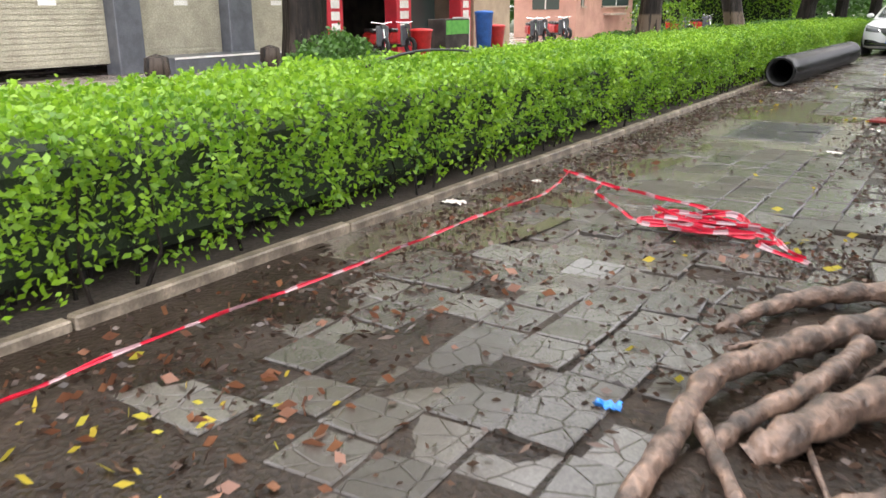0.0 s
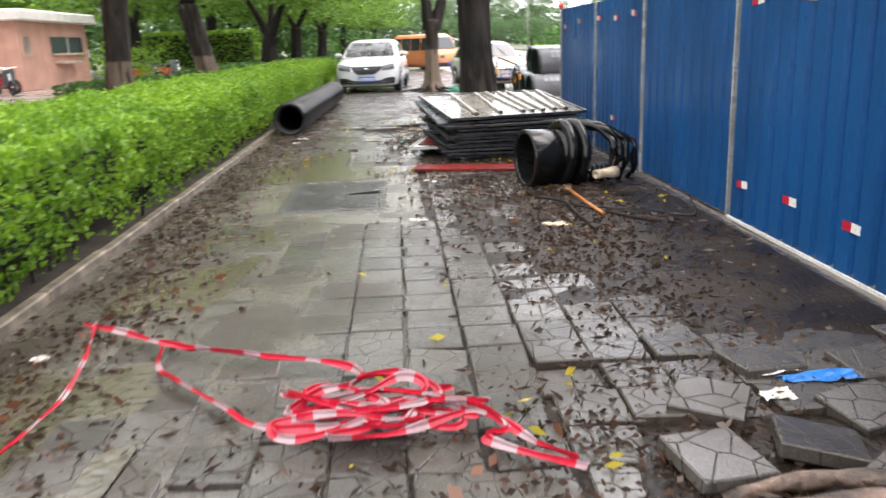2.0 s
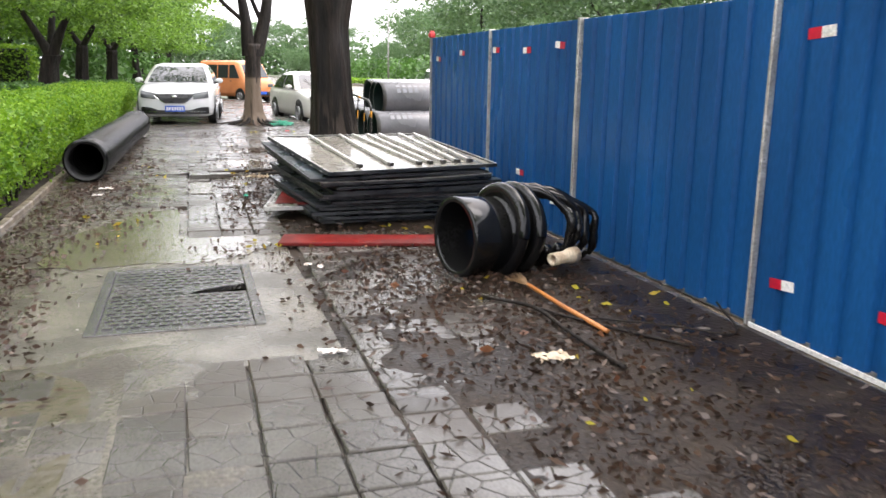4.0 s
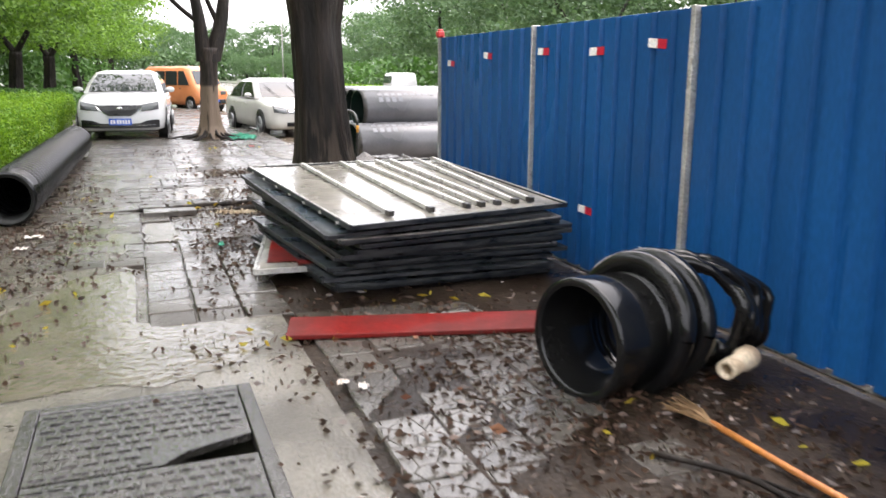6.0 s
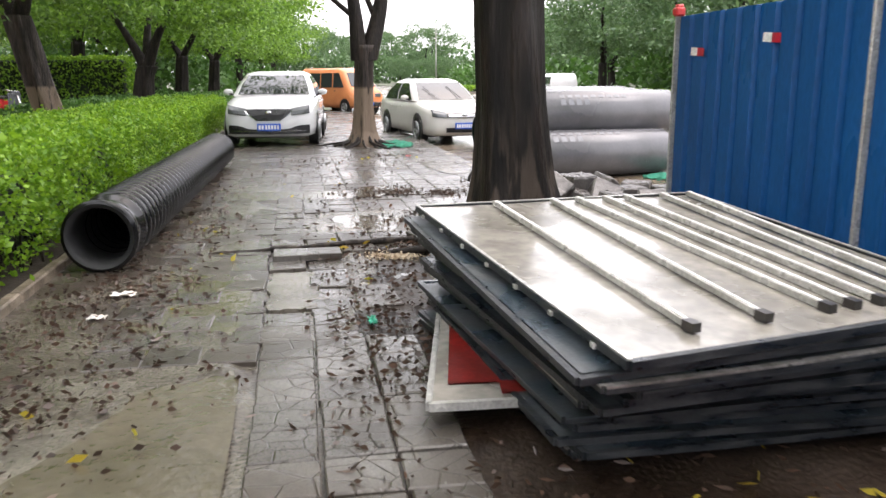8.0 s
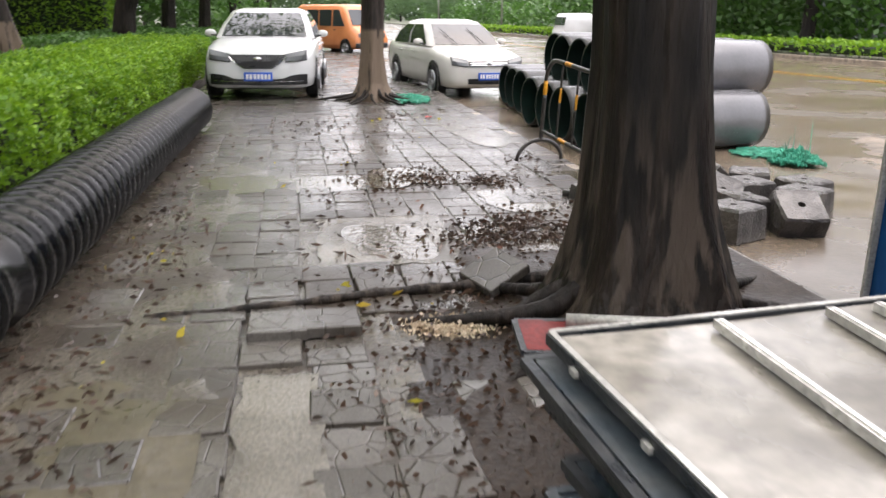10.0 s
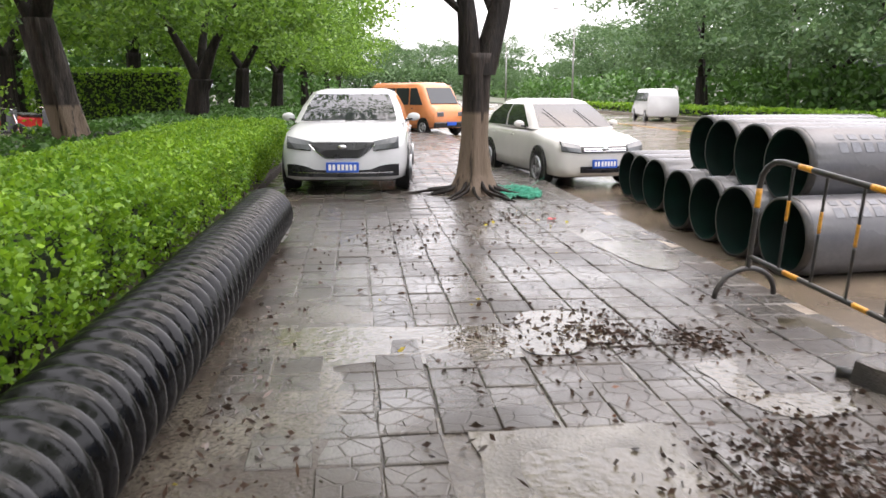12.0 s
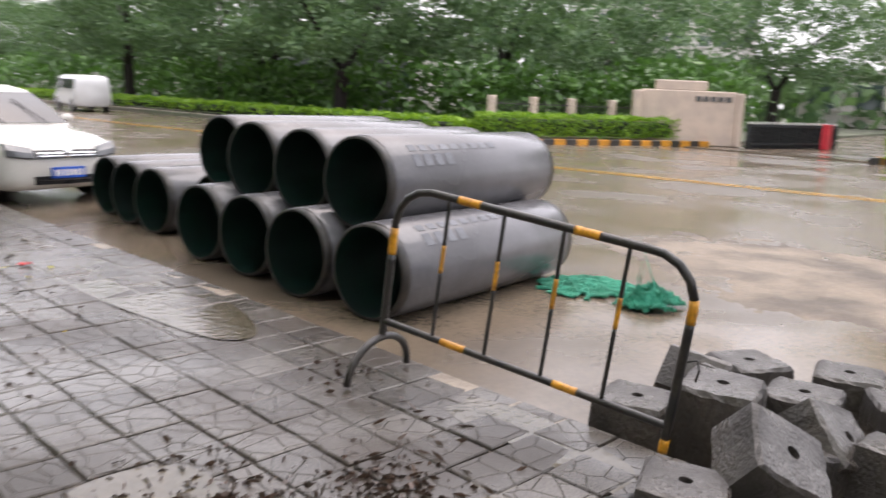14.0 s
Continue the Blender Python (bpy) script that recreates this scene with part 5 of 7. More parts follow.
def car_cabin(t, lv, paint, inset=0.9):
    """Greenhouse through levels (z, front y, back y, half width), with glass set in its faces."""
    bm = bmesh.new()
    rings = []
    for z, y0, y1, hw in lv:
        ring = [(-hw * 0.86, y0), (-hw * 0.45, y0 - 0.05), (0, y0 - 0.07), (hw * 0.45, y0 - 0.05), (hw * 0.86, y0), (hw, y0 + 0.16), (hw, (y0 + y1) / 2), (hw, y1 - 0.16), (hw * 0.86, y1), (0, y1 + 0.05), (-hw * 0.86, y1), (-hw, y1 - 0.16), (-hw, (y0 + y1) / 2), (-hw, y0 + 0.16)]
        rings.append([bm.verts.new((x, y, z)) for x, y in ring])
    n = 14
    for a, b in zip(rings, rings[1:]):
        for k in range(n):
            bm.faces.new((a[k], a[(k + 1) % n], b[(k + 1) % n], b[k]))
    bm.faces.new(rings[-1])
    part("cabin", bm, paint, t, smooth=True)
    z0, z1 = lv[0], lv[2]

    def at(k, u):
        z = z0[0] + (z1[0] - z0[0]) * u
        f = np.interp(z, [q[0] for q in lv], [q[1] for q in lv]), np.interp(z, [q[0] for q in lv], [q[2] for q in lv]), np.interp(z, [q[0] for q in lv], [q[3] for q in lv])
        return z, *[float(v) for v in f]

    def pane(name, fn, us, vs):
        bm = bmesh.new()
        g_ = [[bm.verts.new(fn(u, v)) for u in us] for v in vs]
        for a, b in zip(g_, g_[1:]):
            for k in range(len(us) - 1):
                bm.faces.new((a[k], a[k + 1], b[k + 1], b[k]))
        return part(name, bm, "glass", t, "dark reflecting glass", smooth=True)

    def front(u, v):
        z, y0, y1, hw = at(0, v)
        ax = abs(u)
        return (u * hw * 0.92, y0 - float(np.interp(ax, [0, 0.52, 1], [0.07, 0.05, 0.0])) - 0.012, z)

    pane("windscreen", front, [-0.95, -0.5, 0, 0.5, 0.95], [0.08, 0.3, 0.522, 0.75, 0.93])

    def back(u, v):
        z, y0, y1, hw = at(0, v)
        return (u * hw * 0.82, y1 + 0.05 * (1 - abs(u)) + 0.012, z)
    pane("rear_window", back, [-0.95, 0, 0.95], [0.1, 0.522, 0.92])
    for s in (-1, 1):
        for a, b in ((0.03, 0.49), (0.53, 0.97)):
            def side_pt(u, v, s=s, a=a, b=b):
                z, y0, y1, hw = at(0, v)
                q = a + (b - a) * u
                return (s * (hw + 0.008), y0 + 0.18 + (y1 - y0 - 0.36) * q, z)
            pane("side_window", side_pt, [0, 0.5, 1], [0.06, 0.522, 0.9])


def wheel(t, x, y, r=0.31, w=0.2):
    s = 1 if x > 0 else -1
    bm = lathe(bmesh.new(), [(r * 0.62, -w / 2), (r * 0.94, -w / 2), (r, -w / 2 + 0.03), (r, w / 2 - 0.03), (r * 0.94, w / 2), (r * 0.62, w / 2)], 28, True)
    bmesh.ops.rotate(bm, verts=bm.verts, cent=(0, 0, 0), matrix=Matrix.Rotation(math.pi / 2, 3, "Z"))
    bmesh.ops.translate(bm, verts=bm.verts, vec=(x, y, r))
    ty = part("tyre", bm, "rubber", t, smooth=True)
    bm = bmesh.new()
    for k in range(5):
        a = 2 * math.pi * k / 5
        tube(bm, [(x + s * w * 0.42, y, r), (x + s * w * 0.4, y + r * 0.63 * math.cos(a), r + r * 0.63 * math.sin(a))], [0.05, 0.032], 6)
    rim = lathe(bmesh.new(), [(r * 0.58, -0.05), (r * 0.64, 0.05), (r * 0.6, 0.06), (r * 0.54, 0.0)], 24, True)
    bmesh.ops.rotate(rim, verts=rim.verts, cent=(0, 0, 0), matrix=Matrix.Rotation(-s * math.pi / 2, 3, "Z"))
    bmesh.ops.translate(rim, verts=rim.verts, vec=(x + s * w * 0.4, y, r))
    part("rim", rim, "rim", ty, smooth=True)
    part("spokes", bm, "rim", ty, smooth=True)
    bm = lathe(bmesh.new(), [(0.001, -0.01), (r + 0.055, -0.01), (r + 0.055, 0.012), (0.001, 0.012)], 28)
    bmesh.ops.rotate(bm, verts=bm.verts, cent=(0, 0, 0), matrix=Matrix.Rotation(math.pi / 2, 3, "Z"))
    bmesh.ops.translate(bm, verts=bm.verts, vec=(x + s * (w / 2 - 0.012), y, r + 0.02))
    part("wheel_arch", bm, "car_black", t, "dark wheel arch")


def sedan(name, label, m, st, cabin, paint, axles, wx, face):
    t = thing(name, label, "car", m)
    car_body(t, st, paint)
    car_cabin(t, cabin, paint)
    for y in axles:
        for s in (-1, 1):
            wheel(t, s * wx, y)
    ys_, hs = [q[0] for q in st if q[0] < 1.2], [q[1] for q in st if q[0] < 1.2]
    zs_ = [q[3] for q in st if q[0] < 1.2]

    def nose(x, z):
        return max(float(np.interp(abs(x), hs, ys_)), float(np.interp(z, zs_, ys_)) - 0.012)

    def fascia(pname, x0, x1, lo_, hi_, off, material, lab="", n=8, deep=0.05):
        """A strip that follows the nose from x0 to x1, with lower and upper edges as functions of x."""
        bm = bmesh.new()
        f, b = [], []
        for k in range(n + 1):
            x = x0 + (x1 - x0) * k / n
            for z, F, B in ((lo_(x), f, b), (lo_(x) * 0.5 + hi_(x) * 0.5, f, b), (hi_(x), f, b)):
                F.append(bm.verts.new((x, nose(x, z) - off, z)))
                B.append(bm.verts.new((x, nose(x, z) + deep, z)))
        for k in range(n):
            i = 3 * k
            bm.faces.new((f[i], f[i + 3], f[i + 4], f[i + 1])); bm.faces.new((f[i + 1], f[i + 4], f[i + 5], f[i + 2]))
            bm.faces.new((f[i], b[i], b[i + 3], f[i + 3])); bm.faces.new((f[i + 2], f[i + 5], b[i + 5], b[i + 2]))
        bm.faces.new((f[0], f[1], f[2], b[2], b[1], b[0])); bm.faces.new((f[-3], b[-3], b[-2], b[-1], f[-1], f[-2]))
        return part(pname, bm, material, t, lab)

    C = lambda v: (lambda x: v)
    gw, g0, g1 = face["grille"]
    fascia("grille", -gw, gw, C(g0) if not face["smile"] else (lambda x: g0 + max(0.0, abs(x) - 0.26) * 1.0), C(g1), 0.03, "car_black", "black slatted grille")
    for k in range(face["slats"]):
        z = g0 + (g1 - g0) * (k + 1) / (face["slats"] + 1)
        fascia("grille_slat", -gw * 0.93, gw * 0.93, C(z - 0.006), C(z + 0.006), 0.038, "chrome", "bright slat")
    if face["smile"]:
        fascia("grille_trim", -gw - 0.01, gw + 0.01, lambda x: g0 - 0.014 + max(0.0, abs(x) - 0.26) * 1.0, lambda x: g0 + max(0.0, abs(x) - 0.26) * 1.0, 0.035, "chrome", "chrome trim")
    for s in (-1, 1):
        x0, x1 = s * face["lamp"][0], s * face["lamp"][1]
        zl = face["lamp"][2]
        fascia("headlight", x0, x1, lambda x: zl + 0.1 * (abs(x) - abs(x0)), lambda x: zl + 0.115 + 0.2 * (abs(x) - abs(x0)), 0.014, "lamp_glass", "clear headlight", 6)
        fascia("headlight_rim", x0, x1, lambda x: zl - 0.016 + 0.1 * (abs(x) - abs(x0)), lambda x: zl + 0.1 * (abs(x) - abs(x0)), 0.013, "car_black", "", 6)
    a, b0, b1 = face["intake"]
    fascia("lower_intake", -a, a, (lambda x: b0 + 0.02 * abs(x)), (lambda x: b1 - 0.08 * (1 - min(1.0, max(0.0, abs(x) - 0.36) / 0.2)) * face["smile"]), 0.026, "car_black", "black lower air intake", 12)
    fascia("intake_trim", -a * 0.9, a * 0.9, (lambda x: b0 + 0.05 + 0.02 * abs(x)), (lambda x: b0 + 0.064 + 0.02 * abs(x)), 0.032, "chrome", "thin bright strip", 12)
    zp = face["plate"]
    y = nose(0, zp) - 0.045
    pl = part("number_plate", boxed(-0.22, 0.22, y, y + 0.03, zp - 0.07, zp + 0.07, bev=0.004), "plate_blue", t, "blue number plate")
    for k in range(7):
        x = -0.17 + k * 0.055 + (0.01 if k > 1 else 0)
        part("plate_bar", boxed(x - 0.018, x + 0.018, y - 0.003, y - 0.0005, zp - 0.04, zp + 0.04), "white", pl)
    zb = face["badge"]
    bm = lathe(bmesh.new(), [(0.001, -0.012), (0.05, -0.012), (0.058, 0.0), (0.05, 0.012), (0.001, 0.012)], 20)
    bmesh.ops.scale(bm, vec=face["badge_shape"], verts=bm.verts)
    bmesh.ops.translate(bm, verts=bm.verts, vec=(0, nose(0, zb) - 0.04, zb))
    part("badge", bm, "chrome", t, smooth=True)
    zc, yc, hw = cabin[0][0], cabin[0][1], st[5][1]
    for s in (-1, 1):
        bm = bmesh.new()
        bmesh.ops.create_uvsphere(bm, u_segments=14, v_segments=10, radius=1)
        bmesh.ops.transform(bm, matrix=pose(s * (hw + 0.07), yc + 0.45, zc + 0.08) @ Matrix.Diagonal((0.1, 0.055, 0.065, 1)), verts=bm.verts)
        mi = part("wing_mirror", bm, paint, t, smooth=True)
        part("mirror_arm", tube(bmesh.new(), [(s * (hw - 0.06), yc + 0.42, zc + 0.02), (s * (hw + 0.06), yc + 0.42, zc + 0.06)], 0.02, 6), "car_black", mi)
        for yy in (yc + 1.02, yc + 1.95):
            part("door_handle", boxed(s * hw - 0.02, s * hw + 0.02, yy - 0.09, yy + 0.09, zc - 0.14, zc - 0.115, bev=0.006), paint, t)
    for x0 in (-0.35, 0.25):
        z_, y_ = zc + 0.04, yc - 0.06
        zt_ = cabin[2][0]
        k_ = (cabin[2][1] - cabin[0][1]) / (zt_ - zc)
        up = face["wipers"]
        pts = [(x0 + 0.1, y_ - 0.02, z_), (x0 - 0.12 * up, y_ + 0.3 * up * k_ - 0.03, z_ + 0.3 * up + 0.01 * (1 - up))] if up else [(x0 - 0.3, y_ - 0.01, z_), (x0 + 0.3, y_ - 0.01, z_ + 0.02)]
        part("wiper", tube(bmesh.new(), pts, 0.009, 6), "car_black", t)
    part("underside", boxed(-0.7, 0.7, 0.4, st[-1][0] - 0.3, 0.16, 0.3), "car_black", t)
    return t


ST1 = [(0.0, 0.50, 0.3, 0.62), (0.03, 0.64, 0.24, 0.68), (0.08, 0.74, 0.21, 0.75), (0.2, 0.83, 0.19, 0.82), (0.5, 0.87, 0.18, 0.9), (1.15, 0.885, 0.18, 0.99), (2.2, 0.89, 0.18, 0.98), (3.4, 0.89, 0.19, 1.0), (4.05, 0.865, 0.22, 1.04), (4.4, 0.8, 0.26, 1.0), (4.5, 0.66, 0.34, 0.85)]
CB1 = [(0.96, 1.12, 4.05, 0.82), (1.2, 1.52, 3.85, 0.745), (1.42, 1.98, 3.35, 0.635), (1.475, 2.3, 3.05, 0.5)]
white_car = sedan("parked_car", "white sedan with black grille parked on the pavement", pose(-1.9, 26.78, 0.0, 0, 0, -4.5), ST1, CB1, "car_white", (0.82, 3.45), 0.795,
      dict(bend=0.5, rake=0.42, grille=(0.43, 0.53, 0.735), smile=1, slats=0, lamp=(0.42, 0.76, 0.63), intake=(0.76, 0.25, 0.43), plate=0.39, badge=0.67, badge_shape=(1.1, 1, 0.6), wipers=0))
white_car.scale = (1.06, 1.03, 1.03)
ST2 = [(0.0, 0.48, 0.3, 0.6), (0.03, 0.62, 0.24, 0.66), (0.08, 0.72, 0.21, 0.73), (0.2, 0.8, 0.19, 0.8), (0.5, 0.84, 0.18, 0.87), (1.15, 0.85, 0.18, 0.96), (2.2, 0.855, 0.18, 0.96), (3.4, 0.855, 0.19, 0.98), (4.05, 0.83, 0.22, 1.03), (4.38, 0.77, 0.26, 0.98), (4.47, 0.64, 0.34, 0.85)]
CB2 = [(0.94, 1.12, 4.0, 0.79), (1.18, 1.5, 3.8, 0.72), (1.4, 1.95, 3.3, 0.61), (1.46, 2.25, 3.0, 0.48)]
sedan("parked_car", "pearl-white wet sedan parked at the kerb, wipers raised", pose(2.36, 28.05, ROAD_Z, 0, 0, 9), ST2, CB2, "car_pearl", (0.8, 3.4), 0.765,
      dict(bend=0.5, rake=0.42, grille=(0.4, 0.6, 0.7), smile=0, slats=2, lamp=(0.42, 0.72, 0.61), intake=(0.42, 0.27, 0.38), plate=0.42, badge=0.66, badge_shape=(1.05, 1, 1.05), wipers=1))


def van(m, label, paint, L=3.9, H=1.88, W=0.8):
    t = thing("van", label, "van", m)
    prof = [(0.0, 0.3, 0.8), (0.06, 0.26, 0.95), (0.35, 0.24, 1.1), (0.75, 0.24, H - 0.12), (1.1, 0.24, H), (L - 0.3, 0.24, H), (L - 0.06, 0.26, H - 0.1), (L, 0.32, H - 0.4)]
    bm = bmesh.new()
    rings = []
    for y, zb, zt in prof:
        h = zt - zb
        half = [(0, zb), (W * 0.9, zb), (W, zb + 0.12 * h), (W, zb + 0.5 * h), (W * (0.97 if zt < 1.2 else 0.96), zb + 0.7 * h), (W * 0.88, zb + 0.95 * h), (W * 0.75, zt), (0, zt + 0.01)]
        rings.append([bm.verts.new(p) for p in [(x, y, z) for x, z in half] + [(-x, y, z) for x, z in half[-2:0:-1]]])
    n = len(rings[0])
    for a, b in zip(rings, rings[1:]):
        for k in range(n):
            bm.faces.new((a[k], a[(k + 1) % n], b[(k + 1) % n], b[k]))
    bm.faces.new(rings[0][::-1]); bm.faces.new(rings[-1])
    part("body", bm, paint, t, smooth=True)
    for s in (-1, 1):
        for y0, y1 in ((0.72, 1.35), (1.45, 2.2), (2.3, 3.05), (3.12, L - 0.25)):
            bm = bmesh.new()
            sh = 0.28 if y0 < 0.8 else 0
            vs = [bm.verts.new(p) for p in ((s * (W + 0.006), y0 - sh * 0.3, 1.08), (s * (W + 0.006), y1, 1.08), (s * (W * 0.94), y1, H - 0.2), (s * (W * 0.94), y0 + sh, H - 0.2))]
            bm.faces.new(vs)
            part("side_window", bm, "glass", t, "dark side window").modifiers.new("thick", "SOLIDIFY").thickness = 0.02
        part("headlight", boxed(s * 0.5 - 0.16, s * 0.5 + 0.16, -0.02, 0.06, 0.68, 0.84, bev=0.02), "lamp_glass", t)
        for y in (0.62, L - 0.7):
            wheel(t, s * (W - 0.078), y, 0.28, 0.18)
        part("door_handle", boxed(s * (W + 0.005) - 0.012, s * (W + 0.005) + 0.012, 1.2, 1.32, 0.93, 0.96), "car_black", t)
    bm = bmesh.new()
    vs = [bm.verts.new(p) for p in ((-W * 0.8, 0.36, 1.12), (W * 0.8, 0.36, 1.12), (W * 0.74, 0.72, H - 0.2), (-W * 0.74, 0.72, H - 0.2))]
    bm.faces.new(vs)
    part("windscreen", bm, "glass", t).modifiers.new("thick", "SOLIDIFY").thickness = 0.03
    part("bumper", boxed(-W, W, -0.04, 0.06, 0.28, 0.48, bev=0.03), "car_black", t)
    part("number_plate", boxed(-0.22, 0.22, -0.06, -0.04, 0.36, 0.48), "plate_blue", t)
    return t


van(pose(1.7, 44.3, -0.1, 0, 0, 35), "orange minivan parked beyond the forked tree", "car_orange")
van(pose(14.9, 60.5, ROAD_Z, 0, 0, 172), "white van standing on the far lane of the road", "car_white", 4.2, 1.72, 0.82)


# ---- shops and kiosk beyond the hedge ----
def bars(parent, x, y0, y1, z0, z1, n, m_="white", vertical=False):
    for k in range(n):
        if vertical:
            h = (z1 - z0) / n
            b = boxed(x - 0.004, x + 0.01, y0, y1, z0 + k * h + 0.12 * h, z0 + k * h + 0.85 * h)
        else:
            h = (y1 - y0) / n
            b = boxed(x - 0.004, x + 0.01, y0 + k * h + 0.15 * h, y0 + k * h + 0.8 * h, z0, z1)
        part("lettering_bar", b, m_, parent)


shop = thing("shop_building", "two-storey shop row with shutters and red signs", "building", kind="structure")
SX = -16.0
part("upper_wall", boxed(-26, SX, 2.0, 27.6, 3.9, 8.5), "wall_beige", shop)
part("back_wall", boxed(-26.2, -26, 2.0, 30.6, 0, 8.5), "wall_beige", shop)
# room surfaces coloured dark in place of the shade inside the shops
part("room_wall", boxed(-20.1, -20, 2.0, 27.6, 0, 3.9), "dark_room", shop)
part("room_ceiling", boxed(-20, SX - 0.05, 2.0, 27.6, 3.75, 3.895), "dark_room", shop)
part("end_wall", boxed(-26, SX + 0.05, 27.6, 30.4, 0, 8.5), "wall_beige", shop, "beige tiled end wall")
part("end_window", boxed(SX + 0.04, SX + 0.09, 28.1, 29.5, 3.2, 4.6), "window_glass", shop)
part("notice", boxed(SX + 0.05, SX + 0.08, 29.5, 30.1, 1.7, 2.3), "white", shop)
for y0, y1 in ((5.6, 6.2), (8.8, 9.4), (12.25, 12.95), (15.55, 16.35), (18.6, 19.2)):
    p = part("pillar", boxed(SX - 0.4, SX + 0.12, y0, y1, 0, 3.9, bev=0.02), "pillar_grey", shop, "dark grey tiled pillar")
for y0, y1 in ((6.2, 8.8), (9.4, 12.25), (12.95, 15.55), (16.35, 18.6)):
    sh = part("roller_shutter", boxed(SX - 0.26, SX - 0.24, y0, y1, 0.25, 3.3), "shutter", shop, "cream roller shutter, closed")
    for k in range(26):
        part("shutter_slat", boxed(SX - 0.24, SX - 0.222, y0 + 0.02, y1 - 0.02, 0.3 + k * 0.115, 0.395 + k * 0.115), "shutter", sh)
    part("fascia_board", boxed(SX - 0.3, SX + 0.05, y0, y1, 3.3, 3.9), "pillar_grey", shop)
    part("shutter_mark", boxed(SX - 0.221, SX - 0.218, (y0 + y1) / 2 - 0.1, (y0 + y1) / 2 + 0.3, 1.5, 1.62), "white", sh)
part("step", boxed(SX - 0.3, SX + 1.1, 12.95, 16.4, 0, 0.36, bev=0.01), "pillar_grey", shop, "raised grey step with pale edge")
part("step_edge", boxed(SX + 1.1, SX + 1.12, 12.95, 16.4, 0.33, 0.375), "white", shop)
for i, (y0, y1) in enumerate(((19.3, 20.0), (22.7, 23.5), (26.6, 27.3))):
    p = part("red_pillar", boxed(SX - 0.4, SX + 0.1, y0, y1, 0, 2.8, bev=0.01), "red_sign", shop, "red sign-covered pillar")
    bars(p, SX + 0.1, y0 + 0.16, y1 - 0.16, 0.7, 2.7, 6, "white", True)
sg = part("shop_sign", boxed(SX - 0.1, SX + 0.2, 19.3, 25.8, 2.8, 4.3, bev=0.01), "red_sign", shop, "long red shop sign")
bars(sg, SX + 0.2, 20.0, 25.4, 3.0, 3.7, 5, "white")
part("shop_sign", boxed(SX - 0.1, SX + 0.19, 25.8, 27.6, 2.8, 4.3, bev=0.01), "orange_sign", shop, "orange-brown shop sign")
part("glass_door", boxed(SX - 1.0, SX - 0.96, 23.6, 26.5, 0.1, 2.5), "window_glass", shop)
part("door_post", boxed(SX - 1.02, SX - 0.92, 24.8, 24.9, 0.1, 2.5), "zinc", shop)
part("door_head", boxed(SX - 1.02, SX - 0.92, 23.6, 26.5, 2.3, 2.5), "red_sign", shop)

dc = thing("display_cabinet", "green and white display cabinet before the shop", "cabinet", pose(SX + 0.9, 24.7, 0))
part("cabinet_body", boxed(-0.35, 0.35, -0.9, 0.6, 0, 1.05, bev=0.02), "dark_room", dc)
part("front_panel", boxed(0.352, 0.36, -0.85, 0.6, 0.55, 1.0), "greenbox", dc)
part("side_panel", boxed(-0.33, 0.36, 0.602, 0.63, 0.05, 1.1), "white", dc)
for (x, y, c, lab) in ((SX + 0.9, 26.9, "bluebin", "blue plastic rubbish bin"), (SX + 0.9, 27.8, "redplastic", "red plastic crate bin"), (SX + 1.6, 21.9, "redplastic", "red plastic bucket stool")):
    b = thing("bin", lab + " on the wet paving", "bin", pose(x, y, 0))
    h = 1.25 if c == "bluebin" else 0.75
    bm = lathe(bmesh.new(), [(0.001, 0), (0.26, 0), (0.33, h * 0.94), (0.35, h * 0.95), (0.35, h)], 18)
    bmesh.ops.rotate(bm, verts=bm.verts, cent=(0, 0, 0), matrix=Matrix.Rotation(math.pi / 2, 3, "X"))
    part("bin_body", bm, c, b, smooth=True)
    bm = lathe(bmesh.new(), [(0.001, h + 0.06), (0.3, h + 0.04), (0.36, h), (0.36, h - 0.02)], 18)
    bmesh.ops.rotate(bm, verts=bm.verts, cent=(0, 0, 0), matrix=Matrix.Rotation(math.pi / 2, 3, "X"))
    part("bin_lid", bm, c, b, smooth=True)


def scooter():
    t = thing("scooter", "dark parked motor scooter on the wet paving", "scooter", group="parked scooters")
    for y in (0, 1.25):
        bm = lathe(bmesh.new(), [(0.16, -0.05), (0.26, -0.045), (0.28, 0), (0.26, 0.045), (0.16, 0.05)], 20, True)
        bmesh.ops.rotate(bm, verts=bm.verts, cent=(0, 0, 0), matrix=Matrix.Rotation(math.pi / 2, 3, "Z"))
        bmesh.ops.translate(bm, verts=bm.verts, vec=(0, y, 0.28))
        part("wheel", bm, "rubber", t, smooth=True)
    part("floor_board", boxed(-0.15, 0.15, 0.3, 0.8, 0.25, 0.33, bev=0.03), "car_black", t)
    part("seat", boxed(-0.15, 0.15, 0.72, 1.4, 0.68, 0.8, bev=0.04), "car_black", t)
    part("tail", boxed(-0.16, 0.16, 0.75, 1.5, 0.33, 0.68, bev=0.06), "redplastic", t)
    part("front_shield", boxed(-0.2, 0.2, 0.2, 0.28, 0.3, 0.9, bev=0.03), "pillar_grey", t)
    part("fork", tube(bmesh.new(), [(0, 0, 0.28), (0, 0.22, 0.95)], 0.03, 8), "chrome", t)
    part("handlebar", tube(bmesh.new(), [(-0.33, 0.3, 1.0), (0, 0.22, 0.95), (0.33, 0.3, 1.0)], 0.015, 6), "chrome", t)
    part("headlight", boxed(-0.08, 0.08, 0.1, 0.2, 0.82, 0.95, bev=0.02), "lamp_glass", t)
    return t


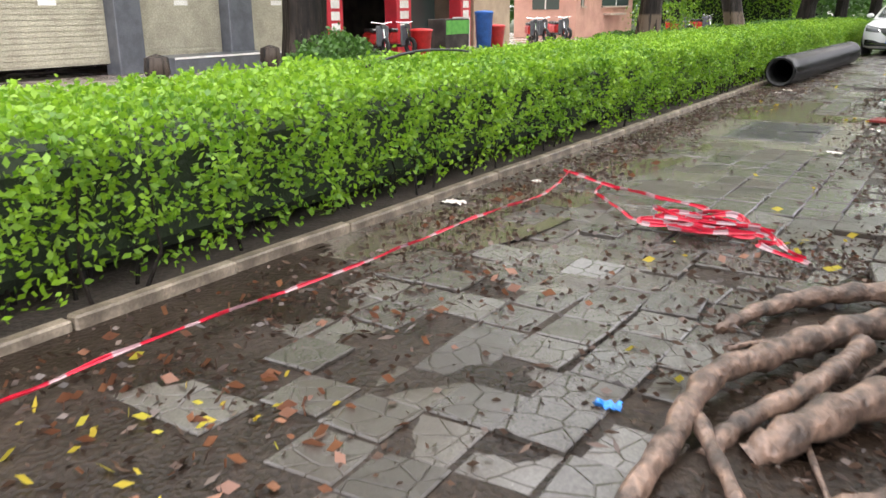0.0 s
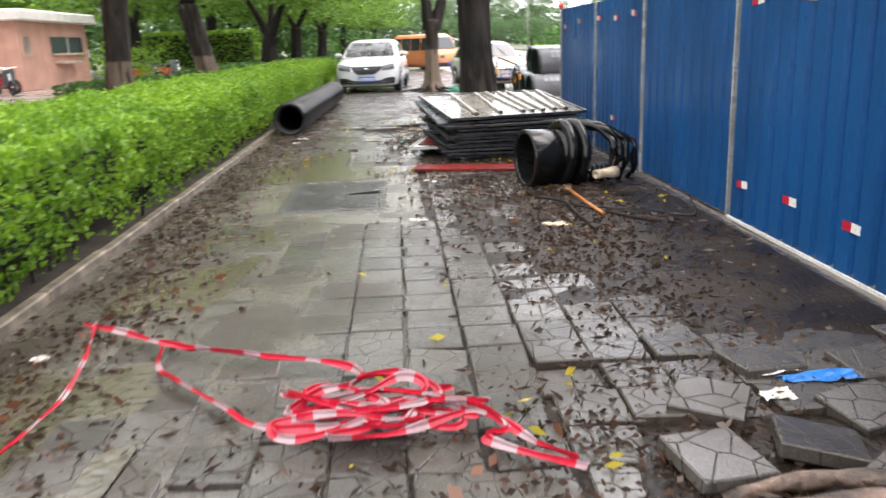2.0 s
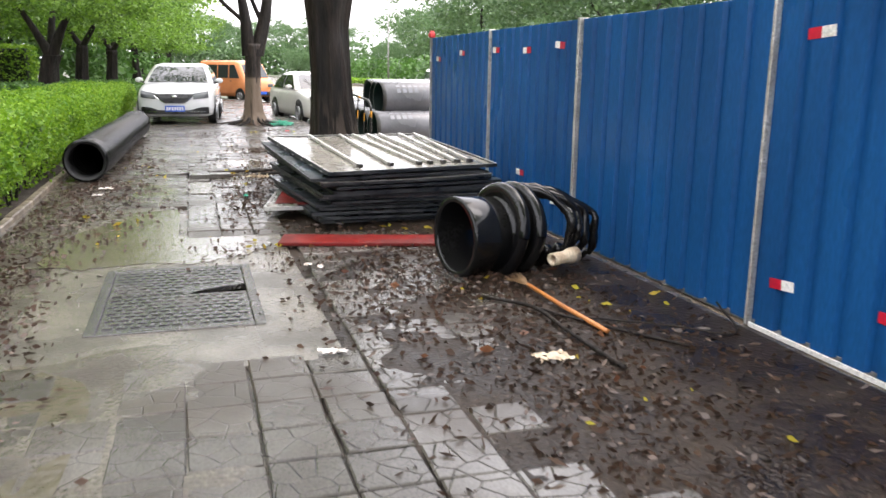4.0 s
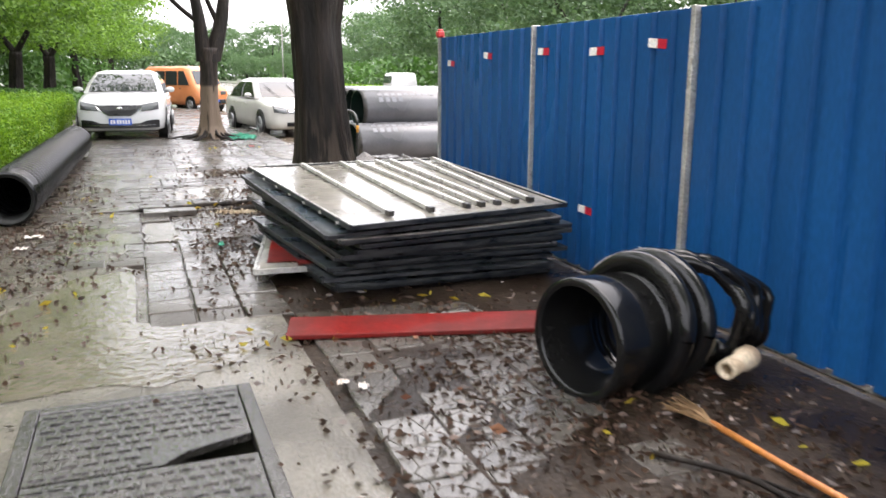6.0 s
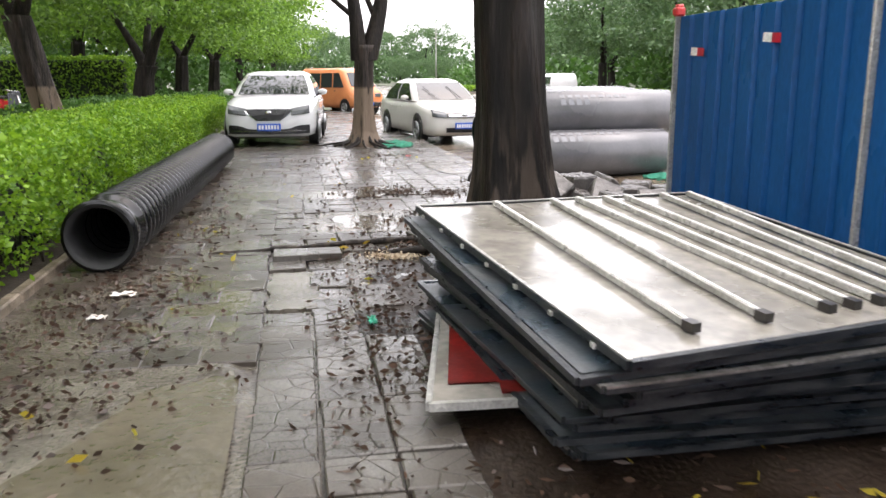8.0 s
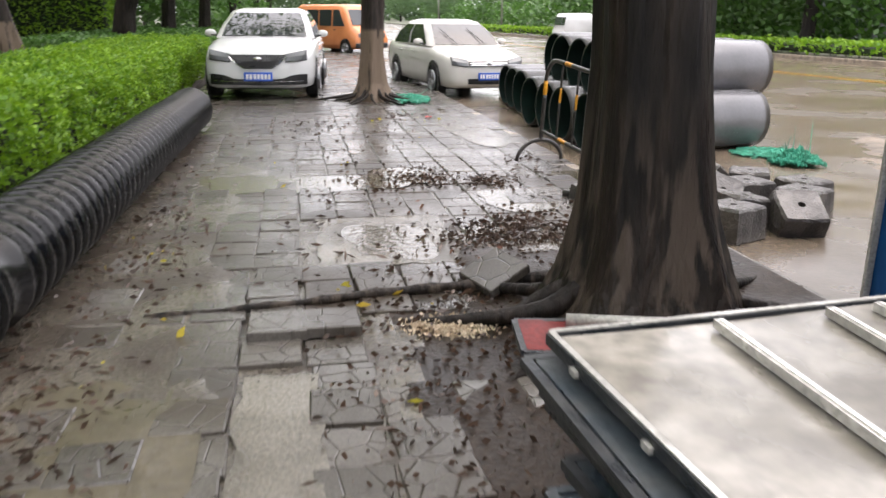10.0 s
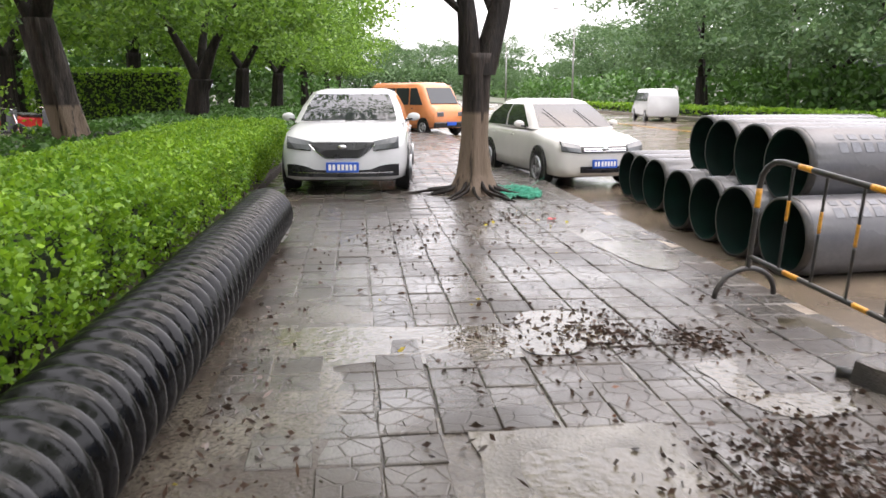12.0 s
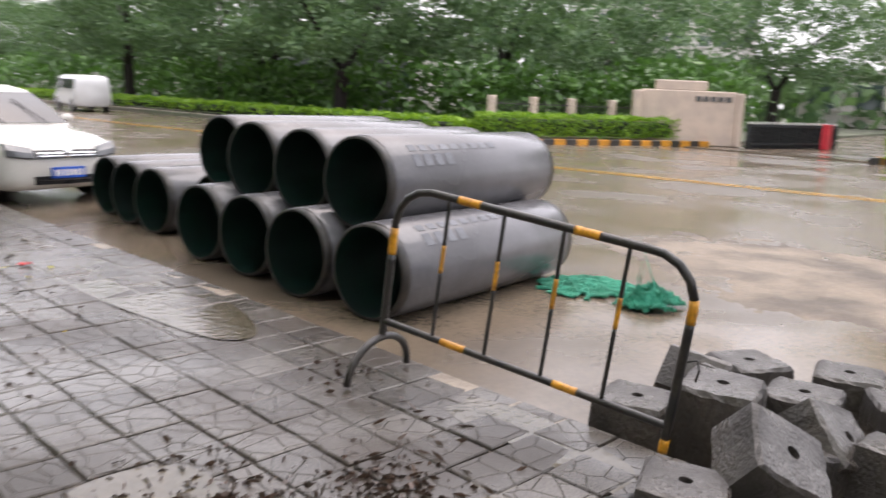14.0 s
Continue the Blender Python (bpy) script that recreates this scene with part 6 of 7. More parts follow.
sc = scooter()
sc.matrix_basis = pose(SX + 1.2, 20.6, 0, 0, 0, 60)
for x, y, a in ((SX + 1.4, 21.6, 75), (SX + 1.0, 30.9, 40), (SX + 0.8, 32.2, 55), (SX + 1.1, 33.4, 48), (SX + 0.7, 34.6, 60), (-11.5, 40.0, 70), (-10.8, 41.0, 60), (-11.3, 42.2, 66)):
    copy_thing(sc, pose(x, y, 0, 0, 0, a))

kiosk = thing("kiosk", "pink tiled gatehouse with a white flat roof", "building", pose(SX, 36.8, 0), kind="structure")
part("wall", boxed(-3.2, 0, 0, 7.5, 0, 2.75, bev=0.02), "wall_pink", kiosk)
part("roof", boxed(-3.6, 0.4, -0.4, 7.9, 2.75, 3.2, bev=0.06), "white", kiosk, "white roof slab")
for a in ((0.0, 0.03, 3.2, 6.8), (0.0, 0.03, 0.6, 1.0)):
    w = part("window", boxed(*a, 1.45, 2.15), "window_glass", kiosk)
    part("window_frame", boxed(0.03, 0.05, (a[2] + a[3]) / 2 - 0.03, (a[2] + a[3]) / 2 + 0.03, 1.45, 2.15), "white", w)
    part("window_sill", boxed(0.0, 0.12, a[2] - 0.1, a[3] + 0.1, 1.37, 1.45), "stone", w)
w = part("window", boxed(-2.2, -0.8, -0.03, 0.0, 1.3, 2.15), "window_glass", kiosk)
part("window_frame", boxed(-1.53, -1.47, -0.05, -0.03, 1.3, 2.15), "white", w)
part("corner_pillar", boxed(-0.4, 0.12, -0.12, 0.4, 0, 2.75, bev=0.02), "wall_pink", kiosk)
part("counter", boxed(0.0, 0.4, 3.4, 5.6, 1.0, 1.1), "stone", kiosk)
for x, y in ((-9.9, 8.6), (-10.6, 11.6)):
    b = thing("bollard", "short weathered stone bollard behind the hedge", "bollard", pose(x, y, 0))
    bm = lathe(bmesh.new(), [(0.001, 0), (0.16, 0), (0.15, 0.45), (0.19, 0.5), (0.17, 0.72), (0.001, 0.78)], 16)
    bmesh.ops.rotate(bm, verts=bm.verts, cent=(0, 0, 0), matrix=Matrix.Rotation(math.pi / 2, 3, "X"))
    part("bollard_stone", bm, "bark", b, smooth=True)

# ---- across the road: kerb, gate wall, railing, buildings ----
fk = thing("kerb", "black and yellow painted kerb across the road", "kerb", kind="structure")
for k in range(20):
    part("kerb_stone", boxed(-0.245, 0.245, -0.1, 0.1, -0.22, 0.08, bev=0.01, m=pose(19.2 + 0.466 * k, 35.2 - 0.151 * k, 0, 0, 0, -18)), "yellow_paint" if k % 2 else "black_paint", fk)
for k in range(12):
    part("kerb_stone", boxed(25.5 + k * 0.5, 25.995 + k * 0.5, 25.3, 25.5, ROAD_Z - 0.1, 0.1, bev=0.01), "yellow_paint" if k % 2 else "black_paint", fk)
tagged(part("far_kerb", boxed(-0.1, 0.1, 0, 56.0, -0.25, 0.05, bev=0.02, m=pose(19.0, 35.4, 0, 0, 0, 4.0)), "kerb"), "pale kerb on the far side of the road", "kerb", kind="structure")
tagged(part("gateway_drive", boxed(27.0, 110, 25.5, 41.5, ROAD_Z - 0.1, ROAD_Z + 0.002), "road"), "wet concrete drive to the gate", "road", kind="structure")
gw = thing("gate_wall", "pale pink stone gate wall with a raised middle part", "wall", pose(27.9, 33.1, 0, 0, 0, -50), kind="structure")
part("wall_slab", boxed(-1.75, 1.9, -0.2, 0.2, -0.1, 2.0, bev=0.03), "stone", gw)
part("wall_cap", boxed(-1.2, 0.75, -0.1, 0.35, 2.0, 2.38, bev=0.03), "stone", gw)
part("wall_end", boxed(-2.05, -1.75, -0.35, 0.4, -0.1, 1.95, bev=0.03), "stone", gw)
part("wall_end", boxed(1.9, 2.15, -0.35, 0.4, -0.1, 1.95, bev=0.03), "stone", gw)
for k in range(5):
    part("lettering_bar", boxed(0.3 + k * 0.29, 0.52 + k * 0.29, -0.23, -0.2, 1.6, 1.8), "iron", gw)
rl = thing("railing", "dark iron railing between pale stone posts", "railing", pose(20.2, 37.4, 0, 0, 0, -18), kind="structure")
POSTS = [0.8, 2.63, 4.4, 6.38]
for x in POSTS:
    part("rail_post", boxed(x - 0.13, x + 0.13, -0.13, 0.13, -0.05, 1.5, bev=0.03), "stone", rl)
for x0, x1 in zip(POSTS, POSTS[1:] + [8.4]):
    for z in (0.25, 1.2):
        part("rail", boxed(x0 + 0.14, x1 - 0.14, -0.02, 0.02, z, z + 0.04), "black_paint", rl)
    for k in range(int((x1 - x0 - 0.3) / 0.13)):
        part("rail_bar", boxed(x0 + 0.2 + k * 0.13, x0 + 0.22 + k * 0.13, -0.01, 0.01, 0.05, 1.35), "black_paint", rl)
gt = thing("sliding_gate", "low dark folding steel gate across the drive", "gate", pose(28.9, 30.9, ROAD_Z, 0, 0, -13))
for k in range(22):
    part("gate_bar", boxed(k * 0.27, k * 0.27 + 0.05, -0.12, 0.12, 0, 0.95), "panel_edge", gt)
    part("gate_tip", boxed(k * 0.27, k * 0.27 + 0.05, -0.03, 0.03, 0.95, 1.05), "white", gt)
for z in (0.85, 0.15):
    part("gate_rail", boxed(0, 5.8, -0.1, 0.1, z, z + 0.08), "panel_edge", gt)
rp = thing("gate_post", "red boxed gate motor post", "post", pose(32.9, 29.4, ROAD_Z))
part("post_box", boxed(-0.16, 0.16, -0.16, 0.16, 0, 0.95, bev=0.03), "red_sign", rp)
part("post_cap", boxed(-0.18, 0.18, -0.18, 0.18, 0.95, 1.02, bev=0.02), "red_sign", rp)


def building(name, label, m, w, d, h, floors, cols, wall):
    t = thing(name, label, "building", m, kind="structure")
    part("wall", boxed(-w / 2, w / 2, -d / 2, d / 2, 0, h), wall, t)
    part("roof", boxed(-w / 2 - 0.3, w / 2 + 0.3, -d / 2 - 0.3, d / 2 + 0.3, h, h + 0.6), wall, t)
    for f in range(floors):
        for c in range(cols):
            x, z = -w / 2 + (c + 0.5) * w / cols, (f + 0.35) * h / floors
            wd = part("window", boxed(x - w / cols * 0.28, x + w / cols * 0.28, -d / 2 - 0.06, -d / 2, z, z + h / floors * 0.5), "window_glass", t)
            part("sill", boxed(x - w / cols * 0.33, x + w / cols * 0.33, -d / 2 - 0.35, -d / 2, z - 0.2, z - 0.05), wall, wd)
            if (f + c) % 2:
                part("air_conditioner", boxed(x + w / cols * 0.3, x + w / cols * 0.44, -d / 2 - 0.5, -d / 2, z + 0.1, z + 0.8), "white", wd)
    return t


building("apartment_building", "tall pale apartment block behind the trees", pose(128, 92, 0, 0, 0, -58), 30, 14, 39, 12, 9, "far_wall")
building("low_building", "plain pale building beyond the gate", pose(85, 42, 0, 0, 0, -70), 16, 10, 4.6, 1, 4, "far_wall")
building("low_building", "long pale building behind the far trees", pose(60, 115, 0, 0, 0, -75), 60, 10, 4.5, 1, 14, "far_wall")
building("low_building", "grey wall-like shed among the trees across the road", pose(36, 68, 0, 0, 0, -80), 14, 3, 3.0, 1, 3, "pillar_grey")

for x, y, h in ((22.3, 58.5, 9.0), (19.5, 130, 9.0), (19.8, 95, 9.0)):
    lp = thing("street_lamp", "slim pale steel street lamp post", "street lamp", pose(x, y, ROAD_Z))
    part("lamp_post", tube(bmesh.new(), [(0, 0, 0), (0, 0, 3), (0, 0, h)], [0.12, 0.09, 0.06], 12), "zinc", lp, smooth=True)
    part("lamp_arm", tube(bmesh.new(), [(0, 0, h), (-0.6, 0, h + 0.4), (-1.6, 0, h + 0.5)], 0.04, 8), "zinc", lp, smooth=True)
    part("lamp_head", boxed(-2.2, -1.5, -0.12, 0.12, h + 0.44, h + 0.56, bev=0.03), "zinc", lp)


# ---- barrier tape ----
def tape(name, pts, width, seed, label, shift=(-0.09, -0.36)):
    """Striped barrier tape, twisted, with red and white lengths in turn."""
    t = thing(name, label, "barrier tape")
    c = [p + Vector((*shift, 0)) for p in curve_pts(pts, 10)]
    g = random.Random(seed)
    ph = g.uniform(0, 6)
    run, band, cur = 0.0, 0, []
    rows_ = []
    for i, p in enumerate(c):
        d = (c[min(i + 1, len(c) - 1)] - c[max(i - 1, 0)])
        d.z = 0
        d = d.normalized() if d.length > 1e-6 else Vector((1, 0, 0))
        a = 0.55 * math.sin(run * 5 + ph) + 0.3 * math.sin(run * 11)
        p = p + Vector((0, 0, 0.014))
        side = Vector((-d.y, d.x, 0)) * math.cos(a) + Vector((0, 0, 1)) * math.sin(a)
        w = width * (0.6 + 0.4 * math.sin(run * 7 + ph) ** 2)
        w *= 0.75
        rows_.append((p - side * w / 2 + Vector((0, 0, abs(math.sin(a)) * w / 2)), p + side * w / 2 + Vector((0, 0, abs(math.sin(a)) * w / 2)), run))
        if i + 1 < len(c):
            run += (c[i + 1] - p).length
    for col in (0, 1):
        bm = bmesh.new()
        for (a, b, r0), (c2, d2, r1) in zip(rows_, rows_[1:]):
            if ((r0 / 0.3) % 1.0 > 0.68) == bool(col):
                bm.faces.new([bm.verts.new(q) for q in (a, b, d2, c2)])
                m1, m2 = (a + b) / 2, (c2 + d2) / 2
                up = Vector((0, 0, 0.36 * (a - b).length))
                bm.faces.new([bm.verts.new(q) for q in (m1 - up, m1 + up, m2 + up, m2 - up)])
        part("red_stripes" if col == 0 else "white_stripes", bm, "red_tape" if col == 0 else "white_tape", t, "red stripes" if col == 0 else "white stripes")["kind"] = "stuff"


tape("barrier_tape", [(-2.62, 1.2, 0.03), (-2.6, 2.19, 0.03), (-2.58, 2.88, 0.05), (-2.51, 3.67, 0.05), (-2.5, 4.5, 0.04), (-2.5, 5.2, 0.04), (-2.46, 5.9, 0.03), (-2.45, 6.2, 0.03), (-2.53, 6.65, 0.04), (-2.62, 7.0, 0.05)], 0.035, 1, "long red and white barrier tape stretched along the mud", (0, 0))
tape("barrier_tape", [(-2.59, 7.37, 0.04), (-2.3, 7.2, 0.03), (-2.08, 7.04, 0.03), (-1.7, 6.86, 0.03), (-1.31, 6.72, 0.03), (-1.15, 6.5, 0.04), (-1.3, 6.36, 0.05), (-1.42, 6.2, 0.04), (-1.2, 6.25, 0.06), (-1.0, 6.42, 0.06), (-0.9, 6.34, 0.05), (-1.1, 6.1, 0.06), (-1.36, 5.97, 0.05), (-1.45, 6.1, 0.05), (-1.15, 6.12, 0.07), (-0.8, 6.2, 0.06), (-0.62, 6.0, 0.05), (-0.7, 5.92, 0.03), (-0.4, 5.72, 0.03)], 0.06, 2, "crumpled red and white barrier tape in a heap")
tape("barrier_tape", [(-2.1, 7.0, 0.02), (-2.03, 6.72, 0.03), (-1.75, 6.4, 0.03), (-1.51, 6.13, 0.03), (-1.3, 6.05, 0.05), (-1.05, 6.2, 0.05), (-1.2, 6.4, 0.05), (-1.02, 6.5, 0.06), (-0.85, 6.3, 0.05), (-1.0, 6.1, 0.05), (-1.25, 5.98, 0.04), (-0.95, 6.0, 0.05), (-0.72, 6.12, 0.05), (-0.55, 5.9, 0.04), (-0.42, 5.76, 0.03)], 0.055, 3, "tangled loop of red and white barrier tape")

g = random.Random(14)
for k in range(2):
    pts = [(-1.05 + g.uniform(-.4, .36), 6.2 + g.uniform(-.22, .22), g.uniform(.02, .09)) for _ in range(13)]
    tape("barrier_tape", pts, 0.046, 20 + k, "crumpled red and white barrier tape in a tangle")

# ---- nets, broom, branches, litter ----
def net(x, y, rx, ry, h, seed, label, z=0.0):
    g = np.random.default_rng(seed)
    n = 46
    u, v = np.meshgrid(np.linspace(-1, 1, n), np.linspace(-1, 1, n))
    r = np.sqrt(u ** 2 + v ** 2)
    k = np.clip(1.1 - r, 0, 1)
    zz = z + 0.012 + h * k * (0.55 + 0.45 * fbm(u * 3, v * 3, 2.0, seed)) + 0.25 * h * np.abs(fbm(u, v, 9.0, seed + 1)) * (r < 1.1)
    uu = u + 0.12 * fbm(v, u, 4, seed); vv = v + 0.12 * fbm(u, v, 4, seed + 2)
    ii = (np.arange(n - 1)[:, None] * n + np.arange(n - 1)).ravel()
    f = np.stack([ii, ii + 1, ii + n + 1, ii + n], 1)
    keep = (r.ravel()[f].max(1) < 1.0 + 0.25 * fbm(uu.ravel()[f[:, 0]], vv.ravel()[f[:, 0]], 4, seed))
    t = thing("green_net", label, "net")
    ob = part("mesh_cloth", mesh_np("net", np.stack([x + uu * rx, y + vv * ry, zz], -1).reshape(-1, 3), f[keep]), "net", t)
    w = ob.modifiers.new("strands", "WIREFRAME"); w.thickness = 0.014
    ob2 = part("inner_fold", mesh_np("net", np.stack([x + uu * rx * 0.9, y + vv * ry * 0.9, zz * 0.75 + 0.25 * (z + 0.004)], -1).reshape(-1, 3), f[keep]), "net", t)


net(0.6, 26.75, 0.42, 0.75, 0.1, 3, "green plastic safety net crumpled at the tree's foot")
net(4.05, 20.63, 0.28, 0.24, 0.22, 4, "bundled green safety net on wet sand", ROAD_Z)
net(4.15, 21.3, 0.42, 0.4, 0.07, 5, "flattened green safety net beside the pipes", ROAD_Z)

broom = thing("broom", "bamboo broom with an orange pole lying on the mud", "broom", pose(0, 0, 0))
part("pole", tube(bmesh.new(), [(0.47, 10.12, 0.05), (0.5, 9.65, 0.035), (0.54, 9.2, 0.025)], 0.014, 8), "orange_wood", broom, "orange pole", smooth=True)
bm = bmesh.new()
g = random.Random(4)
for k in range(34):
    s = g.uniform(-.07, .07)
    tube(bm, [(0.46, 10.08, 0.05), (0.46 + s * .5, 10.2, 0.045 + g.uniform(0, .03)), (0.47 + s, 10.38 + s * .3, 0.01 + g.uniform(0, .05))], 0.0025, 4)
part("bristles", bm, "straw", broom)["kind"] = "stuff"
for pts, r, lab in (([(0.13, 10.03, 0.02), (0.33, 9.7, 0.03), (0.34, 9.22, 0.02), (0.36, 8.7, 0.02)], 0.012, "thin dark branch lying on the mud"), ([(0.36, 9.74, 0.015), (0.54, 9.36, 0.02), (0.85, 8.9, 0.015)], 0.009, "thin dark stick lying on the mud"), ([(0.4, 9.6, 0.01), (0.9, 9.2, 0.03), (1.2, 9.0, 0.02), (1.25, 9.25, 0.12)], 0.006, "black wire loop lying on the mud")):
    b = thing("branch", lab, "branch")
    part("twig", tube(bmesh.new(), curve_pts(pts, 5), r, 6), "bark_dark", b, smooth=True)
cb = thing("cable", "black cable lying over the hedge", "cable")
part("wire", tube(bmesh.new(), curve_pts([(-4.3, 6.2, 0.86), (-4.1, 6.8, 1.0), (-4.1, 7.5, 0.99), (-4.3, 8.3, 0.92)], 6), 0.012, 6), "rubber", cb, smooth=True)


def scrap(x, y, z, w, d, material, label, seed, cat="litter"):
    """A crumpled flake of paper or film."""
    g = random.Random(seed)
    bm = bmesh.new()
    n = 7
    vs = [[bm.verts.new((x + (u / (n - 1) - .5) * w * g.uniform(.75, 1.1), y + (v / (n - 1) - .5) * d * g.uniform(.75, 1.1), z + g.uniform(0.002, 0.025))) for u in range(n)] for v in range(n)]
    for a in range(n - 1):
        for b in range(n - 1):
            bm.faces.new((vs[a][b], vs[a][b + 1], vs[a + 1][b + 1], vs[a + 1][b]))
    tagged(part("litter", bm, material), label, cat)


for i, (x, y, w, d, m_, lab) in enumerate([(-2.94, 5.7, .16, .1, "paper", "crumpled white paper on the mud"), (-2.76, 6.66, .09, .06, "paper", "small white paper scrap on the mud"), (-0.92, 9.3, .14, .06, "paper", "flat white paper strip on the pavers"), (0.45, 6.13, .26, .16, "paper", "soggy white plastic bag on the mud"), (0.62, 6.0, .34, .1, "blue_film", "blue plastic film scrap on the mud"),
                                          (-0.81, 3.35, .1, .06, "blue_film", "blue plastic scrap between pavers"), (-0.79, 11.14, .06, .05, "paper", "torn white tissue on the litter"), (-0.71, 11.07, .05, .05, "paper", "torn white tissue flake"), (0.1, 8.95, .2, .12, "cream", "soggy cream-coloured wrapper"), (0.37, 5.86, .13, .1, "paper", "torn white plastic on the mud"), (-2.5, 15.4, .16, .1, "paper", "white paper scrap near the pipe"),
                                          (0.55, 24.2, .1, .08, "redplastic", "small red wrapper on the pavers"), (-2.55, 14.9, .12, .07, "paper", "white wrapper on the mud"), (-1.0, 14.55, .05, .18, "net", "green plastic strip in a joint")]):
    scrap(x, y, 0.004, w, d, m_, lab, i)

# lifted and loose pavers by the roots
loose = [(-0.31, 16.8, 0.085, 8, -22, 24), (0.05, 5.9, 0.02, 5, 4, 14), (0.42, 5.95, 0.03, -6, 7, -20), (0.75, 6.2, 0.015, 3, -5, 12), (-0.3, 5.45, 0.02, -7, 2, -8), (0.2, 6.35, 0.01, 3, 3, -28), (0.62, 5.7, 0.02, 4, -6, 35), (1.0, 6.6, 0.01, 2, -2, 5), (0.55, 6.7, 0.006, -2, 2, 9)]
lp0 = None
for p in loose:
    if p[1] < 7:
        p = (p[0] - 0.1, p[1] - 0.5, *p[2:])
    if lp0 is None:
        lp0 = tagged(part("loose_paver", boxed(-0.14, 0.14, -0.14, 0.14, -0.03, 0.025, bev=0.006), "paver"), "loose tilted grey concrete paver", "paver", "loose pavers")
        lp0.matrix_basis = pose(*p)
    else:
        copy_thing(lp0, pose(*p))

# sand on the road, fallen leaves, debris
xs, ys = np.arange(3.4, 9.0, 0.06), np.arange(15.5, 23.0, 0.06)
gx, gy = np.meshgrid(xs, ys)
k = np.clip(1 - np.abs(gx - 6.3 - 0.15 * (gy - 19)) / 1.9, 0, 1) * np.clip(1 - np.abs(gy - 19.3) / 3.4, 0, 1)
gz = ROAD_Z - 0.03 + 0.09 * np.sqrt(k) + 0.02 * fbm(gx, gy, 2.5, 4) * (k > 0) + 0.012 * fbm(gx, gy, 8, 5) + 0.008 * fbm(gx, gy, 21, 6)
nx, ny = len(xs), len(ys)
ii = (np.arange(ny - 1)[:, None] * nx + np.arange(nx - 1)).ravel()
tagged(part("sand", mesh_np("sand", np.stack([gx, gy, gz], -1).reshape(-1, 3), np.stack([ii, ii + 1, ii + nx + 1, ii + nx], 1), True), "sand"), "wet spread sand on the road edge", "sand", kind="stuff")


def scatter(name, zones, size, material, label, seed, flat=0.85, z=0.006, aspect=0.6):
    g = np.random.default_rng(seed)
    out = []
    for n, x, y, sx, sy in zones:
        n = int(n * 0.8)
        cx, cy = g.normal(x, sx, max(3, n // 25)), g.normal(y, sy, max(3, n // 25))
        pick = g.integers(0, len(cx), n)
        x, y, sx, sy = cx[pick], cy[pick], 0.09 + 0.25 * sx, 0.09 + 0.2 * sy
        p = np.stack([g.normal(x, sx, n), g.normal(y, sy, n), z + np.abs(g.normal(0, 0.006, n))], 1)
        out.append(p[(p[:, 0] > -3.05) & (p[:, 0] < 1.3)])
    tagged(part(name, leaves(name, np.concatenate(out), size, seed, flat=flat, aspect=aspect, jitter=0.6), material), label, "fallen leaves", kind="stuff")


LITTER = [(3600, -2.75, 9.0, 0.22, 3.2), (1400, -2.5, 4.0, 0.35, 1.6), (1000, -2.5, 14.5, 0.3, 1.2), (3200, 0.15, 8.8, 0.45, 1.6), (1500, 0.1, 10.6, 0.5, 0.6), (2200, 0.1, 4.2, 0.45, 0.8), (600, -0.6, 5.4, 0.6, 0.35), (500, -1.2, 3.6, 0.7, 0.8), (700, -0.4, 16.2, 0.45, 0.35), (1300, 0.05, 17.8, 0.22, 0.35), (420, -0.25, 19.75, 0.16, 0.18), (260, 0.27, 19.6, 0.1, 0.15),
          (500, -0.9, 14.6, 0.2, 0.8), (400, -1.2, 20, 0.8, 2.5), (500, 0.6, 8.2, 0.4, 0.8), (400, -2.3, 17.5, 0.12, 2.2), (400, -0.5, 12, 0.5, 0.4), (120, 0.9, 19.2, 0.25, 0.7), (300, -0.3, 24.5, 0.7, 1.6)]
scatter("leaf_litter", LITTER, 0.032, "dead_leaf", "dark rotten leaves and twigs strewn on the pavement", 5)
scatter("debris", [(n // 3, x, y, a, b) for n, x, y, a, b in LITTER], 0.06, "dead_leaf", "dark bark scraps and twigs on the pavement", 6, 0.75, 0.008, 0.22)
scatter("brown_leaves", [(160, -2.1, 3.0, 0.5, 1.1), (60, 0.2, 9.5, 0.6, 1.6), (40, -0.8, 5.0, 0.7, 0.6), (60, -2.6, 8.0, 0.2, 3.0), (14, 0.1, 18.2, 0.4, 0.8)], 0.06, "brown_leaf", "fallen reddish-brown leaves on the mud", 9, 0.85, 0.01, 0.55)
scatter("yellow_leaves", [(40, -2.0, 3.2, 0.6, 1.0), (26, 0.2, 10.6, 0.7, 1.1), (16, -1.2, 4.6, 0.7, 1.0), (26, -2.2, 16.0, 0.3, 1.4), (26, -0.6, 19, 0.8, 3), (20, -0.3, 12.0, 0.5, 0.5), (14, -1.0, 8.0, 0.9, 1.5)], 0.06, "yellow_leaf", "fallen yellow leaves on wet pavers", 7, 0.9, 0.012, 0.4)

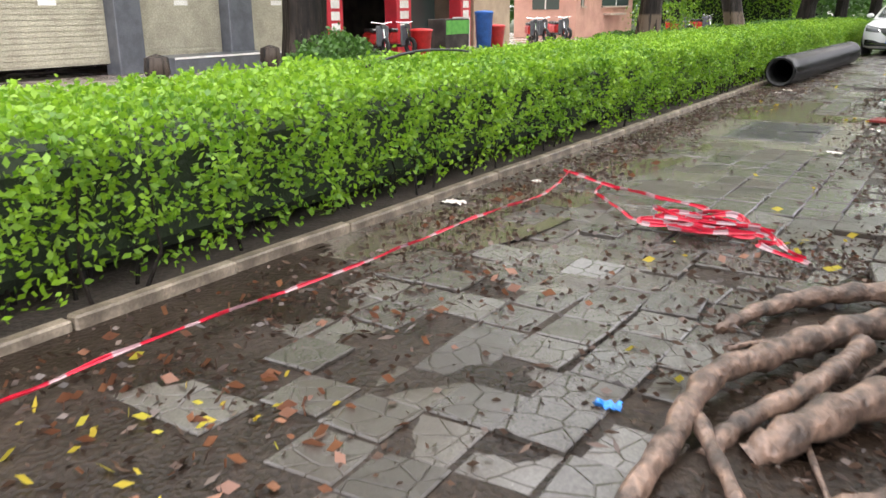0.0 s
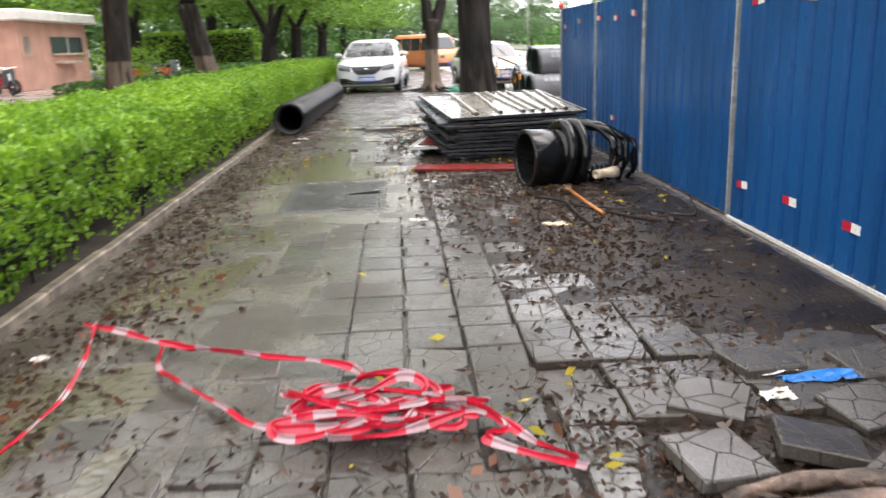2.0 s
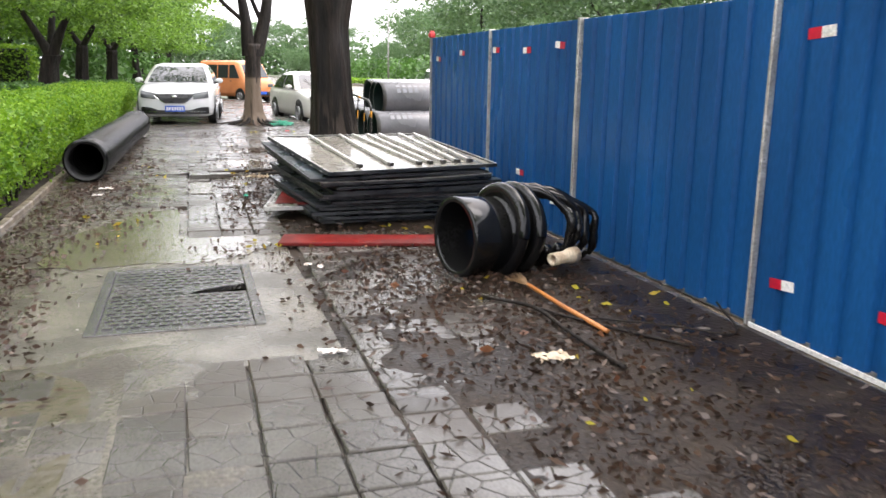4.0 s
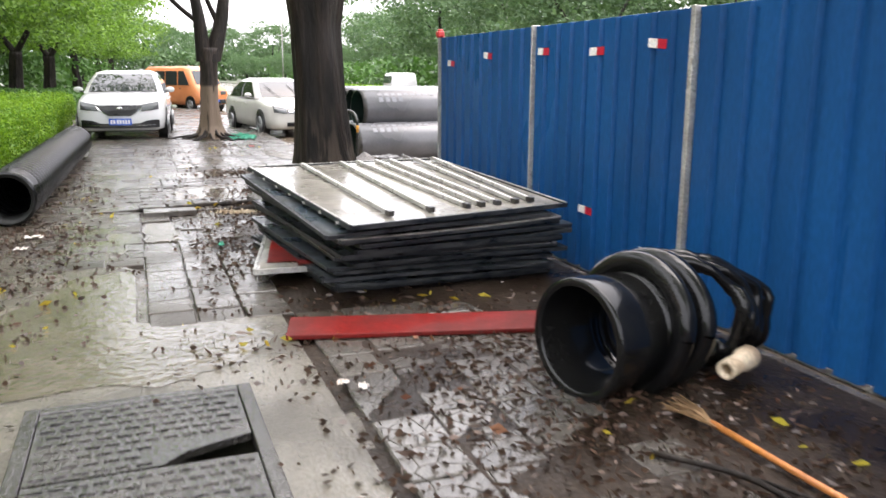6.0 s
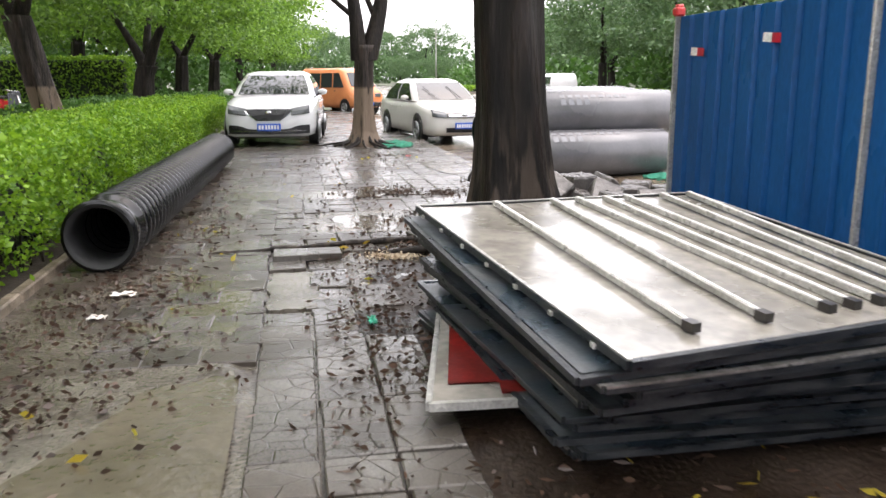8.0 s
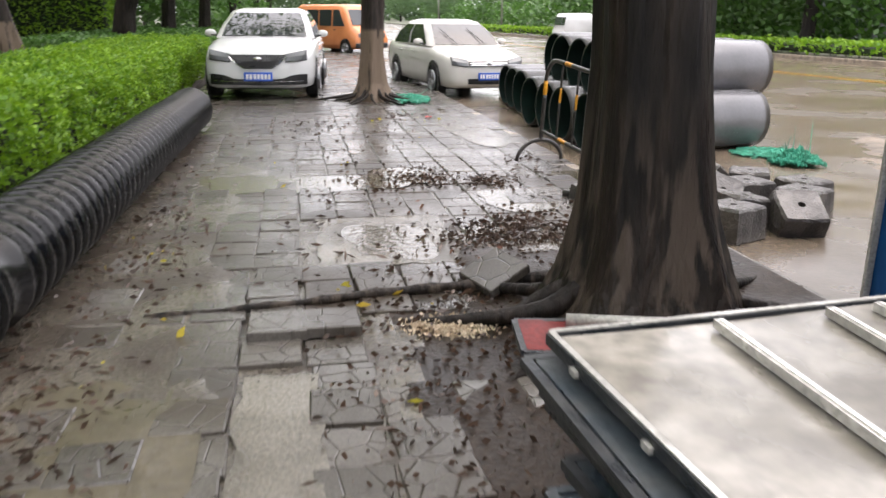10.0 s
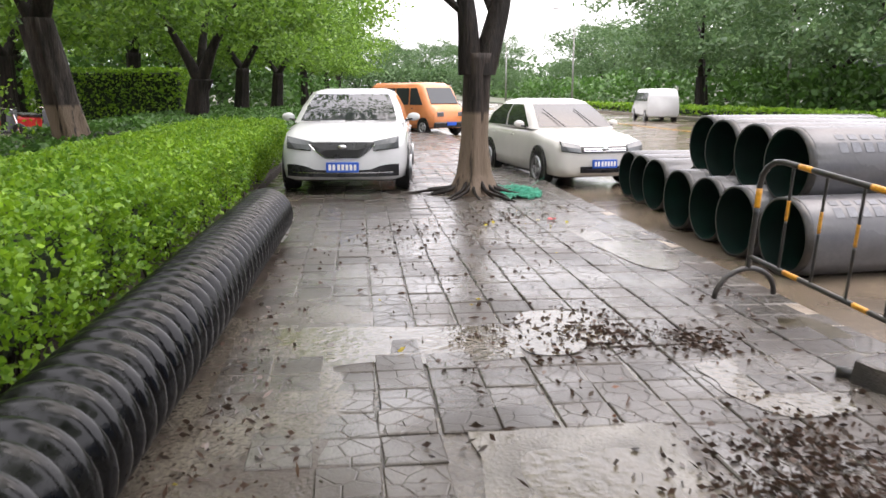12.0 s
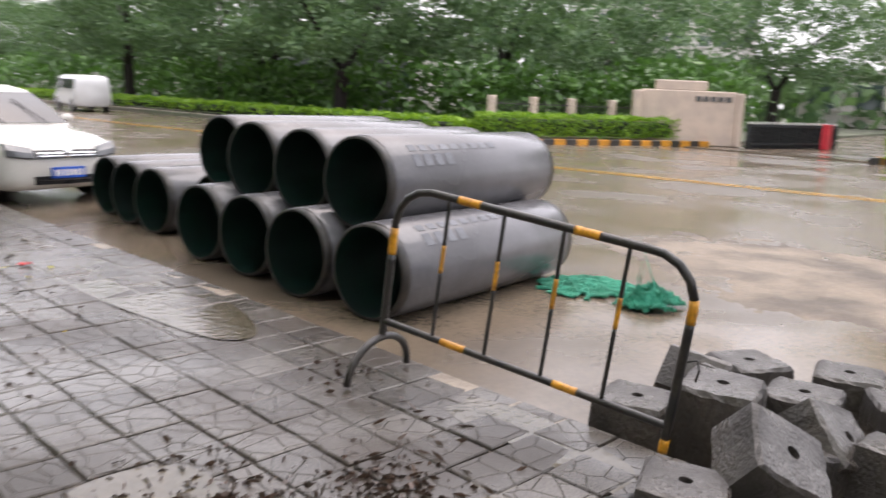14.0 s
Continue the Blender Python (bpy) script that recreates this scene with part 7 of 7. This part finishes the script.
g_ = np.random.default_rng(12)
n = 1500
p = np.stack([g_.normal(-0.64, 0.1, n), g_.normal(16.25, 0.06, n), np.abs(g_.normal(0.006, 0.009, n))], 1)
tagged(part("sawdust", leaves("sawdust", p, 0.02, 3, 0.3, 0.8), "cream"), "spilled pale crumbs on broken pavers", "rubble", kind="stuff")
sr = thing("surface_root", "long brown surface root crossing the pavers", "tree root")
c = curve_pts([(0.0, 16.75, 0.06), (-0.5, 16.78, 0.02), (-0.97, 16.74, 0.015), (-1.4, 16.66, 0.01), (-2.1, 16.62, -0.01)], 6)
part("root", tube(bmesh.new(), c, [0.036 - 0.02 * k / len(c) + 0.006 * math.sin(1.7 * k) for k in range(len(c))], 9), "bark", sr, smooth=True)


# ---- pavers ----
PIT = 0.276
paver_meshes = []
for k in range(4):
    g = random.Random(k)
    h, e, c = PIT / 2 - 0.005, 0.007, 0.0
    bm = bmesh.new()
    q = [(-h, -h), (h, -h), (h, h), (-h, h)]
    q = [(x + g.uniform(-.004, .004), y + g.uniform(-.004, .004)) for x, y in q]
    lo, mid = [bm.verts.new((x, y, -0.05)) for x, y in q], [bm.verts.new((x, y, -0.006)) for x, y in q]
    hi = [bm.verts.new((x * (1 - e / h), y * (1 - e / h), 0)) for x, y in q]
    for k2 in range(4):
        n2 = (k2 + 1) % 4
        bm.faces.new((lo[k2], lo[n2], mid[n2], mid[k2])); bm.faces.new((mid[k2], mid[n2], hi[n2], hi[k2]))
    bm.faces.new(hi)
    me = bpy.data.meshes.new("paver"); bm.to_mesh(me); bm.free()
    me.materials.append(M["paver"])
    paver_meshes.append(me)
g = random.Random(77)
rest_v, rest_f, singles = [], [], 0
for iy in range(0, 168):
    y = 0.5 + (iy + 0.5) * PIT
    for ix in range(14):
        x = -2.44 + (ix + 0.5) * PIT
        if x > 1.3 or bare(x, y, 0.06) or (-2.6 < x < -0.98 and 9.2 < y < 12.5) or any(a < x < b and c < y < d for a, b, c, d in CAST):
            continue
        if 2.5 < y < 5.2 and g.random() < 0.08:
            continue
        wild = 1.0 + 2.2 * (2.4 < y < 6.6) + 1.6 * (14.8 < y < 17.6) + 0.6 * (17.6 < y < 19)
        z = g.gauss(0, 0.0025) * wild + 0.004 * math.sin(x * 2.1 + y * 1.3) + (0.035 if 16.3 < y < 16.6 and -1.75 < x < -1.0 else 0)
        rx, ry, rz = g.gauss(0, 0.007) * wild, g.gauss(0, 0.007) * wild, g.gauss(0, 0.012) * wild
        m = Matrix.LocRotScale((x + g.gauss(0, .003) * wild, y + g.gauss(0, .003) * wild, z), Euler((rx, ry, rz)), None)
        me = paver_meshes[g.randrange(4)]
        if 13.2 < y < 20.6 and x < 0.35 and singles < 290:
            ob = new("paver", me)
            ob.parent = pavement
            ob.matrix_basis = m
            singles += 1
        else:
            o = len(rest_v)
            rest_v += [m @ v.co for v in me.vertices]
            rest_f += [[o + i for i in p.vertices] for p in me.polygons]
me = mesh_np("paver_field", [tuple(v) for v in rest_v], rest_f)
tagged(part("paver_field", me, "paver", pavement, "wet grey scored concrete pavers"), kind="stuff")
